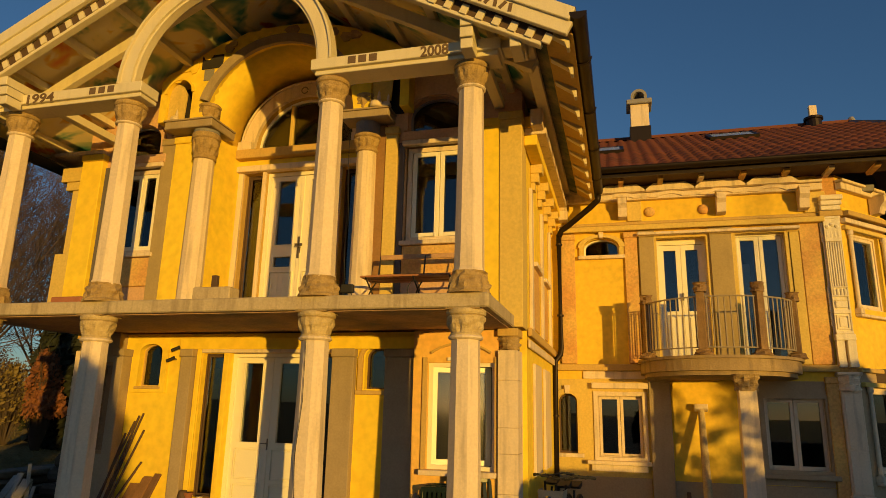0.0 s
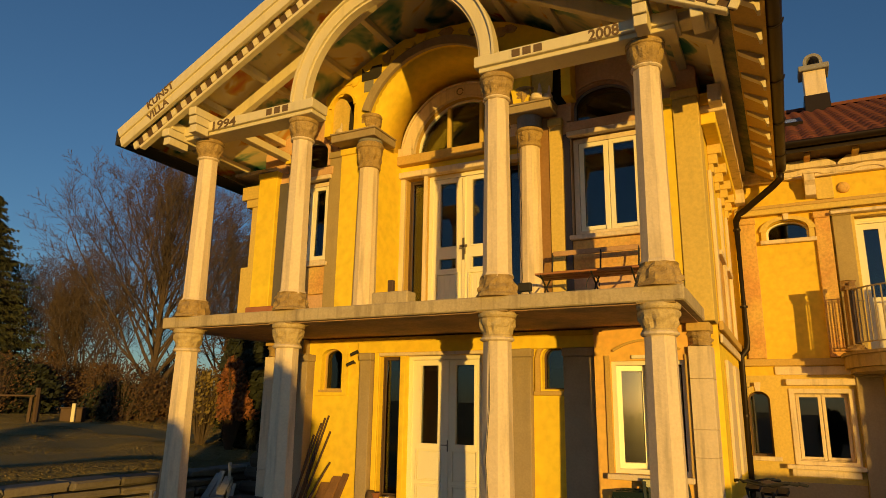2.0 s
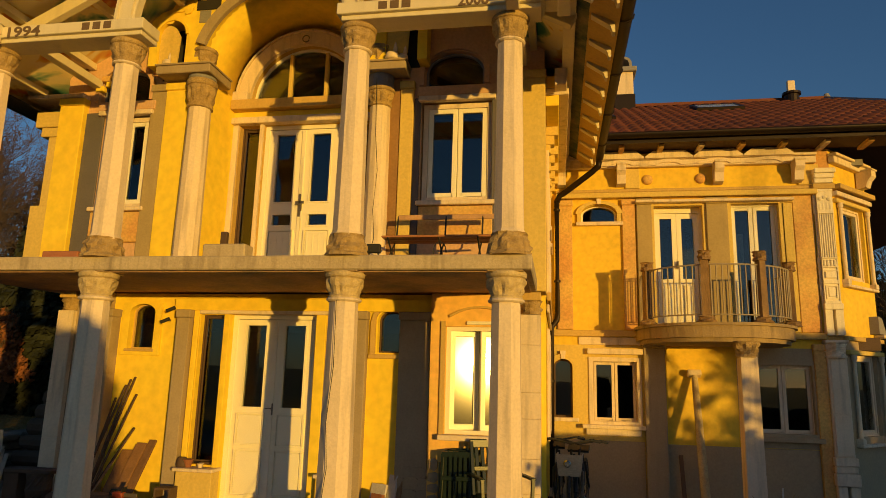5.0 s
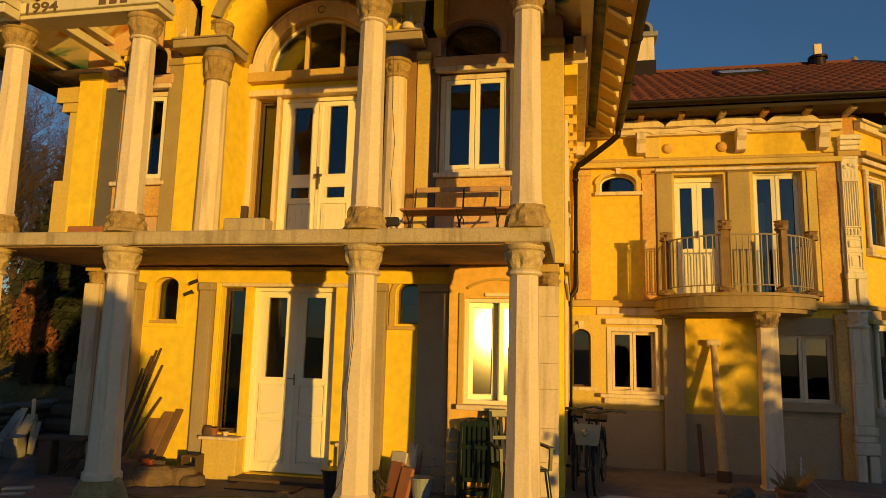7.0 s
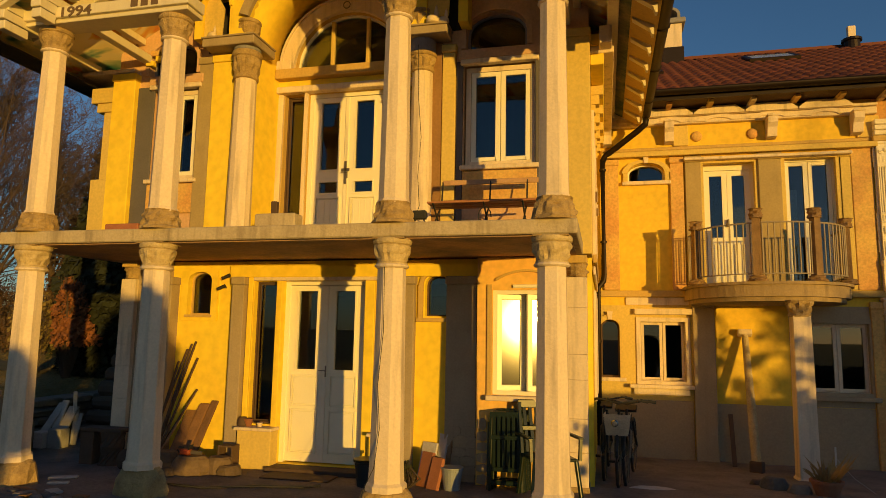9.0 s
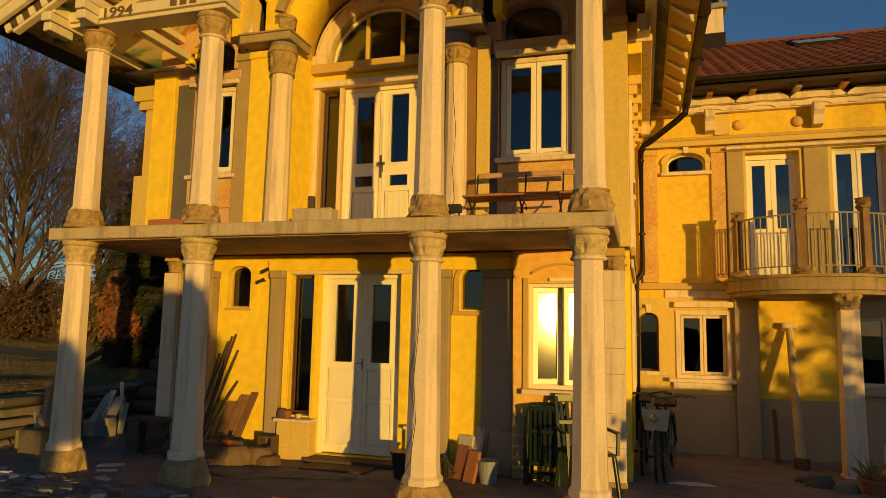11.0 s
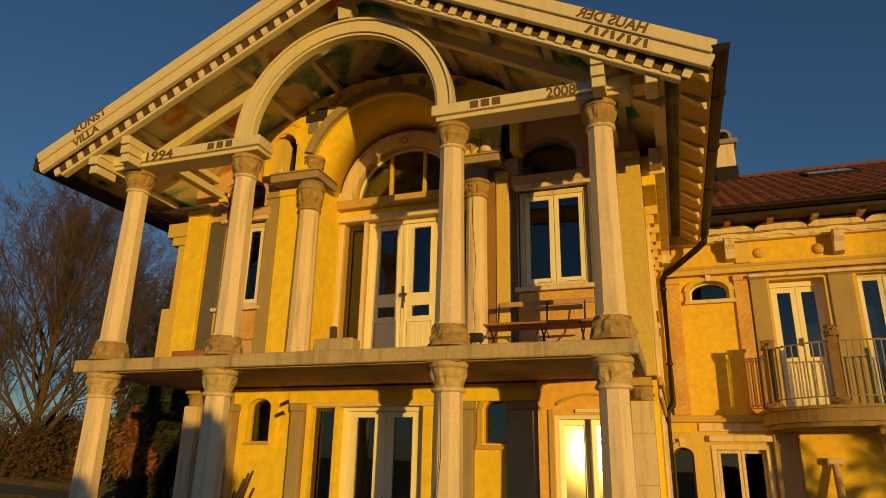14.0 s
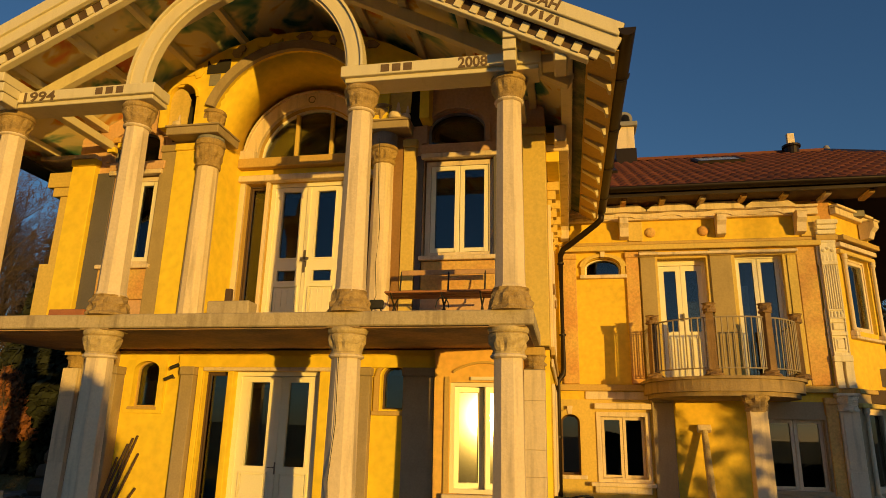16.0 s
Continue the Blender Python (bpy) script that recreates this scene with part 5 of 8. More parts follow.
block("window_curtain_rail", "white blind behind the balcony window", WHITEP, 3.28, 3.46, WY + 0.22, WY + 0.23, 2.5, 4.05)

# ---------------------------------------------------------------- wing: round balcony
BX, BY, BR = 2.80, 4.60, 1.10
bal = thing("round_balcony", BX, BY, 2.2, "half-round concrete balcony with iron railing and carved posts", "balcony", kind="structure")


def half_round(bm, r, z0, z1, n=28):
    pts = [(-r, 0.365), *[(-r * math.cos(math.pi * i / n), -r * math.sin(math.pi * i / n)) for i in range(n + 1)], (r, 0.365)]
    lo = [bm.verts.new((x, y, z0)) for x, y in pts]
    hi = [bm.verts.new((x, y, z1)) for x, y in pts]
    bm.faces.new(lo[::-1]), bm.faces.new(hi)
    for i in range(len(pts)):
        j = (i + 1) % len(pts)
        bm.faces.new((lo[i], lo[j], hi[j], hi[i]))
    return bm


# Darker, ochre copy of the concrete: the slab's weaker light is in its colour.
DIMCONC = mat("dimmed_ochre_concrete", (0.36, 0.26, 0.13), 0.93, var=0.5, scale=3.5, tint=(0.22, 0.16, 0.09), grain=45, bump=0.5, stain=0.5)
part("slab", half_round(BM(), BR, 0.06, 0.22), DIMCONC, bal)
part("slab_lip", half_round(BM(), BR + 0.04, 0.222, 0.262), DIMCONC, bal)
part("slab_foot", half_round(BM(), BR - 0.06, 0.0, 0.058), DIMCONC, bal)
posts = [(-1.0, -0.40), (-0.30, -1.02), (0.45, -0.955), (1.0, -0.40)]
for i, (x, y) in enumerate(posts):
    a = math.atan2(y, x)
    h = 0.94 if i in (0, 3) else 1.0
    bm = lathe(BM(), [(0.085, 0.32), (0.075, 0.36), (0.068, 0.26 + h - 0.12), (0.070, 0.26 + h - 0.10)], 4, x, y, a + math.pi / 4)
    pp = part("post", bm, POSTST, bal, "carved sandstone railing post")
    part("post_foot", carved(BM(), 0.12, 0.09, 0.262, 0.34, i + 60, x, y, 12), POSTST, pp)
    part("post_head", carved(BM(), 0.075, 0.088, 0.26 + h - 0.13, 0.26 + h, i + 50, x, y, 12), POSTST, pp)


def rail_run(p, q, bow, count):
    (xa, ya), (xb, yb) = p, q
    pts = []
    for k in range(9):
        f = k / 8
        x, y = xa + (xb - xa) * f, ya + (yb - ya) * f
        r = math.hypot(x, y)
        if bow:
            rr = math.hypot(xa, ya) * (1 - f) + math.hypot(xb, yb) * f
            x, y = x * rr / r, y * rr / r
        pts.append((x, y))
    part("top_rail", tube(BM(), [(x, y, 1.07) for x, y in pts], 0.012, 6), PALEI, bal)
    part("bottom_rail", tube(BM(), [(x, y, 0.37) for x, y in pts], 0.010, 6), PALEI, bal)
    mesh = None
    for k in range(1, count):
        f = 8 * k / count
        i, g = int(f), f - int(f)
        x = pts[i][0] * (1 - g) + pts[min(i + 1, 8)][0] * g
        y = pts[i][1] * (1 - g) + pts[min(i + 1, 8)][1] * g
        if mesh is None:
            o = part("baluster", tube(BM(), [(0, 0, 0.37), (0, 0, 1.07)], 0.0095, 6), PALEI, bal)
            mesh = o.data
        else:
            o = new("baluster", mesh)
            o.parent = bal
        o.location = (x, y, 0)


rail_run(posts[0], posts[1], True, 11)
rail_run(posts[1], posts[2], True, 10)
rail_run(posts[2], posts[3], True, 10)
rail_run((-1.03, 0.34), posts[0], False, 7)
rail_run(posts[3], (1.03, 0.34), False, 7)
c = thing("balcony_column", 3.0, 3.62, -0.16, "cream square column with a carved capital under the round balcony", "column")
part("shaft", lathe(BM(), [(0.20, 0.0), (0.20, 0.06), (0.172, 0.08), (0.152, 2.16)], 4, turn=math.pi / 4), CREAM, c)
part("capital", carved(BM(), 0.13, 0.175, 2.15, 2.37, 77), STONE, c, "carved sandstone capital")

# ---------------------------------------------------------------- wing: corner bay
def facet(name, a, b, z0, z1, holes, material, label, thick=0.2):
    """A wall from a to b in plan, with openings measured along it."""
    (xa, ya), (xb, yb) = a, b
    ln = math.hypot(xb - xa, yb - ya)
    o = part(name, wall_grid(BM(), 0, ln, z0, z1, 0, thick, holes), material, label=label, **S)
    o.matrix_basis = Matrix.Translation((xa, ya, 0)) @ Matrix.Rotation(math.atan2(yb - ya, xb - xa), 4, "Z")
    return o


P = [(4.50, 4.967), (4.76, 4.967), (5.60, 5.78), (5.60, 8.1)]
facet("wall_bay_front", P[0], P[1], -0.3, 5.39, [], SALMON, "salmon painted front of the corner bay", 0.2)
facet("wall_bay_slant_lower", P[1], P[2], -0.3, 2.36, [(0.22, 1.00, 0.9, 2.12)], BEIGE, "grey beige lower wall of the corner bay", 0.2)
facet("wall_bay_slant", P[1], P[2], 2.362, 5.39, [(0.22, 1.00, 3.30, 4.50)], WINGY, "yellow slanting wall of the corner bay", 0.2)
facet("wall_bay_end", P[2], P[3], -0.3, 5.39, [], WINGY, "yellow end wall of the corner bay", 0.2)
ang = math.atan2(P[2][1] - P[1][1], P[2][0] - P[1][0])


def along(o, p, an):
    o.matrix_basis = Matrix.Translation((p[0], p[1], 0)) @ Matrix.Rotation(an, 4, "Z") @ Matrix.Translation(o.location)


for k, (z0, z1) in enumerate(((3.30, 4.50), (0.9, 2.12))):
    along(window(f"window_{25 + k}", 0.22, 1.00, z0, z1, 0.06, "tall window of the corner bay with a cream frame", leaves=1, fw=0.035, sash=0.05, material=CREAM), P[1], ang)
    for off in (0.15, 1.07):
        o = thing("slim_column", 0, 0, 0, "slim cream column beside the bay window", "column", "slim bay columns", "structure")
        part("shaft", lathe(BM(), [(0.040, z0 - 0.02), (0.030, z0 + 0.05), (0.027, z1 - 0.10), (0.034, z1 - 0.08)], 12), CREAM, o, smooth=True)
        part("base_block", box(BM(), -0.05, 0.05, -0.05, 0.05, z0 - 0.10, z0 - 0.018, 0.006), CREAM, o)
        part("cap_ring", lathe(BM(), [(0.034, z1 - 0.085), (0.045, z1 - 0.05), (0.040, z1 - 0.02), (0.050, z1)], 12), CREAM, o, smooth=True)
        o.location = (off, -0.05, 0)
        along(o, P[1], ang)
    along(block("bay_sill", "cream sill of the corner bay", CREAM, 0.10, 1.12, -0.10, -0.001, z0 - 0.145, z0 - 0.102), P[1], ang)
    along(block("bay_lintel", "ochre band over the bay window", YOCHRE, 0.02, 1.14, -0.07, -0.001, z1 + 0.002, z1 + 0.07), P[1], ang)

# fluted pilaster in front of the bay, with a plainer one below it
FX0, FX1, FY = 4.505, 4.73, 4.872
fp = thing("fluted_pilaster", (FX0 + FX1) / 2, FY, 0, "white fluted pilaster with carved ends on the corner bay", "pilaster", kind="structure")
hw, dp = (FX1 - FX0) / 2, 4.966 - FY
part("back_plate", box(BM(), -hw, hw, 0.012, dp, 2.90, 4.69, 0.004), WHITES, fp)
part("edge_strip", box(BM(), -hw - 0.022, -hw, 0.045, dp, 2.82, 4.69, 0.004), WHITES, fp)
for k in range(6):
    x = -hw + 0.030 + k * (2 * hw - 0.06) / 5
    part("flute_rib", box(BM(), x - 0.010, x + 0.010, -0.006, 0.012, 3.60, 4.29, 0.004), WHITES, fp)
for sx in (-1, 1):
    part("side_fillet", box(BM(), min(sx * hw, sx * (hw - 0.014)), max(sx * hw, sx * (hw - 0.014)), -0.004, 0.012, 2.92, 4.31), WHITES, fp)
part("capital_plate", box(BM(), -hw - 0.004, hw + 0.004, -0.004, 0.012, 4.31, 4.66, 0.004), WHITES, fp)
for sx in (-1, 0, 1):
    bm = lathe(BM(), [(0.034, 0.0), (0.030, 0.014), (0.020, 0.010), (0.010, 0.022), (0.0, 0.024)], 14)
    bmesh.ops.rotate(bm, cent=(0, 0, 0), matrix=Matrix.Rotation(radians(90), 3, "X"), verts=bm.verts)
    bmesh.ops.translate(bm, vec=(sx * 0.064, -0.003, 4.53 + (0.03 if sx == 0 else 0.0)), verts=bm.verts)
    part("capital_rosette", bm, WHITES, fp, smooth=True)
for k in range(4):
    part("capital_leaf", rock(BM(), 0.024, 0.014, 4.36, 4.47, 320 + k, -0.078 + 0.052 * k, 0.004, 8), WHITES, fp)
part("capital_lip", box(BM(), -hw - 0.012, hw + 0.012, -0.016, dp, 4.655, 4.692, 0.005), WHITES, fp)
for k in range(4):
    part("carved_leaf", rock(BM(), 0.022, 0.016, 3.465, 3.555, 340 + k, -0.075 + 0.05 * k, 0.004, 8), WHITES, fp)
for z0, z1, o_ in ((4.295, 4.312, 0.010), (3.575, 3.598, 0.010), (3.440, 3.462, 0.012), (3.385, 3.400, 0.006), (3.185, 3.245, 0.014), (2.885, 2.925, 0.012)):
    part("cross_fillet", box(BM(), -hw - 0.003, hw + 0.003, -o_, 0.013, z0, z1, 0.004), WHITES, fp)
part("panel", box(BM(), -hw + 0.03, hw - 0.03, -0.012, 0.012, 3.27, 3.375, 0.010), WHITES, fp)
part("panel", border(BM(), -hw + 0.028, hw - 0.028, 2.95, 3.165, 0.022, -0.008, 0.012), WHITES, fp)
part("panel", box(BM(), -hw + 0.062, hw - 0.062, -0.002, 0.012, 2.985, 3.13, 0.006), WHITES, fp)
part("base_block", box(BM(), -hw - 0.02, hw + 0.025, -0.022, dp, 2.79, 2.884, 0.008), WHITES, fp)
for z in (4.36, 4.44, 4.52, 4.60, 3.06, 3.16, 3.27, 3.38, 3.48, 3.56):
    part("edge_scroll", rock(BM(), 0.020, 0.028, z - 0.05, z + 0.05, int(z * 100), -hw - 0.022, 0.062, 8), WHITES, fp)
for x0, x1 in ((-hw - 0.012, -0.022), (0.022, hw + 0.018)):
    part("foot", prism_x(BM(), [(dp, 2.40), (-0.030, 2.40), (-0.030, 2.44), (-0.008, 2.50), (-0.004, 2.70), (-0.012, 2.788), (dp, 2.788)], x0, x1), WHITES, fp)
for k, (o_, z0, z1) in enumerate(((0.015, 4.795, 4.868), (0.035, 4.872, 4.948), (0.055, 4.952, 5.030))):
    part("entablature_step", box(BM(), -hw - 0.02, hw + 0.03 + 0.02 * k, -o_, dp, z0, z1, 0.010), WHITES, fp)
lp = thing("lower_pilaster", 4.605, FY, 0, "plain cream pilaster with a carved cap under the fluted one", "pilaster", kind="structure")
part("shaft", box(BM(), -0.135, 0.135, 0.0, dp, 0.62, 2.06, 0.006), CREAM, lp)
part("shaft_front", box(BM(), -0.105, 0.105, -0.014, 0.0, 1.24, 2.03, 0.006), CREAM, lp)
part("shaft_front", box(BM(), -0.115, 0.115, -0.020, 0.0, 0.64, 1.215, 0.006), CREAM, lp)
part("cap", carved(BM(), 0.135, 0.165, 2.06, 2.29, 92, 0.0, 0.06, 14), CREAM, lp)
part("cap_plate", box(BM(), -0.165, 0.165, -0.05, dp, 2.285, 2.325, 0.006), CREAM, lp)
for z0, z1, o_ in ((0.50, 0.62, 0.05), (0.40, 0.495, 0.03), (0.22, 0.395, 0.06)):
    part("base_step", box(BM(), -0.135 - o_ / 2, 0.135 + o_ / 2, -o_, dp, z0, z1, 0.012), CREAM, lp)
for x0, x1 in ((-0.15, -0.02), (0.02, 0.15)):
    part("foot", box(BM(), x0, x1, -0.04, dp, -0.22, 0.215, 0.01), CREAM, lp)
for z0, z1, d, m_ in ((4.70, 4.78, 0.16, OCHRE), (4.60, 4.675, 0.10, CREAM), (4.80, 4.85, 0.06, YELLOW), (5.14, 5.25, 0.10, CREAM), (5.255, 5.30, 0.14, CREAM), (2.33, 2.395, 0.08, OCHRE)):
    along(block("bay_cornice", "stepped cornice of the corner bay", m_, -0.02, 1.16, -d, -0.001, z0, z1, category="cornice"), P[1], ang)
block("bay_cornice", "stepped cornice of the corner bay", OCHRE, 4.46, 4.78, FY - 0.02, 4.966, 4.696, 4.785, category="cornice")
b = thing("cornice_bracket", 0.92, -0.002, 5.14, "cream scrolled bracket under the crown band", "bracket", "cornice brackets", "structure")
part("bracket_body", prism_x(BM(), [(-0.02, 0.0), (-0.26, 0.0), (-0.26, -0.10), (-0.20, -0.16), (-0.16, -0.27), (-0.02, -0.28)], -0.08, 0.08), CREAM, b)
part("bracket_cap", box(BM(), -0.095, 0.095, -0.28, -0.02, 0.0, 0.03, 0.005), CREAM, b)
along(b, P[1], ang)
b = thing("wall_lamp", 0.98, -0.002, 2.47, "grey wedge-shaped stone wall lamp on the bay", "wall lamp")
part("hood", prism(BM(), [(-0.11, 0.0), (0.13, 0.0), (0.02, 0.25), (-0.11, 0.28)], -0.14, 0.0), GREYD, b)
part("bowl", box(BM(), 0.0, 0.16, -0.17, 0.0, -0.06, -0.004, 0.02), CREAM, b)
along(b, P[1], ang)

# ---------------------------------------------------------------- wing: eaves, gutter, things on the roof
block("wing_soffit", "boarded eaves of the wing", DARKWOOD, 0.35, 9.2, 4.42, WY + 0.02, 5.41, 5.44, category="eaves")
for k in range(9):
    x = 0.90 + 0.62 * k
    r = thing("wing_rafter_end", x, 4.42, 5.33, "painted rafter end under the wing eaves", "rafter end", "wing rafter ends", "structure")
    part("rafter_bar", prism_x(BM(), [(0.12, 0.03), (0.12, 0.075), (0.54, 0.075), (0.54, 0.02), (0.16, 0.02)], -0.04, 0.04), (CREAM, SALMON, OCHRE)[k % 3], r)
bm = BM()
ga = [bm.verts.new((0.9, y, z)) for y, z in prof]
gb = [bm.verts.new((9.3, y, z)) for y, z in prof]
for i in range(len(prof)):
    j = (i + 1) % len(prof)
    bm.faces.new((ga[i], ga[j], gb[j], gb[i]))
g = thing("wing_gutter", 0, 4.27, 5.50, "dark brown metal gutter of the wing roof", "gutter")
part("trough", bm, BRONZE, g, smooth=True)
part("fascia_board", box(BM(), 0.9, 9.3, 0.08, 0.11, -0.13, 0.02), BRONZE, g, "dark brown fascia")


def roof_at(y):
    return EZ + (RZ - EZ) * (y - EY) / (RY - EY)


c = thing("chimney", 2.06, 9.2, 7.95, "cream rendered chimney with an arched stone hood", "chimney")
part("flashing", box(BM(), -0.24, 0.24, -0.24, 0.24, -0.15, 0.30, 0.01), BRONZE, c, "dark metal flashing")
part("shaft", box(BM(), -0.21, 0.21, -0.21, 0.21, 0.28, 0.92, 0.012), CREAM, c)
part("collar", box(BM(), -0.29, 0.29, -0.29, 0.29, 0.86, 0.98, 0.015), GREYD, c, "dark stone collar")
bm = arch_ring(BM(), 0, 1.06, 0.12, 0.185, -0.24, 0.24, n=14)
box(bm, -0.185, -0.12, -0.24, 0.24, 0.98, 1.06), box(bm, 0.12, 0.185, -0.24, 0.24, 0.98, 1.06)
part("hood", bm, GREYD, c, "arched dark stone hood")
for x, y, w in ((3.85, 8.05, 0.95), (1.35, 6.9, 0.55)):
    a_ = math.atan2(RZ - EZ, RY - EY)
    s_ = thing("skylight", x, y, roof_at(y) + 0.03, "roof window with a grey metal frame set in the tiles", "skylight", "skylights")
    s_.rotation_euler = (a_, 0, 0)
    bm = BM()
    for q in ((-w / 2, w / 2, -0.42, -0.34), (-w / 2, w / 2, 0.34, 0.42), (-w / 2, -w / 2 + 0.08, -0.34, 0.34), (w / 2 - 0.08, w / 2, -0.34, 0.34)):
        box(bm, *q, 0.0, 0.075, 0.006)
    part("frame", bm, BRONZE, s_)
    # Opaque pale colour stands for the sky's reflection in the pane.
    part("pane", box(BM(), -w / 2 + 0.08, w / 2 - 0.08, -0.34, 0.34, 0.06, 0.07), mat("sky_coloured_pane", (0.55, 0.58, 0.55), 0.08, var=0.1) if x > 3 else bpy.data.materials["sky_coloured_pane"], s_, "pane coloured pale for the sky it would mirror")
r = thing("roof_vent", 5.80, 9.3, 8.05, "weathered metal roof vent on the ridge", "roof vent")
part("drum", lathe(BM(), [(0.16, -0.15), (0.16, 0.12), (0.20, 0.13), (0.20, 0.18), (0.10, 0.21)], 16), BRONZE, r, smooth=False)
part("cowl", box(BM(), -0.08, 0.08, -0.05, 0.05, 0.20, 0.48, 0.01), CREAM, r)
k = thing("ridge_cap", 0, RY, RZ, "dark ridge and hip caps of the wing roof", "ridge cap")
part("ridge_bar", slanted(BM(), (0.5, 0, 0.03), (6.6, 0, 0.03), 0.16, 0.07), TILE, k)
part("hip_bar", slanted(BM(), (6.6, 0, 0.03), (9.4, EY - RY, EZ - RZ + 0.03), 0.18, 0.08), GREYD, k, "grey metal hip cap")
part("knob", lathe(BM(), [(0.07, 0.0), (0.08, 0.06), (0.05, 0.14), (0.01, 0.16)], 10, cx=6.62), GREYD, k)

# ---------------------------------------------------------------- garden
BARK = mat("grey_brown_bark", (0.085, 0.058, 0.04), 0.95, var=0.4, scale=5, grain=30, bump=0.5)
TWIG = mat("reddish_bare_twigs", (0.085, 0.060, 0.046), 0.95, var=0.3, scale=3, bump=0.0)
NEEDLE = mat("dark_spruce_needles", (0.034, 0.040, 0.016), 0.9, var=0.6, scale=2.5, tint=(0.05, 0.044, 0.016), bump=0.0)
YEW = mat("dark_evergreen_leaves", (0.020, 0.026, 0.014), 0.9, var=0.5, scale=3, bump=0.0)
RUST = mat("rusty_winter_leaves", (0.25, 0.09, 0.03), 0.9, var=0.7, scale=4, tint=(0.12, 0.05, 0.025), bump=0.0)
OLIVEL = mat("yellow_olive_leaves", (0.20, 0.14, 0.035), 0.8, var=0.6, scale=4, tint=(0.10, 0.085, 0.03), bump=0.0)
DRY = mat("dry_brown_shrub", (0.10, 0.055, 0.028), 0.95, var=0.6, scale=2, tint=(0.08, 0.045, 0.025), bump=0.0)
SLATE = mat("grey_field_stone", (0.17, 0.145, 0.115), 0.92, var=0.5, scale=6, grain=30, bump=0.7, by_object=0.35)


def raw(name, verts, faces, material, parent=None, label="", category="", kind="", smooth=False):
    me = bpy.data.meshes.new(name)
    me.from_pydata(verts, [], faces)
    me.materials.append(material)
    if smooth:
        for p in me.polygons:
            p.use_smooth = True
    ob = new(name, me)
    if parent is not None:
        ob.parent = parent
    return tagged(ob, label, category, kind=kind)


def limb(vs, fs, a, b, ra, rb, n):
    d = (b - a).normalized()
    u = d.orthogonal().normalized()
    w = d.cross(u)
    i = len(vs)
    for p, r in ((a, ra), (b, rb)):
        for k in range(n):
            t = 2 * math.pi * k / n
            vs.append(tuple(p + r * (math.cos(t) * u + math.sin(t) * w)))
    for k in range(n):
        fs.append((i + k, i + (k + 1) % n, i + n + (k + 1) % n, i + n + k))


def bare_tree(x, y, height, seed, label, spread=0.55, stems=1, levels=5, kids=4):
    rnd = random.Random(seed)
    z = ground_z(x, y) - 0.1
    t = thing("bare_tree", x, y, z, label, "tree", "bare garden trees")
    cv, cf = [], []

    def grow(p, d, ln, r, lev, tv, tf):
        steps = 3
        for _ in range(steps):
            d2 = (d + Vector((rnd.gauss(0, 0.10), rnd.gauss(0, 0.10), rnd.gauss(0.03, 0.06)))).normalized()
            q = p + d2 * ln / steps
            limb(tv if lev < 2 else cv, tf if lev < 2 else cf, p, q, r, r * 0.84, 7 if lev == 0 else 5 if lev == 1 else 3)
            p, d, r = q, d2, r * 0.84
            if lev < levels:
                for _k in range(1 if lev in (0, levels - 1) else max(1, kids // 2)):
                    az = rnd.random() * 2 * math.pi
                    u = d.orthogonal().normalized()
                    v = d.cross(u)
                    out = (d + (u * math.cos(az) + v * math.sin(az)) * (spread + 0.3 * rnd.random())).normalized()
                    out.z += 0.16
                    grow(p, out.normalized(), ln * (0.46 + 0.22 * rnd.random()), max(0.009, r * 0.55), lev + 1, tv, tf)
        if lev < levels:
            grow(p, (d + Vector((rnd.gauss(0, 0.2), rnd.gauss(0, 0.2), 0.1))).normalized(), ln * 0.62, max(0.008, r * 0.8), lev + 1, tv, tf)

    for s in range(stems):
        tv, tf = [], []
        lean = Vector((rnd.gauss(0, 0.10), rnd.gauss(0, 0.10), 1)).normalized() if stems > 1 else Vector((0, 0, 1))
        grow(Vector((rnd.gauss(0, 0.15 * (stems - 1)), rnd.gauss(0, 0.15 * (stems - 1)), 0)), lean, height * 0.42, height * 0.0125, 0, tv, tf)
        raw("trunk", tv, tf, BARK, t, "grey brown bark")
    raw("crown", cv, cf, TWIG, t, "crown of fine bare twigs")
    return t


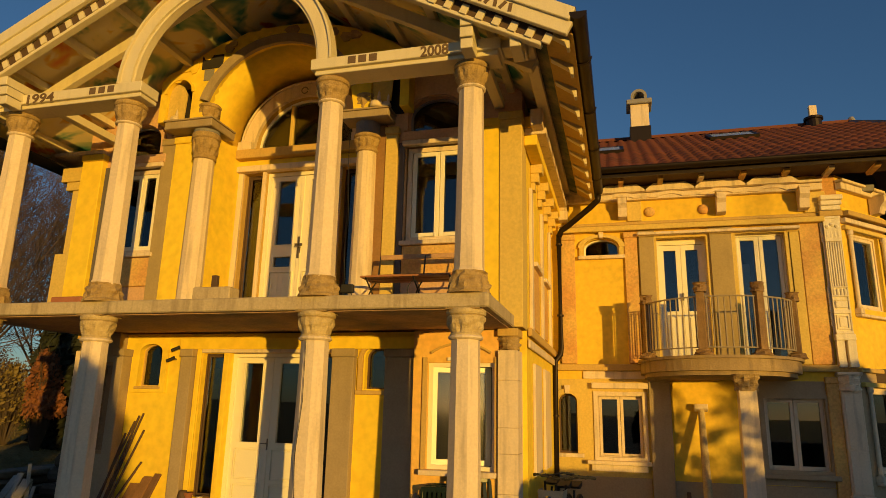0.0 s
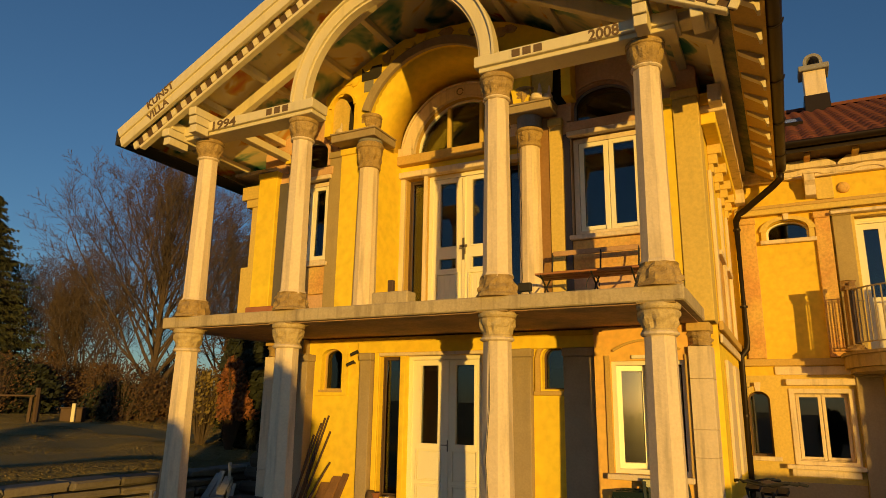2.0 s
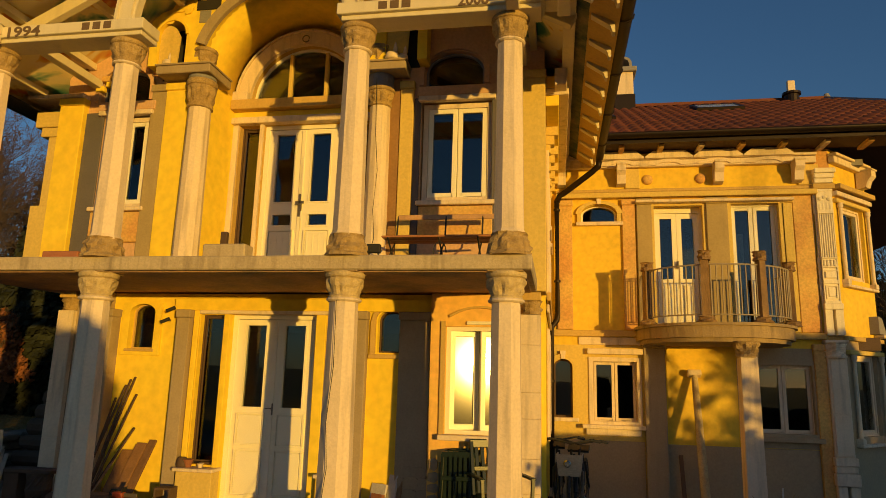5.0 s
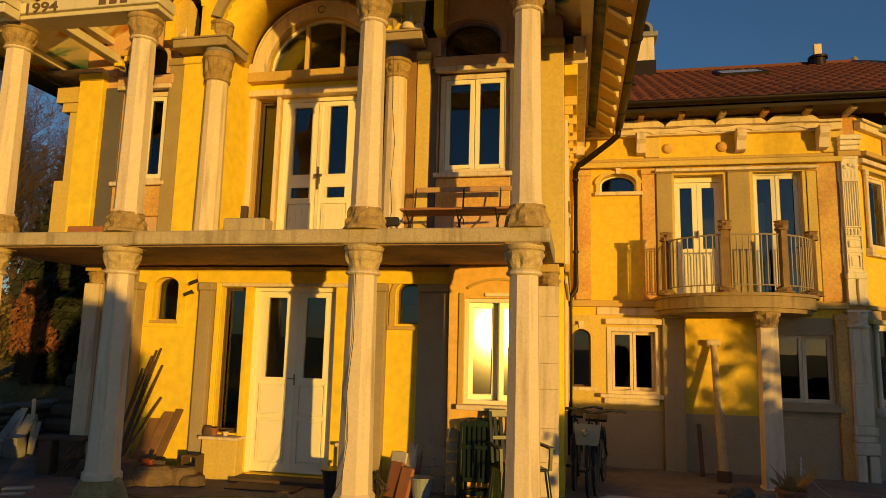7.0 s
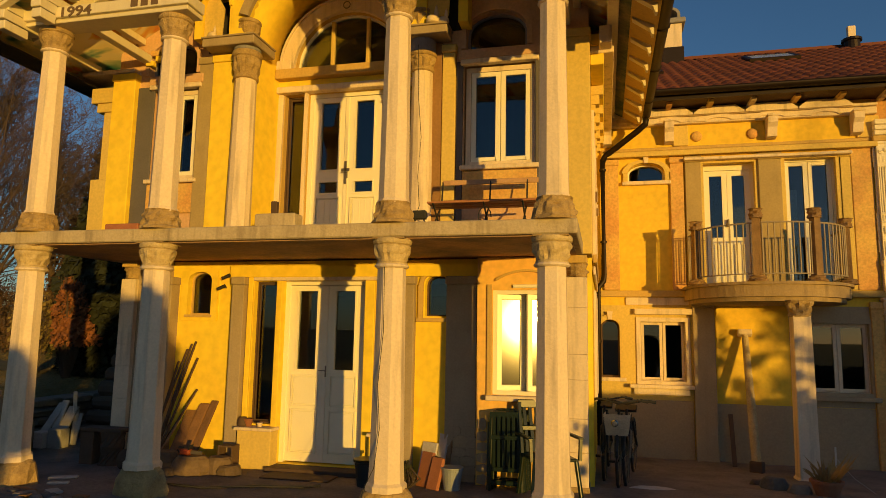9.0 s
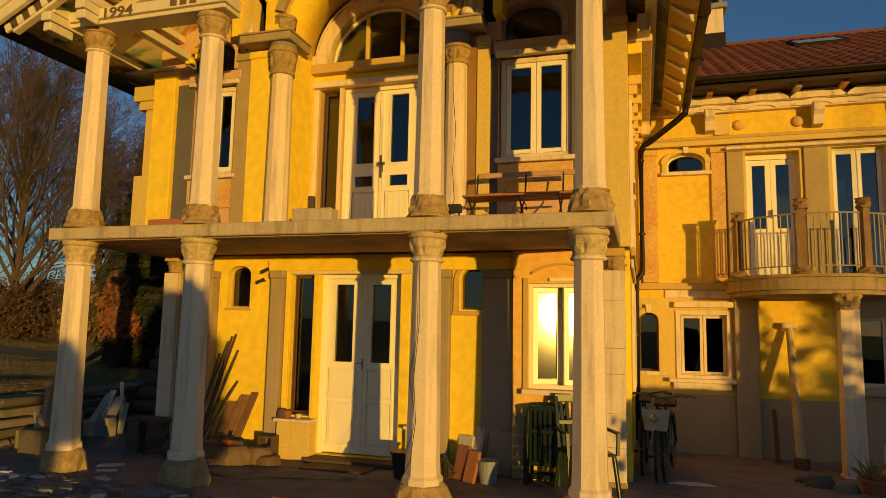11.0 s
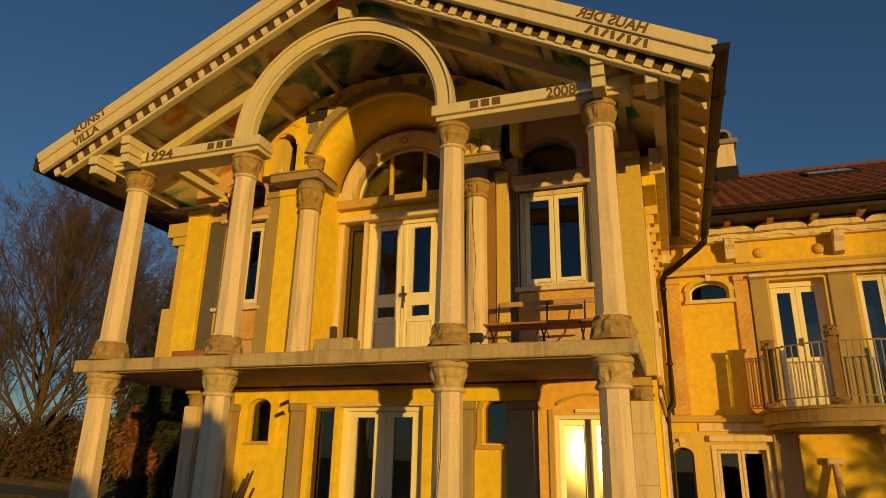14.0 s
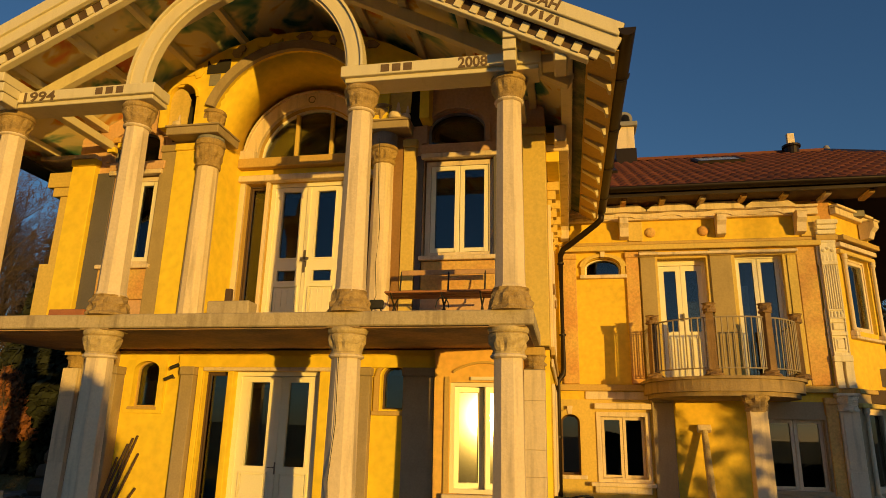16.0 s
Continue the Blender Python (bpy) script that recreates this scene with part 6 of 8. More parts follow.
def fan_tree(x, y, height, radius, seed, label, boughs=26, bare=0.10, stems=1):
    """A bare broad-crowned tree: upswept boughs that part low on the stem and end in fine twigs."""
    rnd = random.Random(seed)
    t = thing("bare_tree", x, y, ground_z(x, y) - 0.1, label, "tree", "bare garden trees")
    cv, cf = [], []

    def sweep(p, d, ln, r, lev, vs, fs):
        steps = (7, 4, 3, 2)[lev]
        side = rnd.random() * 6.28
        for k in range(steps):
            d = (d + Vector((rnd.gauss(0, 0.10), rnd.gauss(0, 0.10), 0.06 if lev < 2 else 0.02))).normalized()
            q = p + d * ln / steps
            limb(vs, fs, p, q, r, r * 0.80, (6, 4, 3, 3)[lev])
            p, r = q, r * 0.80
            if lev < 3 and (lev or k > 0):
                for _ in range((2, 3, 2)[lev]):
                    side += 2.4 + rnd.gauss(0, 0.4)
                    u = d.orthogonal().normalized()
                    v = d.cross(u)
                    o = (d + (u * math.cos(side) + v * math.sin(side)) * (0.55 + 0.45 * rnd.random()) + Vector((0, 0, 0.06))).normalized()
                    f = 1 - 0.5 * k / steps
                    sweep(p, o, ln * f * (0.30 + 0.16 * rnd.random()), max(0.0055, r * 0.5), lev + 1, cv, cf)

    tv, tf = [], []
    for s in range(stems):
        base = Vector((rnd.gauss(0, 0.25), rnd.gauss(0, 0.25), 0)) if stems > 1 else Vector((0, 0, 0))
        tip, top = base.copy(), height * (0.72 if stems == 1 else 0.5)
        for k in range(10):
            q = base * (1 + 0.6 * k / 10) + Vector((rnd.gauss(0, 0.05), rnd.gauss(0, 0.05), top * (k + 1) / 10))
            limb(tv, tf, tip, q, height * 0.016 * (1 - k / 12), height * 0.016 * (1 - (k + 1) / 12), 8)
            tip = q
        for k in range(boughs):
            f = bare + (0.95 - bare) * (k + 0.5) / boughs
            a = 2.4 * k + rnd.gauss(0, 0.3)
            out = (1.25 - 0.95 * f) * radius / height * 1.8
            d = Vector((math.cos(a) * out, math.sin(a) * out, 0.62 + 0.4 * f)).normalized()
            z0 = top * f
            ln = (height - z0) * (0.86 + 0.2 * rnd.random()) * (0.70 + 0.3 * f)
            sweep(base * (1 + 0.6 * f) + Vector((0, 0, z0)), d, ln, height * 0.0065 * (1.15 - 0.6 * f), 0, tv, tf)
    raw("trunk", tv, tf, BARK, t, "grey brown bark")
    raw("crown", cv, cf, TWIG, t, "crown of fine bare twigs")
    return t


fan_tree(-19.0, 10.4, 9.8, 3.2, 3, "tall bare tree with upswept boughs behind the lawn", 44)
fan_tree(-20.6, 15.4, 8.6, 2.2, 8, "tall bare deciduous tree behind the lawn", 20)
fan_tree(-24.3, 11.5, 6.0, 2.0, 12, "bare many-stemmed tree at the garden edge", 8, 0.15, 3)
fan_tree(-26.7, 11.7, 6.2, 2.1, 15, "bare many-stemmed tree at the garden edge", 8, 0.15, 3)
fan_tree(-29.0, 11.4, 6.0, 2.0, 17, "bare many-stemmed tree at the garden edge", 8, 0.15, 3)
fan_tree(-15.6, 12.6, 7.4, 1.7, 21, "slender bare tree beside the hedge", 16)


def conifer(x, y, height, radius, seed, label, material, droop=0.25):
    rnd = random.Random(seed)
    z = ground_z(x, y) - 0.1
    t = thing("conifer", x, y, z, label, "tree", "conifers")
    tv, tf = [], []
    limb(tv, tf, Vector((0, 0, 0)), Vector((0, 0, height)), height * 0.018, 0.01, 8)
    raw("trunk", tv, tf, BARK, t)
    vs, fs = [], []
    rows = int(height / 0.22)
    for i in range(rows):
        f = i / rows
        rr = radius * (1 - f) ** 0.85 * (0.8 + 0.4 * rnd.random()) + 0.08
        for _ in range(30):
            a = rnd.random() * 2 * math.pi
            zz = height * min(1.0, max(0.03, 0.05 + 0.94 * f + 0.10 * (rnd.random() - 0.5)))
            ln = rr * (0.65 + 0.5 * rnd.random())
            ca, sa = math.cos(a), math.sin(a)
            for k in range(max(4, int(ln * 9))):
                g = (k + rnd.random()) / max(4, int(ln * 9))
                px, py, pz = ca * ln * g, sa * ln * g, zz - droop * ln * g * (1 - 0.35 * g)
                for _s in range(5):
                    w = (rnd.random() - 0.5) * 0.9 * (1.15 - g) * min(1.0, ln)
                    qx, qy = px - sa * w + ca * 0.12, py + ca * w + sa * 0.12
                    qz = pz - 0.25 * abs(w) - 0.22 * rnd.random() + 0.06
                    h = 0.018 + 0.022 * rnd.random()
                    j = len(vs)
                    vs += [(px, py, pz - h), (px, py, pz + h), (qx, qy, qz)]
                    fs.append((j, j + 1, j + 2))
    raw("crown", vs, fs, material, t, "drooping needle branches")
    return t


conifer(-26.9, 8.5, 8.4, 2.7, 4, "dark green spruce at the garden edge", NEEDLE)
conifer(-29.6, 7.2, 9.4, 3.1, 5, "dark green spruce at the garden edge", NEEDLE)
conifer(-19.5, 16.8, 9.6, 2.6, 6, "dusky conifer beyond the house", DRY, 0.35)
conifer(-16.2, 15.2, 7.6, 1.9, 9, "dusky conifer beyond the house", DRY, 0.35)


def shrub(name, x, y, rx, ry, h, seed, material, label, count=2600, leaf=0.07, base=0.0, stems=True):
    rnd = random.Random(seed)
    z = ground_z(x, y) - 0.05
    t = thing(name, x, y, z, label, "shrub", "garden shrubs")
    vs, fs = [], []
    for _ in range(count):
        a, k = rnd.random() * 2 * math.pi, rnd.random() ** 0.45
        zz = base + (h - base) * rnd.random() ** 0.8
        prof_ = math.sqrt(max(0.05, 1 - ((zz - 0.45 * h) / (0.62 * h)) ** 2))
        lump = 1 + 0.35 * noise.noise((math.cos(a) * 2 + seed, math.sin(a) * 2, zz * 1.7))
        p = Vector((rx * k * prof_ * lump * math.cos(a), ry * k * prof_ * lump * math.sin(a), zz * (1 + 0.12 * noise.noise((a, seed, 1)))))
        d = Vector((rnd.gauss(0, 1), rnd.gauss(0, 1), rnd.gauss(0, 1))).normalized()
        u = d.orthogonal().normalized() * leaf * (0.6 + 0.8 * rnd.random())
        w = d.cross(u) * 0.6
        j = len(vs)
        vs += [tuple(p - u), tuple(p + w), tuple(p + u), tuple(p - w)]
        fs.append((j, j + 1, j + 2, j + 3))
    raw("foliage", vs, fs, material, t)
    if stems:
        sv, sf = [], []
        for _ in range(110):
            a = rnd.random() * 2 * math.pi
            q = Vector((rx * 0.8 * rnd.random() * math.cos(a), ry * 0.8 * rnd.random() * math.sin(a), h * (0.6 + 0.5 * rnd.random())))
            b0 = Vector((q.x * 0.25, q.y * 0.25, 0))
            m0 = (b0 + q) / 2 + Vector((rnd.gauss(0, 0.08), rnd.gauss(0, 0.08), 0))
            limb(sv, sf, b0, m0, 0.014, 0.010, 3), limb(sv, sf, m0, q, 0.010, 0.004, 3)
        raw("twiggy_growth", sv, sf, TWIG, t)
    return t


shrub("beech_hedge", -10.05, 5.2, 0.36, 0.30, 2.0, 1, RUST, "beech shrub with rusty winter leaves", 1500, 0.05, base=0.9)
shrub("laurel_bush", -11.0, 5.25, 0.48, 0.35, 1.7, 7, OLIVEL, "thin garden bush with yellow olive leaves", 700, 0.05, base=0.5)
shrub("beech_hedge", -9.7, 5.0, 0.50, 0.35, 1.25, 2, RUST, "low beech shrub with rusty winter leaves", 900, 0.05, base=0.75, stems=False)
shrub("yew_hedge", -10.4, 7.4, 1.5, 0.8, 4.2, 3, YEW, "dense dark evergreen hedge behind the house", 9000, 0.11, stems=False)
shrub("yew_hedge", -8.6, 8.4, 1.6, 0.9, 4.2, 4, YEW, "dense dark evergreen hedge behind the house", 6000, 0.11, stems=False)
shrub("yew_hedge", -11.6, 8.0, 1.2, 0.8, 4.6, 5, YEW, "dense dark evergreen hedge behind the house", 7000, 0.11, stems=False)
shrub("yew_hedge", -10.2, 5.9, 0.9, 0.5, 2.9, 6, YEW, "dense dark evergreen hedge behind the house", 4200, 0.10, stems=False)
rnd = random.Random(77)
for k in range(30):
    f = (k % 15) / 14
    x, y = -13.0 - 13.0 * f + rnd.gauss(0, 1.0), 10.5 - 2.2 * f + rnd.gauss(0, 0.7) + (2.2 if k > 14 else 0.0)
    shrub("dry_shrub", x, y, 0.9 + 1.1 * rnd.random(), 0.9, 0.9 + 1.2 * rnd.random() + (0.9 if k > 14 else 0.0), 30 + k, DRY, "brown leafless shrub along the lawn", 1500, 0.04)

shrub("yew_hedge", -22.6, 8.3, 1.5, 0.7, 1.7, 81, YEW, "low dark evergreen bush beside the lawn", 2600, 0.10, stems=False)
shrub("yew_hedge", -19.4, 9.2, 1.1, 0.6, 1.25, 82, YEW, "low dark evergreen bush beside the lawn", 1800, 0.09, stems=False)
# tufts of the winter lawn
gv, gf = [], []
rnd = random.Random(19)
for _ in range(170000):
    x, y = -8.3 - 14.0 * rnd.random() ** 1.25, -4.0 + 14.0 * rnd.random()
    z = ground_z(x, y) + 0.12 * noise.noise((x * 0.5, y * 0.5, 2)) - 0.004
    a, w, h = rnd.random() * math.pi, 0.007 + 0.010 * rnd.random(), 0.008 + 0.016 * rnd.random()
    j = len(gv)
    gv += [(x - w * math.cos(a), y - w * math.sin(a), z), (x + w * math.cos(a), y + w * math.sin(a), z), (x + rnd.gauss(0, 0.03), y + rnd.gauss(0, 0.03), z + h)]
    gf.append((j, j + 1, j + 2))
raw("grass", gv, gf, mat("dry_grass_blades", (0.20, 0.155, 0.06), 0.9, var=0.6, scale=0.8, tint=(0.075, 0.066, 0.028), bump=0.0), None, "short frosty olive brown winter grass", "grass", "stuff")
# stacked field stones that hold the lawn
wall = thing("dry_stone_wall", -7.75, 0, 0, "low dry wall of stacked grey field stones beside the lawn", "garden wall", kind="structure")
rnd = random.Random(9)
for course in range(5):
    y = -3.6 + 0.2 * rnd.random()
    while y < 6.0:
        ln = 0.45 + 0.60 * rnd.random()
        h = 0.115 + 0.025 * rnd.random()
        bm = box(BM(), -0.20 - 0.05 * rnd.random(), 0.18 + 0.08 * rnd.random(), -ln / 2, ln / 2, 0, h - 0.02, 0.025)
        for v in bm.verts:
            v.co += Vector((rnd.gauss(0, 0.012), rnd.gauss(0, 0.012), rnd.gauss(0, 0.008)))
        o = part("stone", bm, SLATE, wall)
        o.location = (-0.07 * course + rnd.gauss(0, 0.03), y + ln / 2, course * 0.128 - 0.02)
        y += ln + 0.02
# unseen hedge, trees and bushes added beyond the terrace, towards the low sun, for shade
h = thing("shade_hedge", 9.0, -3.0, 0, "unseen evergreen hedge added to shade the foot of the wing", "hedge")
vs, fs = [], []
rnd = random.Random(31)
for _ in range(9000):
    p = Vector((-5.1 + 11.0 * rnd.random(), rnd.gauss(0, 0.25), 1.02 * rnd.random() ** 0.7))
    d = Vector((rnd.gauss(0, 1), rnd.gauss(0, 1), rnd.gauss(0, 1))).normalized()
    u = d.orthogonal().normalized() * 0.07
    w = d.cross(u)
    j = len(vs)
    vs += [tuple(p - u), tuple(p + w), tuple(p + u), tuple(p - w)]
    fs.append((j, j + 1, j + 2, j + 3))
raw("foliage", vs, fs, YEW, h)
part("inner_growth", box(BM(), -5.1, 5.9, -0.22, 0.22, -0.05, 0.98), DRY, h)
# Unseen growth set in the sun's path to dapple and shade the wing.
bare_tree(11.84, -5.99, 3.0, 44, "unseen small bare tree added to dapple the wing with shade", 0.6, 1, 4, 4)
bare_tree(12.81, -6.66, 2.9, 47, "unseen small bare tree added to dapple the wing with shade", 0.6, 3, 4, 4)
shrub("laurel_bush", 11.68, -5.9, 0.70, 0.5, 2.75, 75, YEW, "unseen thin evergreen bush added to dapple the wing with shade", 80, 0.15, base=0.9, stems=False)
shrub("laurel_bush", 12.89, -6.05, 0.95, 0.9, 2.75, 71, YEW, "unseen dense evergreen bush added to shade the wing", 3400, 0.09, stems=False)
shrub("laurel_bush", 14.99, -6.18, 1.1, 0.9, 2.6, 72, YEW, "unseen dense evergreen bush added to shade the wing", 3000, 0.09, stems=False)
# Unseen bushes shaped to throw shade on the two western columns.
shrub("laurel_bush", 3.35, -10.32, 0.76, 0.6, 2.42, 73, YEW, "unseen dense evergreen bush added to shade the western columns", 5200, 0.10, stems=False)
shrub("laurel_bush", 2.13, -10.66, 0.42, 0.45, 1.75, 74, YEW, "unseen dense evergreen bush added to shade the western columns", 2200, 0.10, base=0.75, stems=True)
# Unseen, added to break up the sun on the column under the balcony.
shrub("laurel_bush", 10.45, -6.0, 0.38, 0.4, 2.45, 76, YEW, "unseen thin evergreen bush added to dapple the wing with shade", 110, 0.12, base=0.8, stems=False)
# Unseen tree whose twigs weaken the sun over the whole wing.
bare_tree(27.34, -26.46, 9.0, 63, "unseen tall bare tree added to dim the sun on the wing", 0.8, 1, 3, 3)
# Unseen conifer added for a stripe of shade across the lawn.
conifer(-3.19, -11.7, 3.3, 1.0, 15, "unseen small conifer added to lay shade on the lawn", NEEDLE, 0.3)
conifer(12.0, 21.0, 7.0, 2.6, 13, "dark conifer beyond the wing", YEW, 0.3)
conifer(15.0, 22.5, 7.5, 2.8, 14, "dark conifer beyond the wing", YEW, 0.3)
bare_tree(11.6, 18.0, 8.0, 52, "bare tree beyond the wing", 0.45, 2, 4, 4)
# ---------------------------------------------------------------- things on the terrace
GREENP = mat("dark_green_garden_plastic", (0.008, 0.018, 0.010), 0.35, var=0.2, scale=8, bump=0.05)
RUBBER = mat("black_rubber", (0.02, 0.02, 0.02), 0.7, var=0.2, scale=10, bump=0.1)
CHROME = mat("worn_chrome", (0.5, 0.5, 0.48), 0.25, metal=1.0, var=0.3, scale=15, bump=0.05)
WICKER = mat("pale_wicker", (0.50, 0.42, 0.28), 0.8, var=0.4, scale=18, bump=0.4)
TERRA = mat("terracotta", (0.34, 0.13, 0.06), 0.85, var=0.35, scale=10, bump=0.2, by_object=0.2)
ORANGE = mat("orange_plastic", (0.42, 0.07, 0.02), 0.45, var=0.2, scale=10, bump=0.05)
WHITEB = mat("dirty_white_board", (0.52, 0.49, 0.44), 0.8, var=0.4, scale=8, bump=0.2, by_object=0.2)
GREYW = mat("grimy_white_board", (0.42, 0.405, 0.375), 0.85, var=0.5, scale=7, bump=0.2, by_object=0.3)
OLDPLANK = mat("weathered_brown_plank", (0.20, 0.105, 0.045), 0.85, var=0.5, scale=8, grain=60, bump=0.4, by_object=0.3)
ROCKB = mat("dark_brown_rock", (0.17, 0.115, 0.065), 0.95, var=0.6, scale=7, tint=(0.07, 0.05, 0.035), grain=30, bump=0.8, by_object=0.25)
STRAW = mat("dry_straw_leaves", (0.42, 0.27, 0.09), 0.9, var=0.5, scale=9, bump=0.0)
BLUEB = mat("grey_blue_bucket", (0.25, 0.28, 0.30), 0.5, var=0.3, scale=9, bump=0.1)


def garden_chair(x, y, rz, label, z=0.0):
    c = thing("garden_chair", x, y, z, label, "chair", "green garden chairs")
    c.rotation_euler = (0, 0, rz)
    part("seat", box(BM(), -0.24, 0.24, -0.22, 0.22, 0.40, 0.43, 0.012), GREENP, c)
    for k in range(4):
        sx, sy = (-1, 1)[k % 2], (-1, 1)[k // 2]
        part("leg", slanted(BM(), (sx * 0.22, sy * 0.20, 0.41), (sx * 0.26, sy * 0.25, 0.0), 0.045, 0.035, bevel=0.006), GREENP, c)
    for sx in (-1, 1):
        part("back_post", slanted(BM(), (sx * 0.23, 0.20, 0.42), (sx * 0.22, 0.36, 0.95), 0.04, 0.035, bevel=0.006), GREENP, c)
        part("armrest", box(BM(), sx * 0.27 - 0.03, sx * 0.27 + 0.03, -0.22, 0.26, 0.62, 0.645, 0.008), GREENP, c)
        part("arm_post", slanted(BM(), (sx * 0.26, -0.20, 0.41), (sx * 0.27, -0.20, 0.63), 0.035, 0.03), GREENP, c)
    part("top_rail", slanted(BM(), (-0.24, 0.36, 0.93), (0.24, 0.36, 0.93), 0.03, 0.09, bevel=0.008), GREENP, c)
    part("middle_rail", slanted(BM(), (-0.23, 0.28, 0.68), (0.23, 0.28, 0.68), 0.025, 0.05, bevel=0.006), GREENP, c)
    for k in range(6):
        xx = -0.165 + 0.066 * k
        part("back_slat", slanted(BM(), (xx, 0.21, 0.44), (xx, 0.355, 0.90), 0.035, 0.012), GREENP, c)
    return c


def folded_chair(x, y, label, z1=0.84):
    """A slatted folding chair shut flat and stood upright."""
    c = thing("folded_chair", x, y, 0, label, "chair", "folded garden chairs")
    for sx in (-1, 1):
        part("side_rail", slanted(BM(), (sx * 0.18, 0, 0.0), (sx * 0.17, 0.05, z1 - 0.03), 0.035, 0.03, bevel=0.006), GREENP, c)
        part("rear_leg", slanted(BM(), (sx * 0.205, 0.03, 0.0), (sx * 0.205, 0.07, z1 - 0.12), 0.025, 0.025, bevel=0.005), GREENP, c)
    part("top_rail", prism(BM(), [(-0.19, z1 - 0.06), (0.19, z1 - 0.06), (0.18, z1 - 0.01), (0.10, z1), (-0.10, z1), (-0.18, z1 - 0.01)], 0.03, 0.06), GREENP, c)
    for z in (z1 - 0.30, 0.20, 0.06):
        part("cross_rail", box(BM(), -0.18, 0.18, 0.01, 0.04, z, z + 0.05, 0.006), GREENP, c)
    for k in range(6):
        xx = -0.135 + 0.054 * k
        part("slat", box(BM(), xx - 0.016, xx + 0.016, 0.02, 0.035, 0.24, z1 - 0.29), GREENP, c)
        part("back_slat", box(BM(), xx - 0.016, xx + 0.016, 0.025, 0.04, z1 - 0.26, z1 - 0.05), GREENP, c)
    return c


for k in range(3):
    folded_chair(-0.60 + 0.02 * k, 1.26 + 0.075 * k, "dark green slatted folding chair leaning shut by the wall", 0.84 + 0.01 * k)
garden_chair(-0.12, 1.10, radians(24), "dark green plastic garden chair with its back to the wall")


def bicycle(x, y, rz, label, basket):
    b = thing("bicycle", x, y, ground_z(x, y + 0.4), label, "bicycle", "parked bicycles")
    b.rotation_euler = (0, 0, rz)
    for yy in (0.0, 1.05):
        bm = BM()
        pts = [(0, yy + 0.325 * math.cos(2 * math.pi * k / 28), 0.345 + 0.325 * math.sin(2 * math.pi * k / 28)) for k in range(29)]
        w = part("wheel", tube(bm, pts, 0.012, 6), IRON, b)
        pts = [(0, yy + 0.342 * math.cos(2 * math.pi * k / 28), 0.345 + 0.342 * math.sin(2 * math.pi * k / 28)) for k in range(29)]
        part("tyre", tube(BM(), pts, 0.019, 6), RUBBER, w)
        bm = BM()
        for k in range(16):
            a = 2 * math.pi * k / 16
            tube(bm, [(0.02 if k % 2 else -0.02, yy, 0.345), (0, yy + 0.32 * math.cos(a), 0.345 + 0.32 * math.sin(a))], 0.0016, 3)
        part("spoke_web", bm, IRON, w)
        pts = [(0, yy + 0.375 * math.cos(a), 0.345 + 0.375 * math.sin(a)) for a in [radians(15 + 12 * k) for k in range(13)]]
        part("mudguard", tube(BM(), pts, 0.022, 6), RUBBER, b)
    for n_, a, c_ in (("down_tube", (0, 0.16, 0.74), (0, 0.55, 0.30)), ("top_tube", (0, 0.15, 0.82), (0, 0.62, 0.55)), ("seat_tube", (0, 0.55, 0.28), (0, 0.70, 0.82)),
                      ("chain_stay", (0.03, 0.55, 0.30), (0.05, 1.05, 0.345)), ("seat_stay", (0.03, 0.68, 0.72), (0.05, 1.05, 0.345)), ("head_tube", (0, 0.19, 0.68), (0, 0.13, 0.94))):
        part(n_, tube(BM(), [a, c_], 0.016, 8), RUBBER, b)
    for s in (-1, 1):
        part("fork_blade", tube(BM(), [(0, 0.18, 0.70), (0.05 * s, 0.17, 0.66), (0.05 * s, 0.0, 0.345)], 0.011, 6), IRON, b)
    part("handlebar", tube(BM(), [(-0.34, 0.30, 1.02), (-0.24, 0.16, 1.05), (0, 0.12, 1.0), (0.24, 0.16, 1.05), (0.34, 0.30, 1.02)], 0.012, 8), RUBBER, b)
    for s in (-1, 1):
        part("grip", tube(BM(), [(0.27 * s, 0.205, 1.042), (0.35 * s, 0.315, 1.018)], 0.019, 8), RUBBER, b)
    part("saddle", prism_x(BM(), [(0.58, 0.88), (0.86, 0.93), (0.86, 0.87), (0.70, 0.84)], -0.08, 0.08), RUBBER, b)
    part("pedal", box(BM(), -0.16, -0.08, 0.50, 0.58, 0.20, 0.225), RUBBER, b)
    part("crank", lathe(BM(), [(0.09, 0.0), (0.09, 0.01)], 16), CHROME, b).matrix_basis = Matrix.Translation((0.03, 0.55, 0.29)) @ Matrix.Rotation(radians(90), 4, "Y")
    if basket:
        k_ = part("basket", prism(BM(), [(-0.125, 0.66), (0.125, 0.66), (0.155, 0.90), (-0.155, 0.90)], -0.235, -0.225), WICKER, b, "pale wicker basket")
        for k in range(9):
            w = 0.13 + 0.0033 * k
            part("wicker_band", box(BM(), -w, w, -0.243, -0.236, 0.67 + 0.024 * k, 0.688 + 0.024 * k), WICKER, k_)
        for s in (-1, 1):
            part("basket_side", prism(BM(), [(s * 0.120, 0.66), (s * 0.127, 0.66), (s * 0.157, 0.90), (s * 0.150, 0.90)][::s], -0.225, 0.05), WICKER, k_)
        part("basket_floor", box(BM(), -0.125, 0.125, -0.235, 0.05, 0.65, 0.66), WICKER, k_)
        part("lamp", lathe(BM(), [(0.035, 0.0), (0.045, 0.04), (0.03, 0.06)], 12), CHROME, b).matrix_basis = Matrix.Translation((-0.02, -0.24, 0.80)) @ Matrix.Rotation(radians(90), 4, "X")
    return b


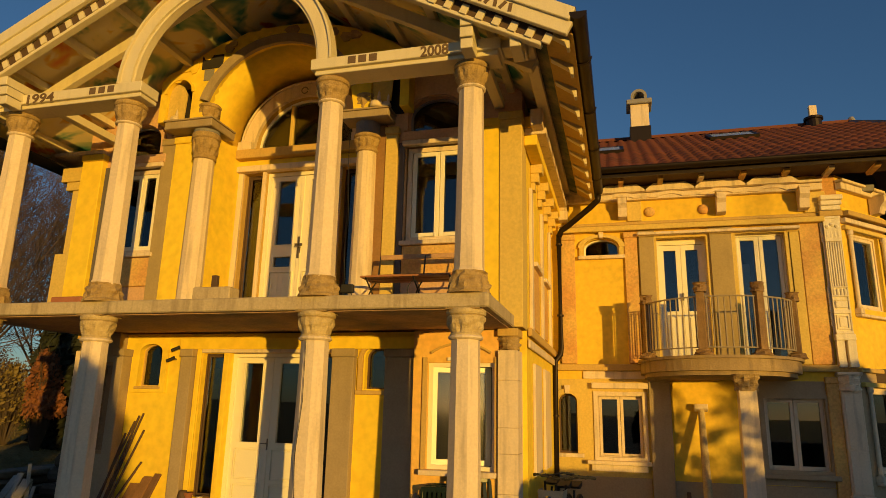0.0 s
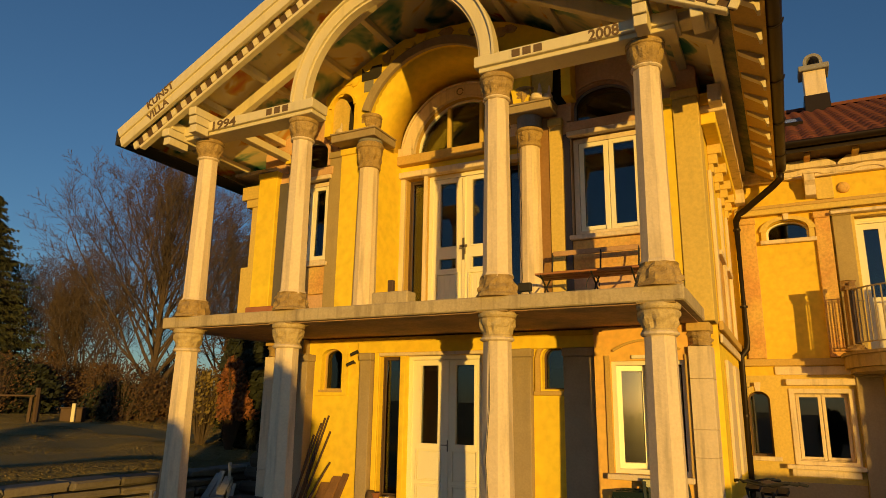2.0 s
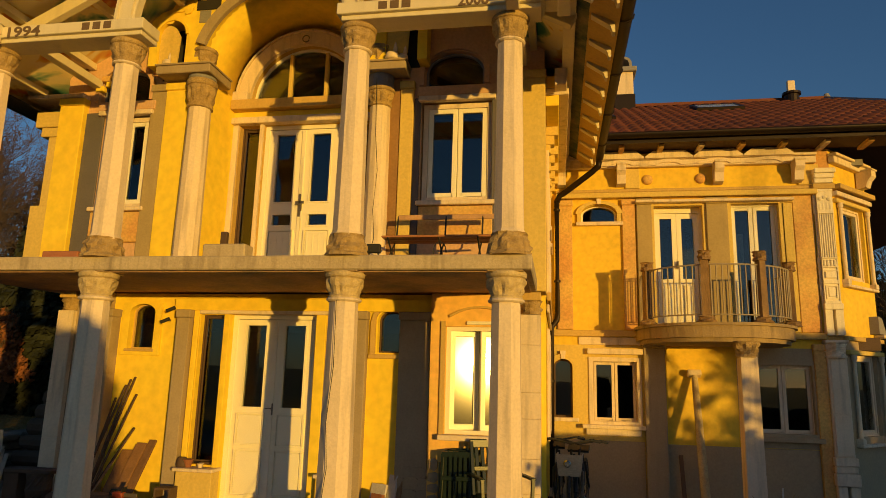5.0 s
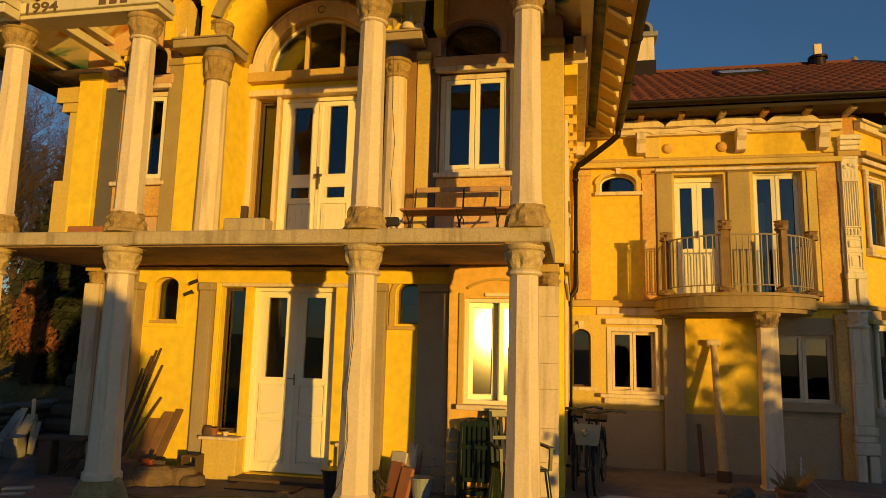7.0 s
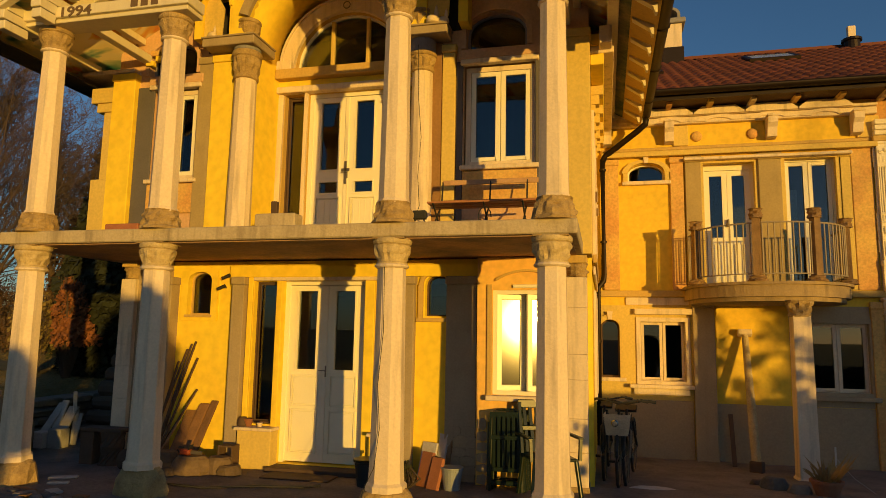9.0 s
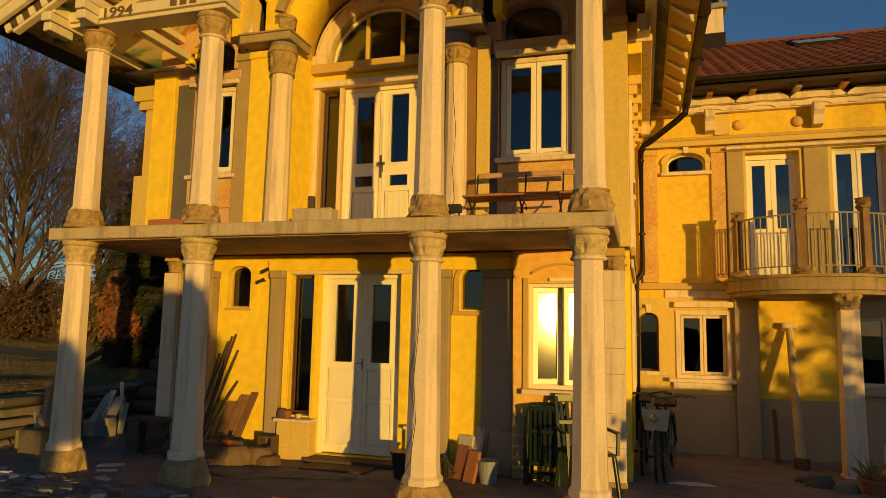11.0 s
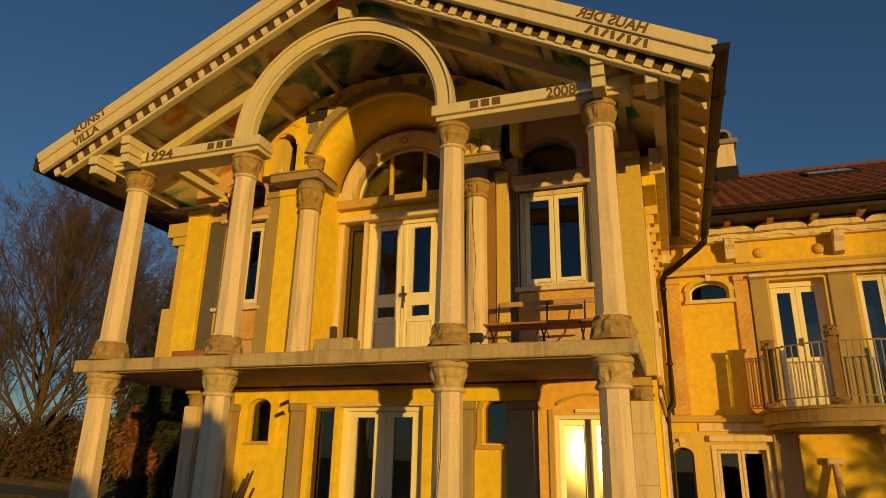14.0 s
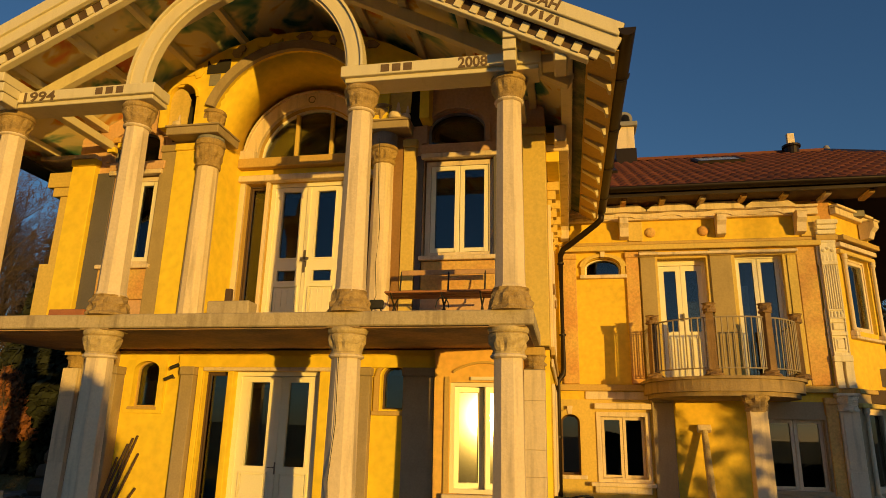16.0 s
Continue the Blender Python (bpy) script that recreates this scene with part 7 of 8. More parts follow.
for bike in (bicycle(0.60, 2.02, radians(-5), "dark bicycle with a pale basket leaning by the wall", True),
             bicycle(0.69, 2.22, radians(-7), "second dark bicycle parked beside the first", False),
             bicycle(0.44, 2.35, radians(-3), "third dark bicycle behind the pier", False)):
    bike.scale = (0.93, 0.93, 0.93)


def stick(name, a, b, w, h, material, label, category, group, roll=0.0):
    a, b = Vector(a), Vector(b)
    o = part(name, slanted(BM(), Vector((0, 0, 0)), b - a, w, h, roll, 0.004), material, label=label, category=category, group=group)
    o.location = a
    return o


rnd = random.Random(12)
for bx, tx, tz in ((-4.98, -4.96, 1.27), (-4.95, -4.84, 1.43), (-4.90, -4.72, 1.53), (-4.86, -4.68, 1.32), (-4.88, -4.78, 1.50), (-4.80, -4.74, 0.80), (-4.84, -4.66, 0.92)):
    stick("wooden_pole", (bx + 0.04 * rnd.random(), 1.08 + 0.12 * rnd.random(), 0.22), (tx, 1.60, tz), 0.026, 0.022, DARKWOOD if rnd.random() < 0.75 else PLANK, "long wooden pole leaning on the wall", "pole", "leaning poles")
for bx, tx, tz, w in ((-4.58, -4.54, 0.74, 0.14), (-4.45, -4.40, 0.78, 0.10), (-4.70, -4.72, 0.65, 0.16), (-4.62, -4.60, 0.72, 0.05)):
    stick("wide_plank", (bx, 1.22, 0.10), (tx, 1.62, tz), w, 0.03, OLDPLANK, "short wide plank leaning on the wall", "plank", "leaning planks")
for k, (x, y, rx, ry, h) in enumerate(((-4.62, 0.98, 0.20, 0.16, 0.26), (-4.30, 1.02, 0.26, 0.18, 0.22), (-4.02, 1.15, 0.18, 0.15, 0.20), (-3.85, 1.10, 0.16, 0.12, 0.12), (-4.50, 0.82, 0.12, 0.1, 0.10))):
    o = part("rock", rock(BM(), rx, ry, 0, h, 80 + k, n=9), ROCKB, label="rough brown rock beside the entrance", category="rock", group="rocks beside the entrance")
    o.location = (x, y, -0.01)
o = part("log", tube(BM(), [(-0.32, 0, 0.12), (0.32, 0.04, 0.12)], 0.12, 12), BARK, label="short thick log lying on the terrace", category="log")
o.location = (-4.88, 0.98, 0)
cs = thing("chainsaw", -4.36, 1.0, 0.215, "small orange and black chainsaw lying on the rocks", "chainsaw")
cs.scale = (0.6, 0.6, 0.6)
part("motor_body", box(BM(), -0.11, 0.10, -0.07, 0.07, 0.0, 0.11, 0.02), ORANGE, cs)
part("grip", tube(BM(), [(-0.13, 0, 0.03), (-0.20, 0, 0.08), (-0.16, 0, 0.14), (-0.05, 0, 0.14)], 0.016, 8), RUBBER, cs)
part("guide_bar", box(BM(), 0.10, 0.36, -0.006, 0.006, 0.02, 0.09, 0.003), IRON, cs)
part("front_guard", slanted(BM(), (0.08, 0, 0.10), (0.12, 0, 0.20), 0.12, 0.012), RUBBER, cs)
o = part("box_crate", border(BM(), -0.10, 0.10, 0.0, 0.30, 0.02, 0.0, 0.16), DARKWOOD, label="dark wooden box standing on end by the ledge", category="box")
o.location = (-4.0, 1.25, 0.0)
for k, (x, y, w, d, h) in enumerate(((-3.90, 1.20, 0.22, 0.16, 0.09), (-3.96, 1.12, 0.16, 0.12, 0.05))):
    o = part("stone_slab", box(BM(), -w / 2, w / 2, -d / 2, d / 2, 0, h, 0.012), SLATE, label="grey stone slab by the ledge", category="stone slab", group="stone slabs")
    o.location = (x, y, 0)


def pot(x, y, z, r, h, material, label):
    p = thing("flower_pot", x, y, z, label, "flower pot", "pots")
    part("pot_body", lathe(BM(), [(r * 0.7, 0), (r, h * 0.82), (r * 1.1, h * 0.84), (r * 1.1, h), (r * 0.92, h), (r * 0.88, h * 0.86)], 18), material, p, smooth=False)
    part("soil", lathe(BM(), [(r * 0.88, h * 0.84), (r * 0.5, h * 0.88)], 12), GROUND, p)
    return p


pot(-3.88, 1.55, 0.50, 0.055, 0.09, TERRA, "small brown pot on the window ledge")
pot(-3.72, 1.55, 0.50, 0.035, 0.05, CREAM, "tiny cream pot on the window ledge")
o = part("round_stone", rock(BM(), 0.07, 0.06, 0, 0.11, 5), DARKWOOD, label="round dark gourd on the window ledge", category="gourd", smooth=True)
o.location = (-3.95, 1.54, 0.5)
o = part("round_stone", rock(BM(), 0.055, 0.055, 0, 0.10, 6), DARKWOOD, label="round brown gourd on the ledge by the door", category="gourd", smooth=True)
o.location = (-2.16, 1.54, 0.5)
ip = thing("strap_leaf_plant", -3.62, 2.05, 0.5, "dry strap-leaved plant behind the narrow window", "plant")
vs, fs = [], []
rp = random.Random(8)
for _ in range(26):
    a, ln, z0 = rp.random() * 6.28, 0.25 + 0.3 * rp.random(), 0.2 + 0.7 * rp.random()
    p0 = Vector((0, 0, z0))
    p1 = p0 + Vector((0.25 * ln * math.cos(a), 0.25 * ln * math.sin(a), ln * 0.6))
    p2 = p1 + Vector((0.3 * ln * math.cos(a), 0.3 * ln * math.sin(a), -0.15 * ln))
    w = Vector((-math.sin(a), math.cos(a), 0)) * 0.016
    j = len(vs)
    vs += [tuple(p0 - w * 0.5), tuple(p0 + w * 0.5), tuple(p1 + w), tuple(p1 - w), tuple(p2)]
    fs += [(j, j + 1, j + 2, j + 3), (j + 3, j + 2, j + 4)]
raw("foliage", vs, fs, STRAW, ip)
part("stem", tube(BM(), [(0, 0, 0.05), (0.01, 0, 0.5), (0, 0, 0.95)], 0.014, 6), BARK, ip)
part("pot_body", lathe(BM(), [(0.07, -0.5), (0.09, -0.2), (0.10, 0.08), (0.085, 0.08)], 14), TERRA, ip)
o = part("door_mat", box(BM(), -0.42, 0.42, -0.16, 0.16, 0, 0.02, 0.006), DARKWOOD, label="dark doormat before the entrance", category="doormat")
o.location = (-3.0, 1.20, 0.0)
o = part("hose", tube(BM(), [(-1.6, 0.35, 0.015), (-1.2, 0.42, 0.015), (-0.7, 0.38, 0.015), (-0.2, 0.62, 0.015), (0.35, 0.72, 0.02), (0.45, 0.80, 0.03)], 0.012, 6), RUBBER, label="black hose lying across the terrace", category="hose", smooth=True)
o.location = (-3.0, 0, 0)
b = thing("bucket", -2.12, 1.05, 0, "black bucket standing beside the entrance column", "bucket")
part("bucket_body", lathe(BM(), [(0.10, 0), (0.135, 0.26), (0.145, 0.27), (0.145, 0.29), (0.12, 0.28)], 18), RUBBER, b)
part("bucket_rim", lathe(BM(), [(0.146, 0.265), (0.152, 0.27), (0.152, 0.29), (0.146, 0.295)], 18), GREENP, b)
b = thing("bucket", -1.18, 1.18, 0, "grey bucket with a white stain", "bucket")
part("bucket_body", lathe(BM(), [(0.09, 0), (0.12, 0.22), (0.128, 0.225), (0.128, 0.24), (0.11, 0.235)], 18), BLUEB, b)
part("handle", tube(BM(), [(-0.12, 0, 0.23), (-0.06, -0.10, 0.20), (0.06, -0.10, 0.20), (0.12, 0, 0.23)], 0.004, 5), IRON, b)
for k, (x, y, w, h, t_, m_) in enumerate(((-1.52, 1.20, 0.16, 0.36, 0.05, TERRA), (-1.38, 1.10, 0.15, 0.32, 0.05, TERRA), (-1.44, 1.28, 0.14, 0.30, 0.05, DARKWOOD), (-1.58, 1.50, 0.22, 0.42, 0.03, WHITEB), (-1.42, 1.52, 0.12, 0.52, 0.03, WHITEB), (-1.34, 1.5, 0.07, 0.48, 0.03, PLANK))):
    stick("leaning_board", (x, y, 0.0), (x + 0.05, y + 0.10, h), w, t_, m_, "short board or brick leaning by the wall", "board", "boards by the wall")
shrub("potted_evergreen", -1.72, 1.10, 0.12, 0.10, 0.32, 61, NEEDLE, "small bushy evergreen by the column", 400, 0.025)
o = part("tin_scraps", rock(BM(), 0.10, 0.06, 0, 0.05, 9, n=7), GREYW, label="small heap of pale scraps by the plinth", category="scraps")
o.location = (-1.98, -0.12, 0.0)
o = part("cable", tube(BM(), [(-0.02, -0.165, 2.30), (-0.01, -0.17, 1.7), (-0.05, -0.175, 1.2), (-0.02, -0.18, 0.8), (-0.06, -0.19, 0.45), (-0.14, -0.24, 0.26), (-0.16, -0.30, 0.03)], 0.0035, 5), RUBBER, label="thin black cable hanging down the column", category="cable", smooth=True)
o.location = (-1.545, 0, 0)
# slab lying in the yard, leaning column, rocks and a dry pot plant
o = part("flat_stone", rock(BM(), 0.26, 0.10, 0, 0.03, 15), WHITEB, label="flat pale stone slab on the yard", category="stone slab")
o.location = (0.98, 2.0, -0.03)
lc = thing("leaning_column", 2.50, 4.15, -0.16, "slim weathered column leaning against the yellow wall", "column")
part("shaft", tube(BM(), [(0.0, 0.0, 0.0), (0.019, 0.30, 0.80), (0.045, 0.72, 1.92)], 0.055, 12, [0.066, 0.060, 0.046]), CAPST, lc)
part("capital", slanted(BM(), (0.045, 0.715, 1.90), (0.047, 0.745, 1.98), 0.20, 0.13, bevel=0.01), CREAM, lc)
part("footing", slanted(BM(), (-0.005, -0.01, -0.01), (0.0, 0.0, 0.16), 0.17, 0.15, bevel=0.01), DARKWOOD, lc, "brown wooden block")
o = stick("short_post", (2.28, 4.55, -0.16), (2.30, 4.88, 0.55), 0.06, 0.05, DARKWOOD, "short brown post leaning on the wall", "post", "")
for k, (x, y, r, h) in enumerate(((2.38, 2.62, 0.15, 0.16), (2.58, 2.35, 0.12, 0.13), (2.25, 2.95, 0.08, 0.07))):
    o = part("yard_rock", rock(BM(), r, r * 0.8, 0, h, 100 + k), SLATE, label="grey rock on the yard", category="rock", group="yard rocks")
    o.location = (x, y, ground_z(x, y) - 0.02)
pp = pot(2.84, 2.30, ground_z(2.84, 2.30) - 0.01, 0.16, 0.18, TERRA, "wide terracotta pot with dry yellow leaves")
vs, fs = [], []
rnd = random.Random(3)
for _ in range(60):
    a, ln = rnd.random() * 6.28, 0.12 + 0.26 * rnd.random()
    p0 = Vector((0.13 * rnd.random() * math.cos(a), 0.13 * rnd.random() * math.sin(a), 0.17))
    p1 = p0 + Vector((ln * 0.6 * math.cos(a), ln * 0.6 * math.sin(a), ln * (0.4 + 0.6 * rnd.random())))
    s = Vector((-math.sin(a), math.cos(a), 0)) * 0.010
    j = len(vs)
    vs += [tuple(p0 - s), tuple(p0 + s), tuple((p0 + p1) / 2 + s + Vector((0, 0, 0.03))), tuple(p1)]
    fs.append((j, j + 1, j + 2, j + 3))
raw("dry_leaves", vs, fs, STRAW, pp, "dry straw-coloured leaves")
st = thing("support_stick", 2.98, 2.45, ground_z(2.98, 2.45), "pale stick with a string beside the pot", "stick")
part("stick_bar", tube(BM(), [(0, 0, -0.02), (0.01, 0, 0.52)], 0.010, 6), WHITEB, st)
part("string", tube(BM(), [(0.01, 0, 0.40), (0.20, 0.05, 0.18), (0.42, 0.1, 0.02)], 0.003, 4), WHITEB, st)

# west end of the terrace: chopping block, boards, bundles, log pile
t = thing("chopping_block", -5.55, 1.20, 0, "dark tree stump carrying a low board in the shade", "stump")
part("stump", tube(BM(), [(0, 0, -0.02), (0.01, 0, 0.22), (0, 0.01, 0.40)], 0.15, 14, [0.16, 0.145, 0.15]), BARK, t)
part("top_board", box(BM(), -0.40, 0.22, -0.12, 0.12, 0.40, 0.445, 0.01), BARK, t)
part("board_leg", box(BM(), -0.39, -0.20, -0.10, 0.10, -0.01, 0.40, 0.008), DARKWOOD, t)
rnd = random.Random(50)
for x, y, tx, h, w in ((-7.22, 2.05, -7.25, 0.52, 0.16), (-7.36, 2.10, -7.40, 0.60, 0.10), (-7.10, 2.30, -7.26, 0.74, 0.05), (-7.06, 2.20, -7.20, 0.48, 0.06), (-7.00, 2.18, -7.12, 0.42, 0.05), (-7.50, 2.0, -7.46, 0.56, 0.14)):
    stick("white_board", (x, y, 0.0), (tx, 2.42, h), w, 0.025, GREYW, "dirty grey white board leaning in the shade", "board", "white boards")
for k in range(7):
    x = -7.24 + 0.028 * k
    stick("white_board", (x, 0.95 + 0.03 * (k % 3), 0.0), (-7.47 + 0.06 * k, 1.10 + 0.03 * (k % 2), 0.42 + 0.04 * k - 0.05 * (k % 2)), 0.035 + 0.02 * (k % 2), 0.022, (WHITEB, GREYW, PLANK)[k % 3], "pale slat leaning at the end of the terrace", "board", "white boards")
for x, y, h in ((-7.06, 1.95, 0.27), (-7.30, 1.90, 0.22), (-5.82, 1.45, 0.34)):
    o = part("white_box", box(BM(), -0.11, 0.11, -0.09, 0.09, 0, h, 0.01), GREYW, label="small dirty white box in the shade", category="box", group="white boxes")
    o.location = (x, y, 0)
for k in range(9):
    x = -7.05 + 0.05 * k
    stick("bundle_stick", (x, 0.75 + 0.1 * rnd.random(), 0.0), (x - 0.16 + 0.04 * rnd.random(), 1.02, 0.62 + 0.25 * rnd.random()), 0.03, 0.03, PLANK, "thin wooden stick in a leaning bundle", "stick", "stick bundle")
for k, (x, y, w, d, h) in enumerate(((-6.9, 0.62, 0.34, 0.2, 0.30), (-7.2, 0.9, 0.4, 0.25, 0.24), (-7.25, 1.45, 0.3, 0.3, 0.40), (-6.1, -0.45, 0.42, 0.14, 0.03), (-5.45, 0.35, 0.3, 0.10, 0.03), (-5.3, 0.12, 0.22, 0.08, 0.025))):
    o = part("stone_slab", box(BM(), -w / 2, w / 2, -d / 2, d / 2, 0, h, 0.012), SLATE if k < 3 else WHITEB, label="loose stone slab on the terrace", category="stone slab", group="loose slabs")
    o.location, o.rotation_euler = (x, y, 0), (0, 0, rnd.gauss(0, 0.3))
rnd = random.Random(51)
for r_ in range(6):
    for k in range(11 - r_):
        y = 2.7 + 0.25 * k + 0.12 * r_
        o = part("firewood_log", tube(BM(), [(-0.30, 0, 0), (0.30, 0.0, 0)], 0.11, 9, [0.10 + 0.03 * rnd.random(), 0.12]), BARK, label="split log in a dark firewood pile", category="log", group="firewood pile")
        o.location = (-7.05 + 0.05 * rnd.random(), y, 0.11 + 0.21 * r_)
gt = thing("garden_table", -19.6, 5.85, ground_z(-19.6, 5.85), "rough wooden garden table on the lawn", "table")
part("tabletop", box(BM(), -0.9, 0.9, -0.4, 0.4, 0.70, 0.75, 0.01), DARKWOOD, gt)
for sx in (-0.8, 0.8):
    for sy in (-0.3, 0.3):
        part("leg", box(BM(), sx - 0.04, sx + 0.04, sy - 0.04, sy + 0.04, -0.05, 0.70), DARKWOOD, gt)
gt.rotation_euler.z = math.radians(38)
o = part("wooden_post", box(BM(), -0.05, 0.05, -0.05, 0.05, -0.2, 1.0, 0.008), DARKWOOD, label="weathered wooden post beside the garden table", category="post")
o.location = (-18.75, 6.25, ground_z(-18.75, 6.25))
gb = thing("garden_box", -19.6, 8.05, ground_z(-19.6, 8.05), "small brown wooden box with a pale post on the lawn", "box")
part("body", box(BM(), -0.34, 0.30, -0.2, 0.2, -0.05, 0.36, 0.015), DARKWOOD, gb)
part("lid", box(BM(), -0.37, 0.33, -0.23, 0.23, 0.36, 0.40, 0.01), DARKWOOD, gb)
part("pale_post", box(BM(), 0.02, 0.13, -0.34, -0.23, -0.05, 0.52, 0.01), WHITEW, gb)
gb.rotation_euler.z = math.radians(38)

rub = thing("bare_masonry", -1.17, 1.584, 0, "patch of bare grey rubble masonry at the foot of the wall", "masonry", kind="structure")
rnd = random.Random(66)
z = 0.0
while z < 0.62:
    h = 0.07 + 0.07 * rnd.random()
    x = -0.17 + 0.05 * rnd.random()
    while x < 0.22 - 0.03 * rnd.random():
        w = 0.08 + 0.12 * rnd.random()
        cx, cz = x + w / 2, z + h / 2
        ring = [(cx + w * 0.49 * (0.9 + 0.2 * rnd.random()) * a_, cz + h * 0.47 * (0.88 + 0.2 * rnd.random()) * b_) for a_, b_ in ((-1, -0.7), (-0.6, -1), (0.6, -1), (1, -0.6), (1, 0.6), (0.5, 1), (-0.7, 1), (-1, 0.6))]
        part("rubble_stone", prism(BM(), ring, -0.012 - 0.012 * rnd.random(), -0.001), GREYR if rnd.random() < 0.75 else BEIGE, rub)
        x += w
    z += h
rub2 = thing("bare_masonry", -0.93, 1.499, 0, "patch of bare grey rubble masonry at the foot of the wall", "masonry", kind="structure")
z = 0.0
while z < 0.72:
    h = 0.08 + 0.07 * rnd.random()
    w = 0.13 + 0.08 * rnd.random()
    ring = [(w * 0.5 * (0.85 + 0.3 * rnd.random()) * a_, z + h / 2 + h * 0.47 * (0.88 + 0.2 * rnd.random()) * b_) for a_, b_ in ((-0.4, -0.7), (-0.4, 0.6), (0.5, 1), (1, 0.6), (1, -0.6), (0.6, -1))][::-1]
    part("rubble_stone", prism(BM(), ring, -0.010 - 0.012 * rnd.random(), -0.001), BEIGE, rub2)
    z += h
# ---------------------------------------------------------------- things on the balcony
SLAT = mat("varnished_slat", (0.40, 0.17, 0.065), 0.6, var=0.4, scale=9, grain=50, bump=0.2)
PALESLAT = mat("pale_worn_slat", (0.50, 0.30, 0.15), 0.7, var=0.4, scale=9, grain=50, bump=0.2)
be_ = thing("balcony_bench", -0.88, 0.92, 2.735, "folding garden bench with dark wooden slats and thin iron legs", "bench")
for k in range(3):
    part("seat_slat", box(BM(), -0.53, 0.66, -0.18 + 0.13 * k, -0.07 + 0.13 * k, 0.355, 0.377, 0.006), SLAT, be_)
part("back_slat", box(BM(), -0.46, 0.66, 0.275, 0.295, 0.655, 0.715, 0.006), PALESLAT, be_)
part("back_slat", box(BM(), -0.46, 0.66, 0.250, 0.265, 0.44, 0.475, 0.006), SLAT, be_)
for x in (-0.46, 0.10, 0.52):
    part("iron_leg", tube(BM(), [(x, -0.22, 0.0), (x, 0.02, 0.25), (x, 0.22, 0.40), (x, 0.285, 0.70)], 0.010, 6), RUBBER, be_)
    part("iron_leg", tube(BM(), [(x, 0.26, 0.0), (x, 0.05, 0.22), (x, -0.18, 0.355)], 0.010, 6), RUBBER, be_)
part("scroll", tube(BM(), [(0.12 + 0.07 * math.cos(k * 0.5), -0.2, 0.18 + 0.12 * math.sin(k * 0.5)) for k in range(12)], 0.006, 5), RUBBER, be_)
f = thing("floodlight", -1.36, 0.30, 2.735, "small black floodlight on a stand by the column", "floodlight")
part("lamp_head", box(BM(), -0.07, 0.07, -0.03, 0.03, 0.10, 0.19, 0.008), RUBBER, f)
part("lamp_stand", tube(BM(), [(-0.09, 0, 0.01), (-0.03, 0, 0.12), (0.03, 0, 0.12), (0.09, 0, 0.01)], 0.008, 6), RUBBER, f)
part("foot_bar", box(BM(), -0.10, 0.10, -0.06, 0.06, 0.0, 0.015), WHITEB, f)
o = part("concrete_block", box(BM(), -0.235, 0.235, -0.10, 0.10, 0, 0.19, 0.012), CONCRETE, label="weathered concrete block on the balcony edge", category="block")
o.location = (-2.94, 0.30, 2.735)
o = part("wooden_offcut", box(BM(), -0.035, 0.035, -0.03, 0.03, 0, 0.38, 0.006), DARKWOOD, label="dark upright offcut beside the balcony door", category="offcut")
o.location = (-3.10, 0.50, 2.735)
o = part("red_tray", box(BM(), -0.21, 0.21, -0.09, 0.09, 0, 0.08, 0.010), TERRA, label="flat red tray on the balcony floor", category="tray")
o.location = (-4.65, 0.06, 2.735)
cb = part("cable", tube(BM(), [(0.0, 0, 1.9), (0.02, -0.02, 1.3), (0.06, -0.04, 0.9), (0.03, -0.03, 0.5), (0.05, -0.02, 0.2), (-0.02, 0.0, 0.01)], 0.0035, 5), RUBBER, label="thin cable hanging beside the column", category="cable", smooth=True)
cb.location = (-1.36, 0.12, 2.735)
for dx, dz in ((0.04, 0.10), (-0.02, -0.04)):
    sp = thing("wall_spotlight", -4.34 + dx, 1.65, 2.28 + dz, "small dark metal spotlight on the yellow wall", "spotlight", "wall spotlights")
    part("bracket", box(BM(), -0.012, 0.012, -0.06, 0.0, -0.012, 0.012), IRON, sp)
    part("spot_head", tube(BM(), [(0.03, -0.07, 0.02), (-0.07, -0.10, -0.03)], 0.022, 10), RUBBER, sp)

# ---------------------------------------------------------------- cobbles before the terrace and the roof tiles
COBBLE = mat("dark_worn_cobble", (0.17, 0.15, 0.135), 0.75, var=0.4, scale=9, grain=40, bump=0.4, by_object=0.45)
pav = thing("cobbled_strip", 0, 0, 0, "strip of dark uneven cobbles before the terrace", "paving", kind="structure")
rnd = random.Random(4)
meshes = []
for k in range(8):
    bm = rock(BM(), 0.095, 0.062, -0.04, 0.022, 200 + k, n=8)
    o = part("cobble", bm, COBBLE, pav)
    o.location = (-6.5 + 0.21 * k, -0.30, 0.0)
    meshes.append(o.data)
for r_ in range(7):
    for k in range(41):
        o = new("cobble", rnd.choice(meshes))
        o.parent = pav
        o.location = (-7.1 + 0.205 * k + 0.10 * (r_ % 2) + rnd.gauss(0, 0.012), -0.42 - 0.135 * r_ + rnd.gauss(0, 0.01), rnd.gauss(0, 0.008))
        o.rotation_euler = (0, 0, rnd.gauss(0, 0.12))

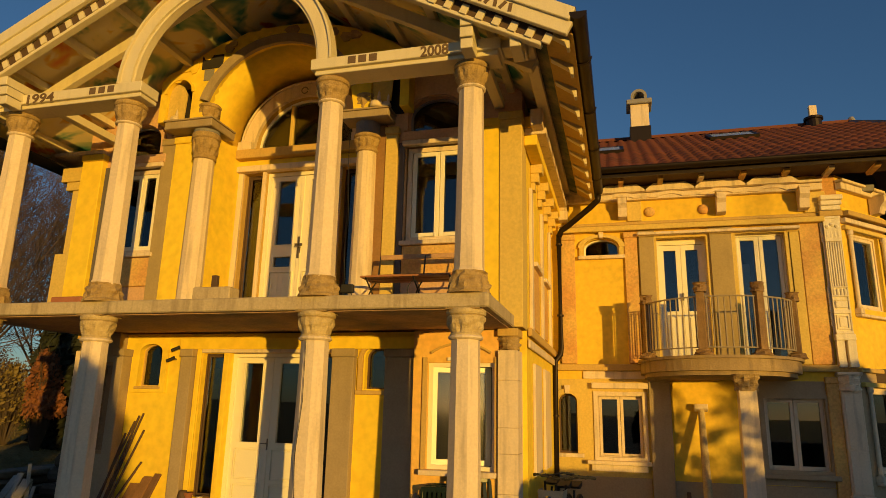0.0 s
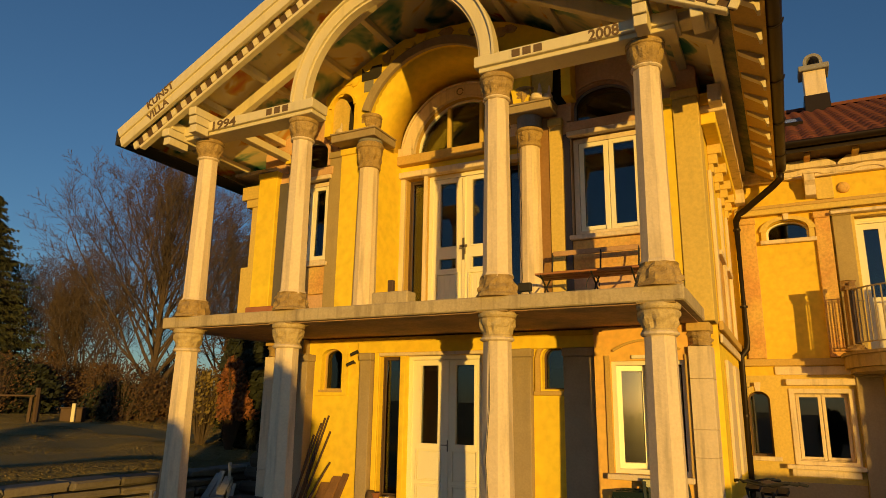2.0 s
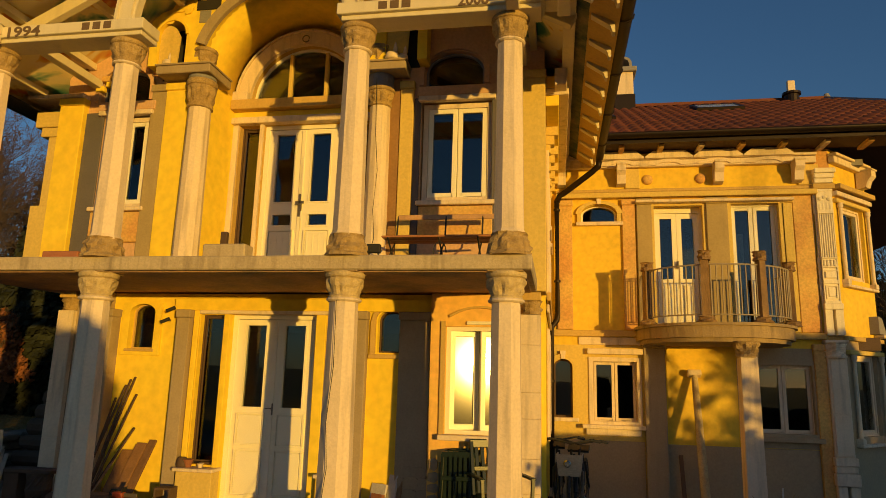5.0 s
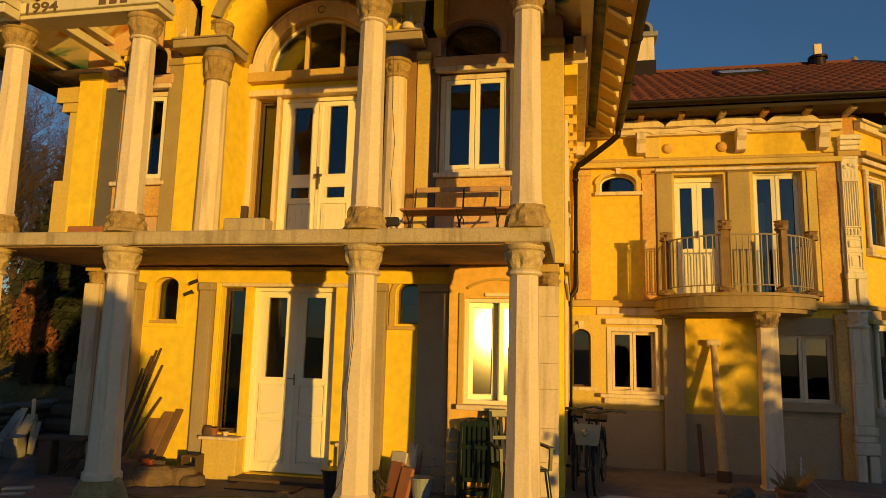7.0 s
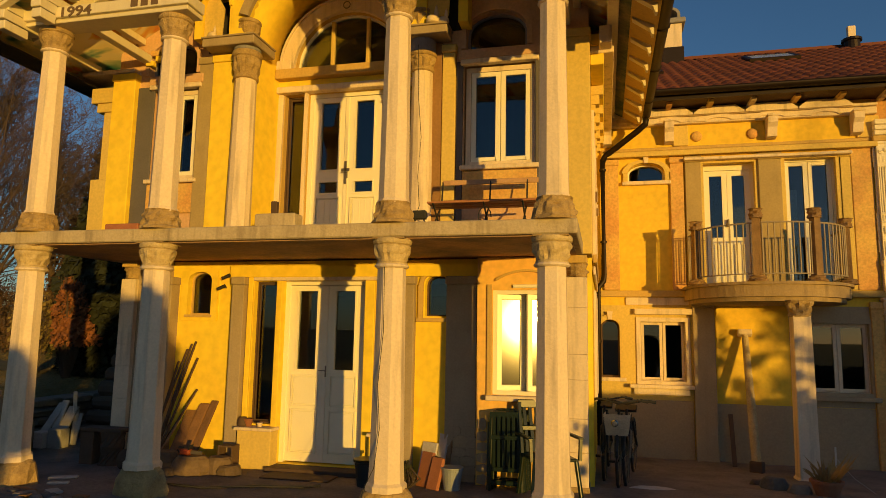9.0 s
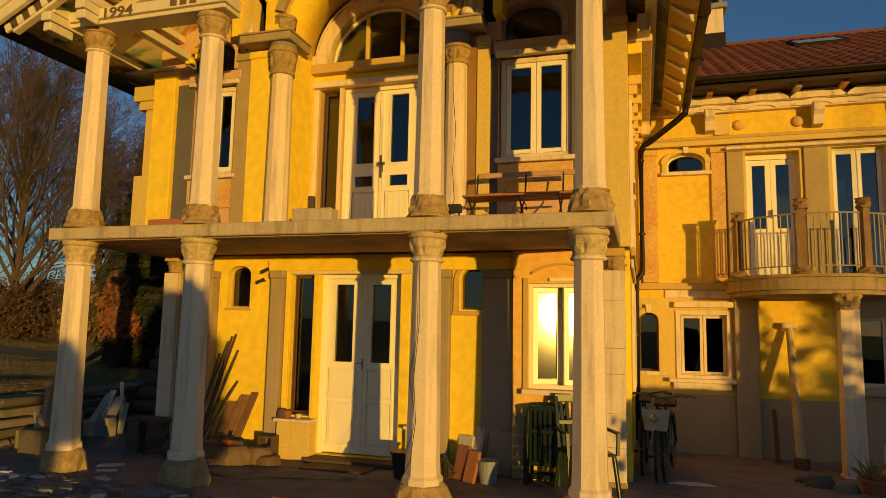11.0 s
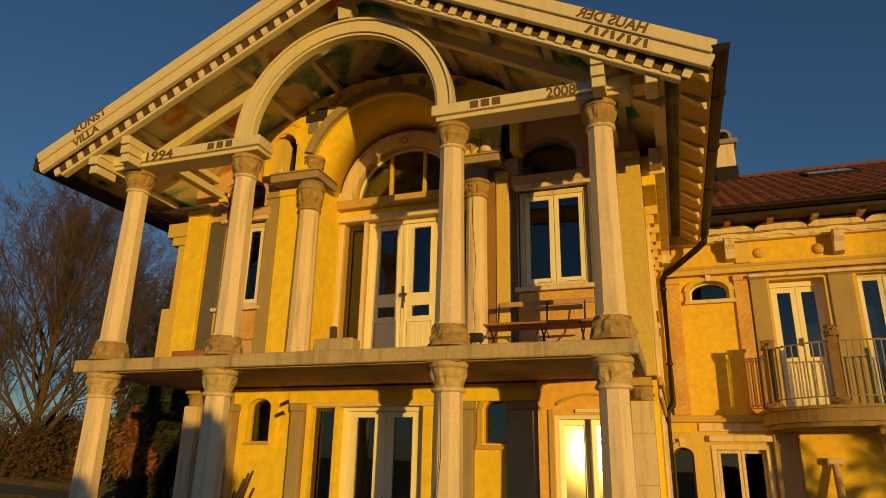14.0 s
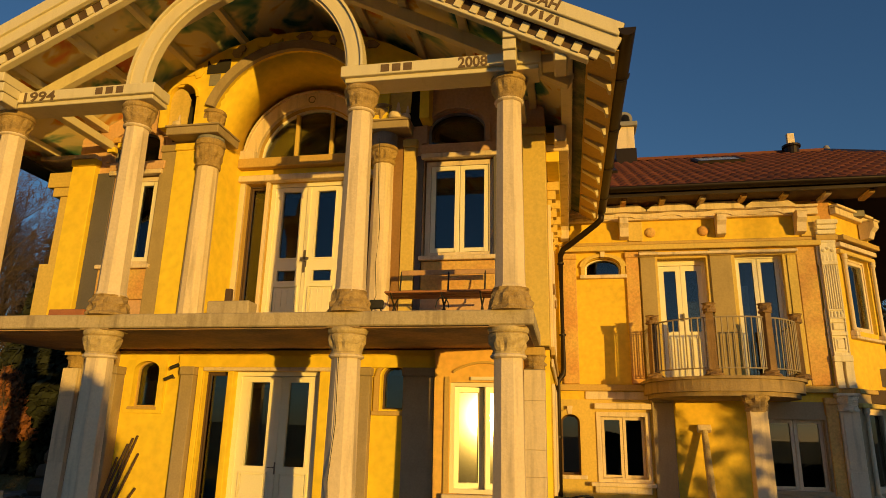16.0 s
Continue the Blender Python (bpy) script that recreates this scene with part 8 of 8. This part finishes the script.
rnd = random.Random(91)
for k in range(34):
    x, y = -6.9 + 5.6 * rnd.random(), -1.25 + 1.2 * rnd.random()
    if any(math.hypot(x - c_, y) < 0.34 for c_ in (-5.80, -4.18, -1.545)):
        continue
    long_ = rnd.random() < 0.35
    w, d = (0.14 + 0.16 * rnd.random(), 0.025) if long_ else (0.04 + 0.06 * rnd.random(), 0.03 + 0.03 * rnd.random())
    o = part("wood_chip", box(BM(), -w, w, -d, d, 0.0, 0.012 + 0.014 * rnd.random(), 0.004), rnd.choice((GREYW, GREYW, OLDPLANK)), label="pale splinter of board on the ground", category="scrap", group="scraps on the ground")
    o.location, o.rotation_euler = (x, y, 0.018 if y < -0.33 else 0.0), (0, 0, rnd.gauss(0, 0.4))


TILE2 = mat("weathered_red_tile", (0.125, 0.032, 0.016), 0.8, var=0.5, scale=3, tint=(0.05, 0.02, 0.012), grain=40, bump=0.25, by_object=0.3)


def tile_points(x, y0, y1):
    """One pantile: a wave across, lifted at its lower edge."""
    w, n = 0.215, 6
    lo, hi = [], []
    for k in range(n + 1):
        f = k / n
        up = 0.028 * math.sin(2 * math.pi * f)
        lo.append((x + w * f, y0, roof_at(y0) + 0.055 + up))
        hi.append((x + w * f, y1 + 0.02, roof_at(y1 + 0.02) + 0.028 + up))
    return lo, hi


PITCH, COLS = 0.315, 0.212
rows_n = int((RY - EY) / PITCH)
tv, tf = [], []
lo, hi = tile_points(0, EY, EY + PITCH)
base = [(a[0], a[1] - EY, a[2] - roof_at(EY)) for a in (*lo, *hi)]
front = [(a[0], a[1] - EY, a[2] - roof_at(EY) - 0.025) for a in lo]
n1 = len(lo)
tile_faces = [(k, k + 1, n1 + k + 1, n1 + k) for k in range(n1 - 1)] + [(2 * n1 + k, 2 * n1 + k + 1, k + 1, k) for k in range(n1 - 1)]
tile_mesh = None
for r_ in range(rows_n):
    y = EY - 0.04 + PITCH * r_
    x, end = 0.7, 9.2 - 2.8 * (y - EY) / (RY - EY)
    while x < end:
        z = roof_at(y)
        if r_ < 8 and 1.2 < x < 8.2:
            if tile_mesh is None:
                o = raw("roof_tile", base + front, tile_faces, TILE2, roof_wing, smooth=True)
                tile_mesh = o.data
            else:
                o = new("roof_tile", tile_mesh)
                o.parent = roof_wing
            o.location = (x, y, z)
        else:
            i = len(tv)
            tv += [(a + x, b + y, c + z) for a, b, c in base + front]
            tf += [tuple(i + q for q in f_) for f_ in tile_faces]
        x += COLS
raw("roof_tiles", tv, tf, TILE2, roof_wing, "rows of red clay pantiles", kind="stuff", smooth=True)
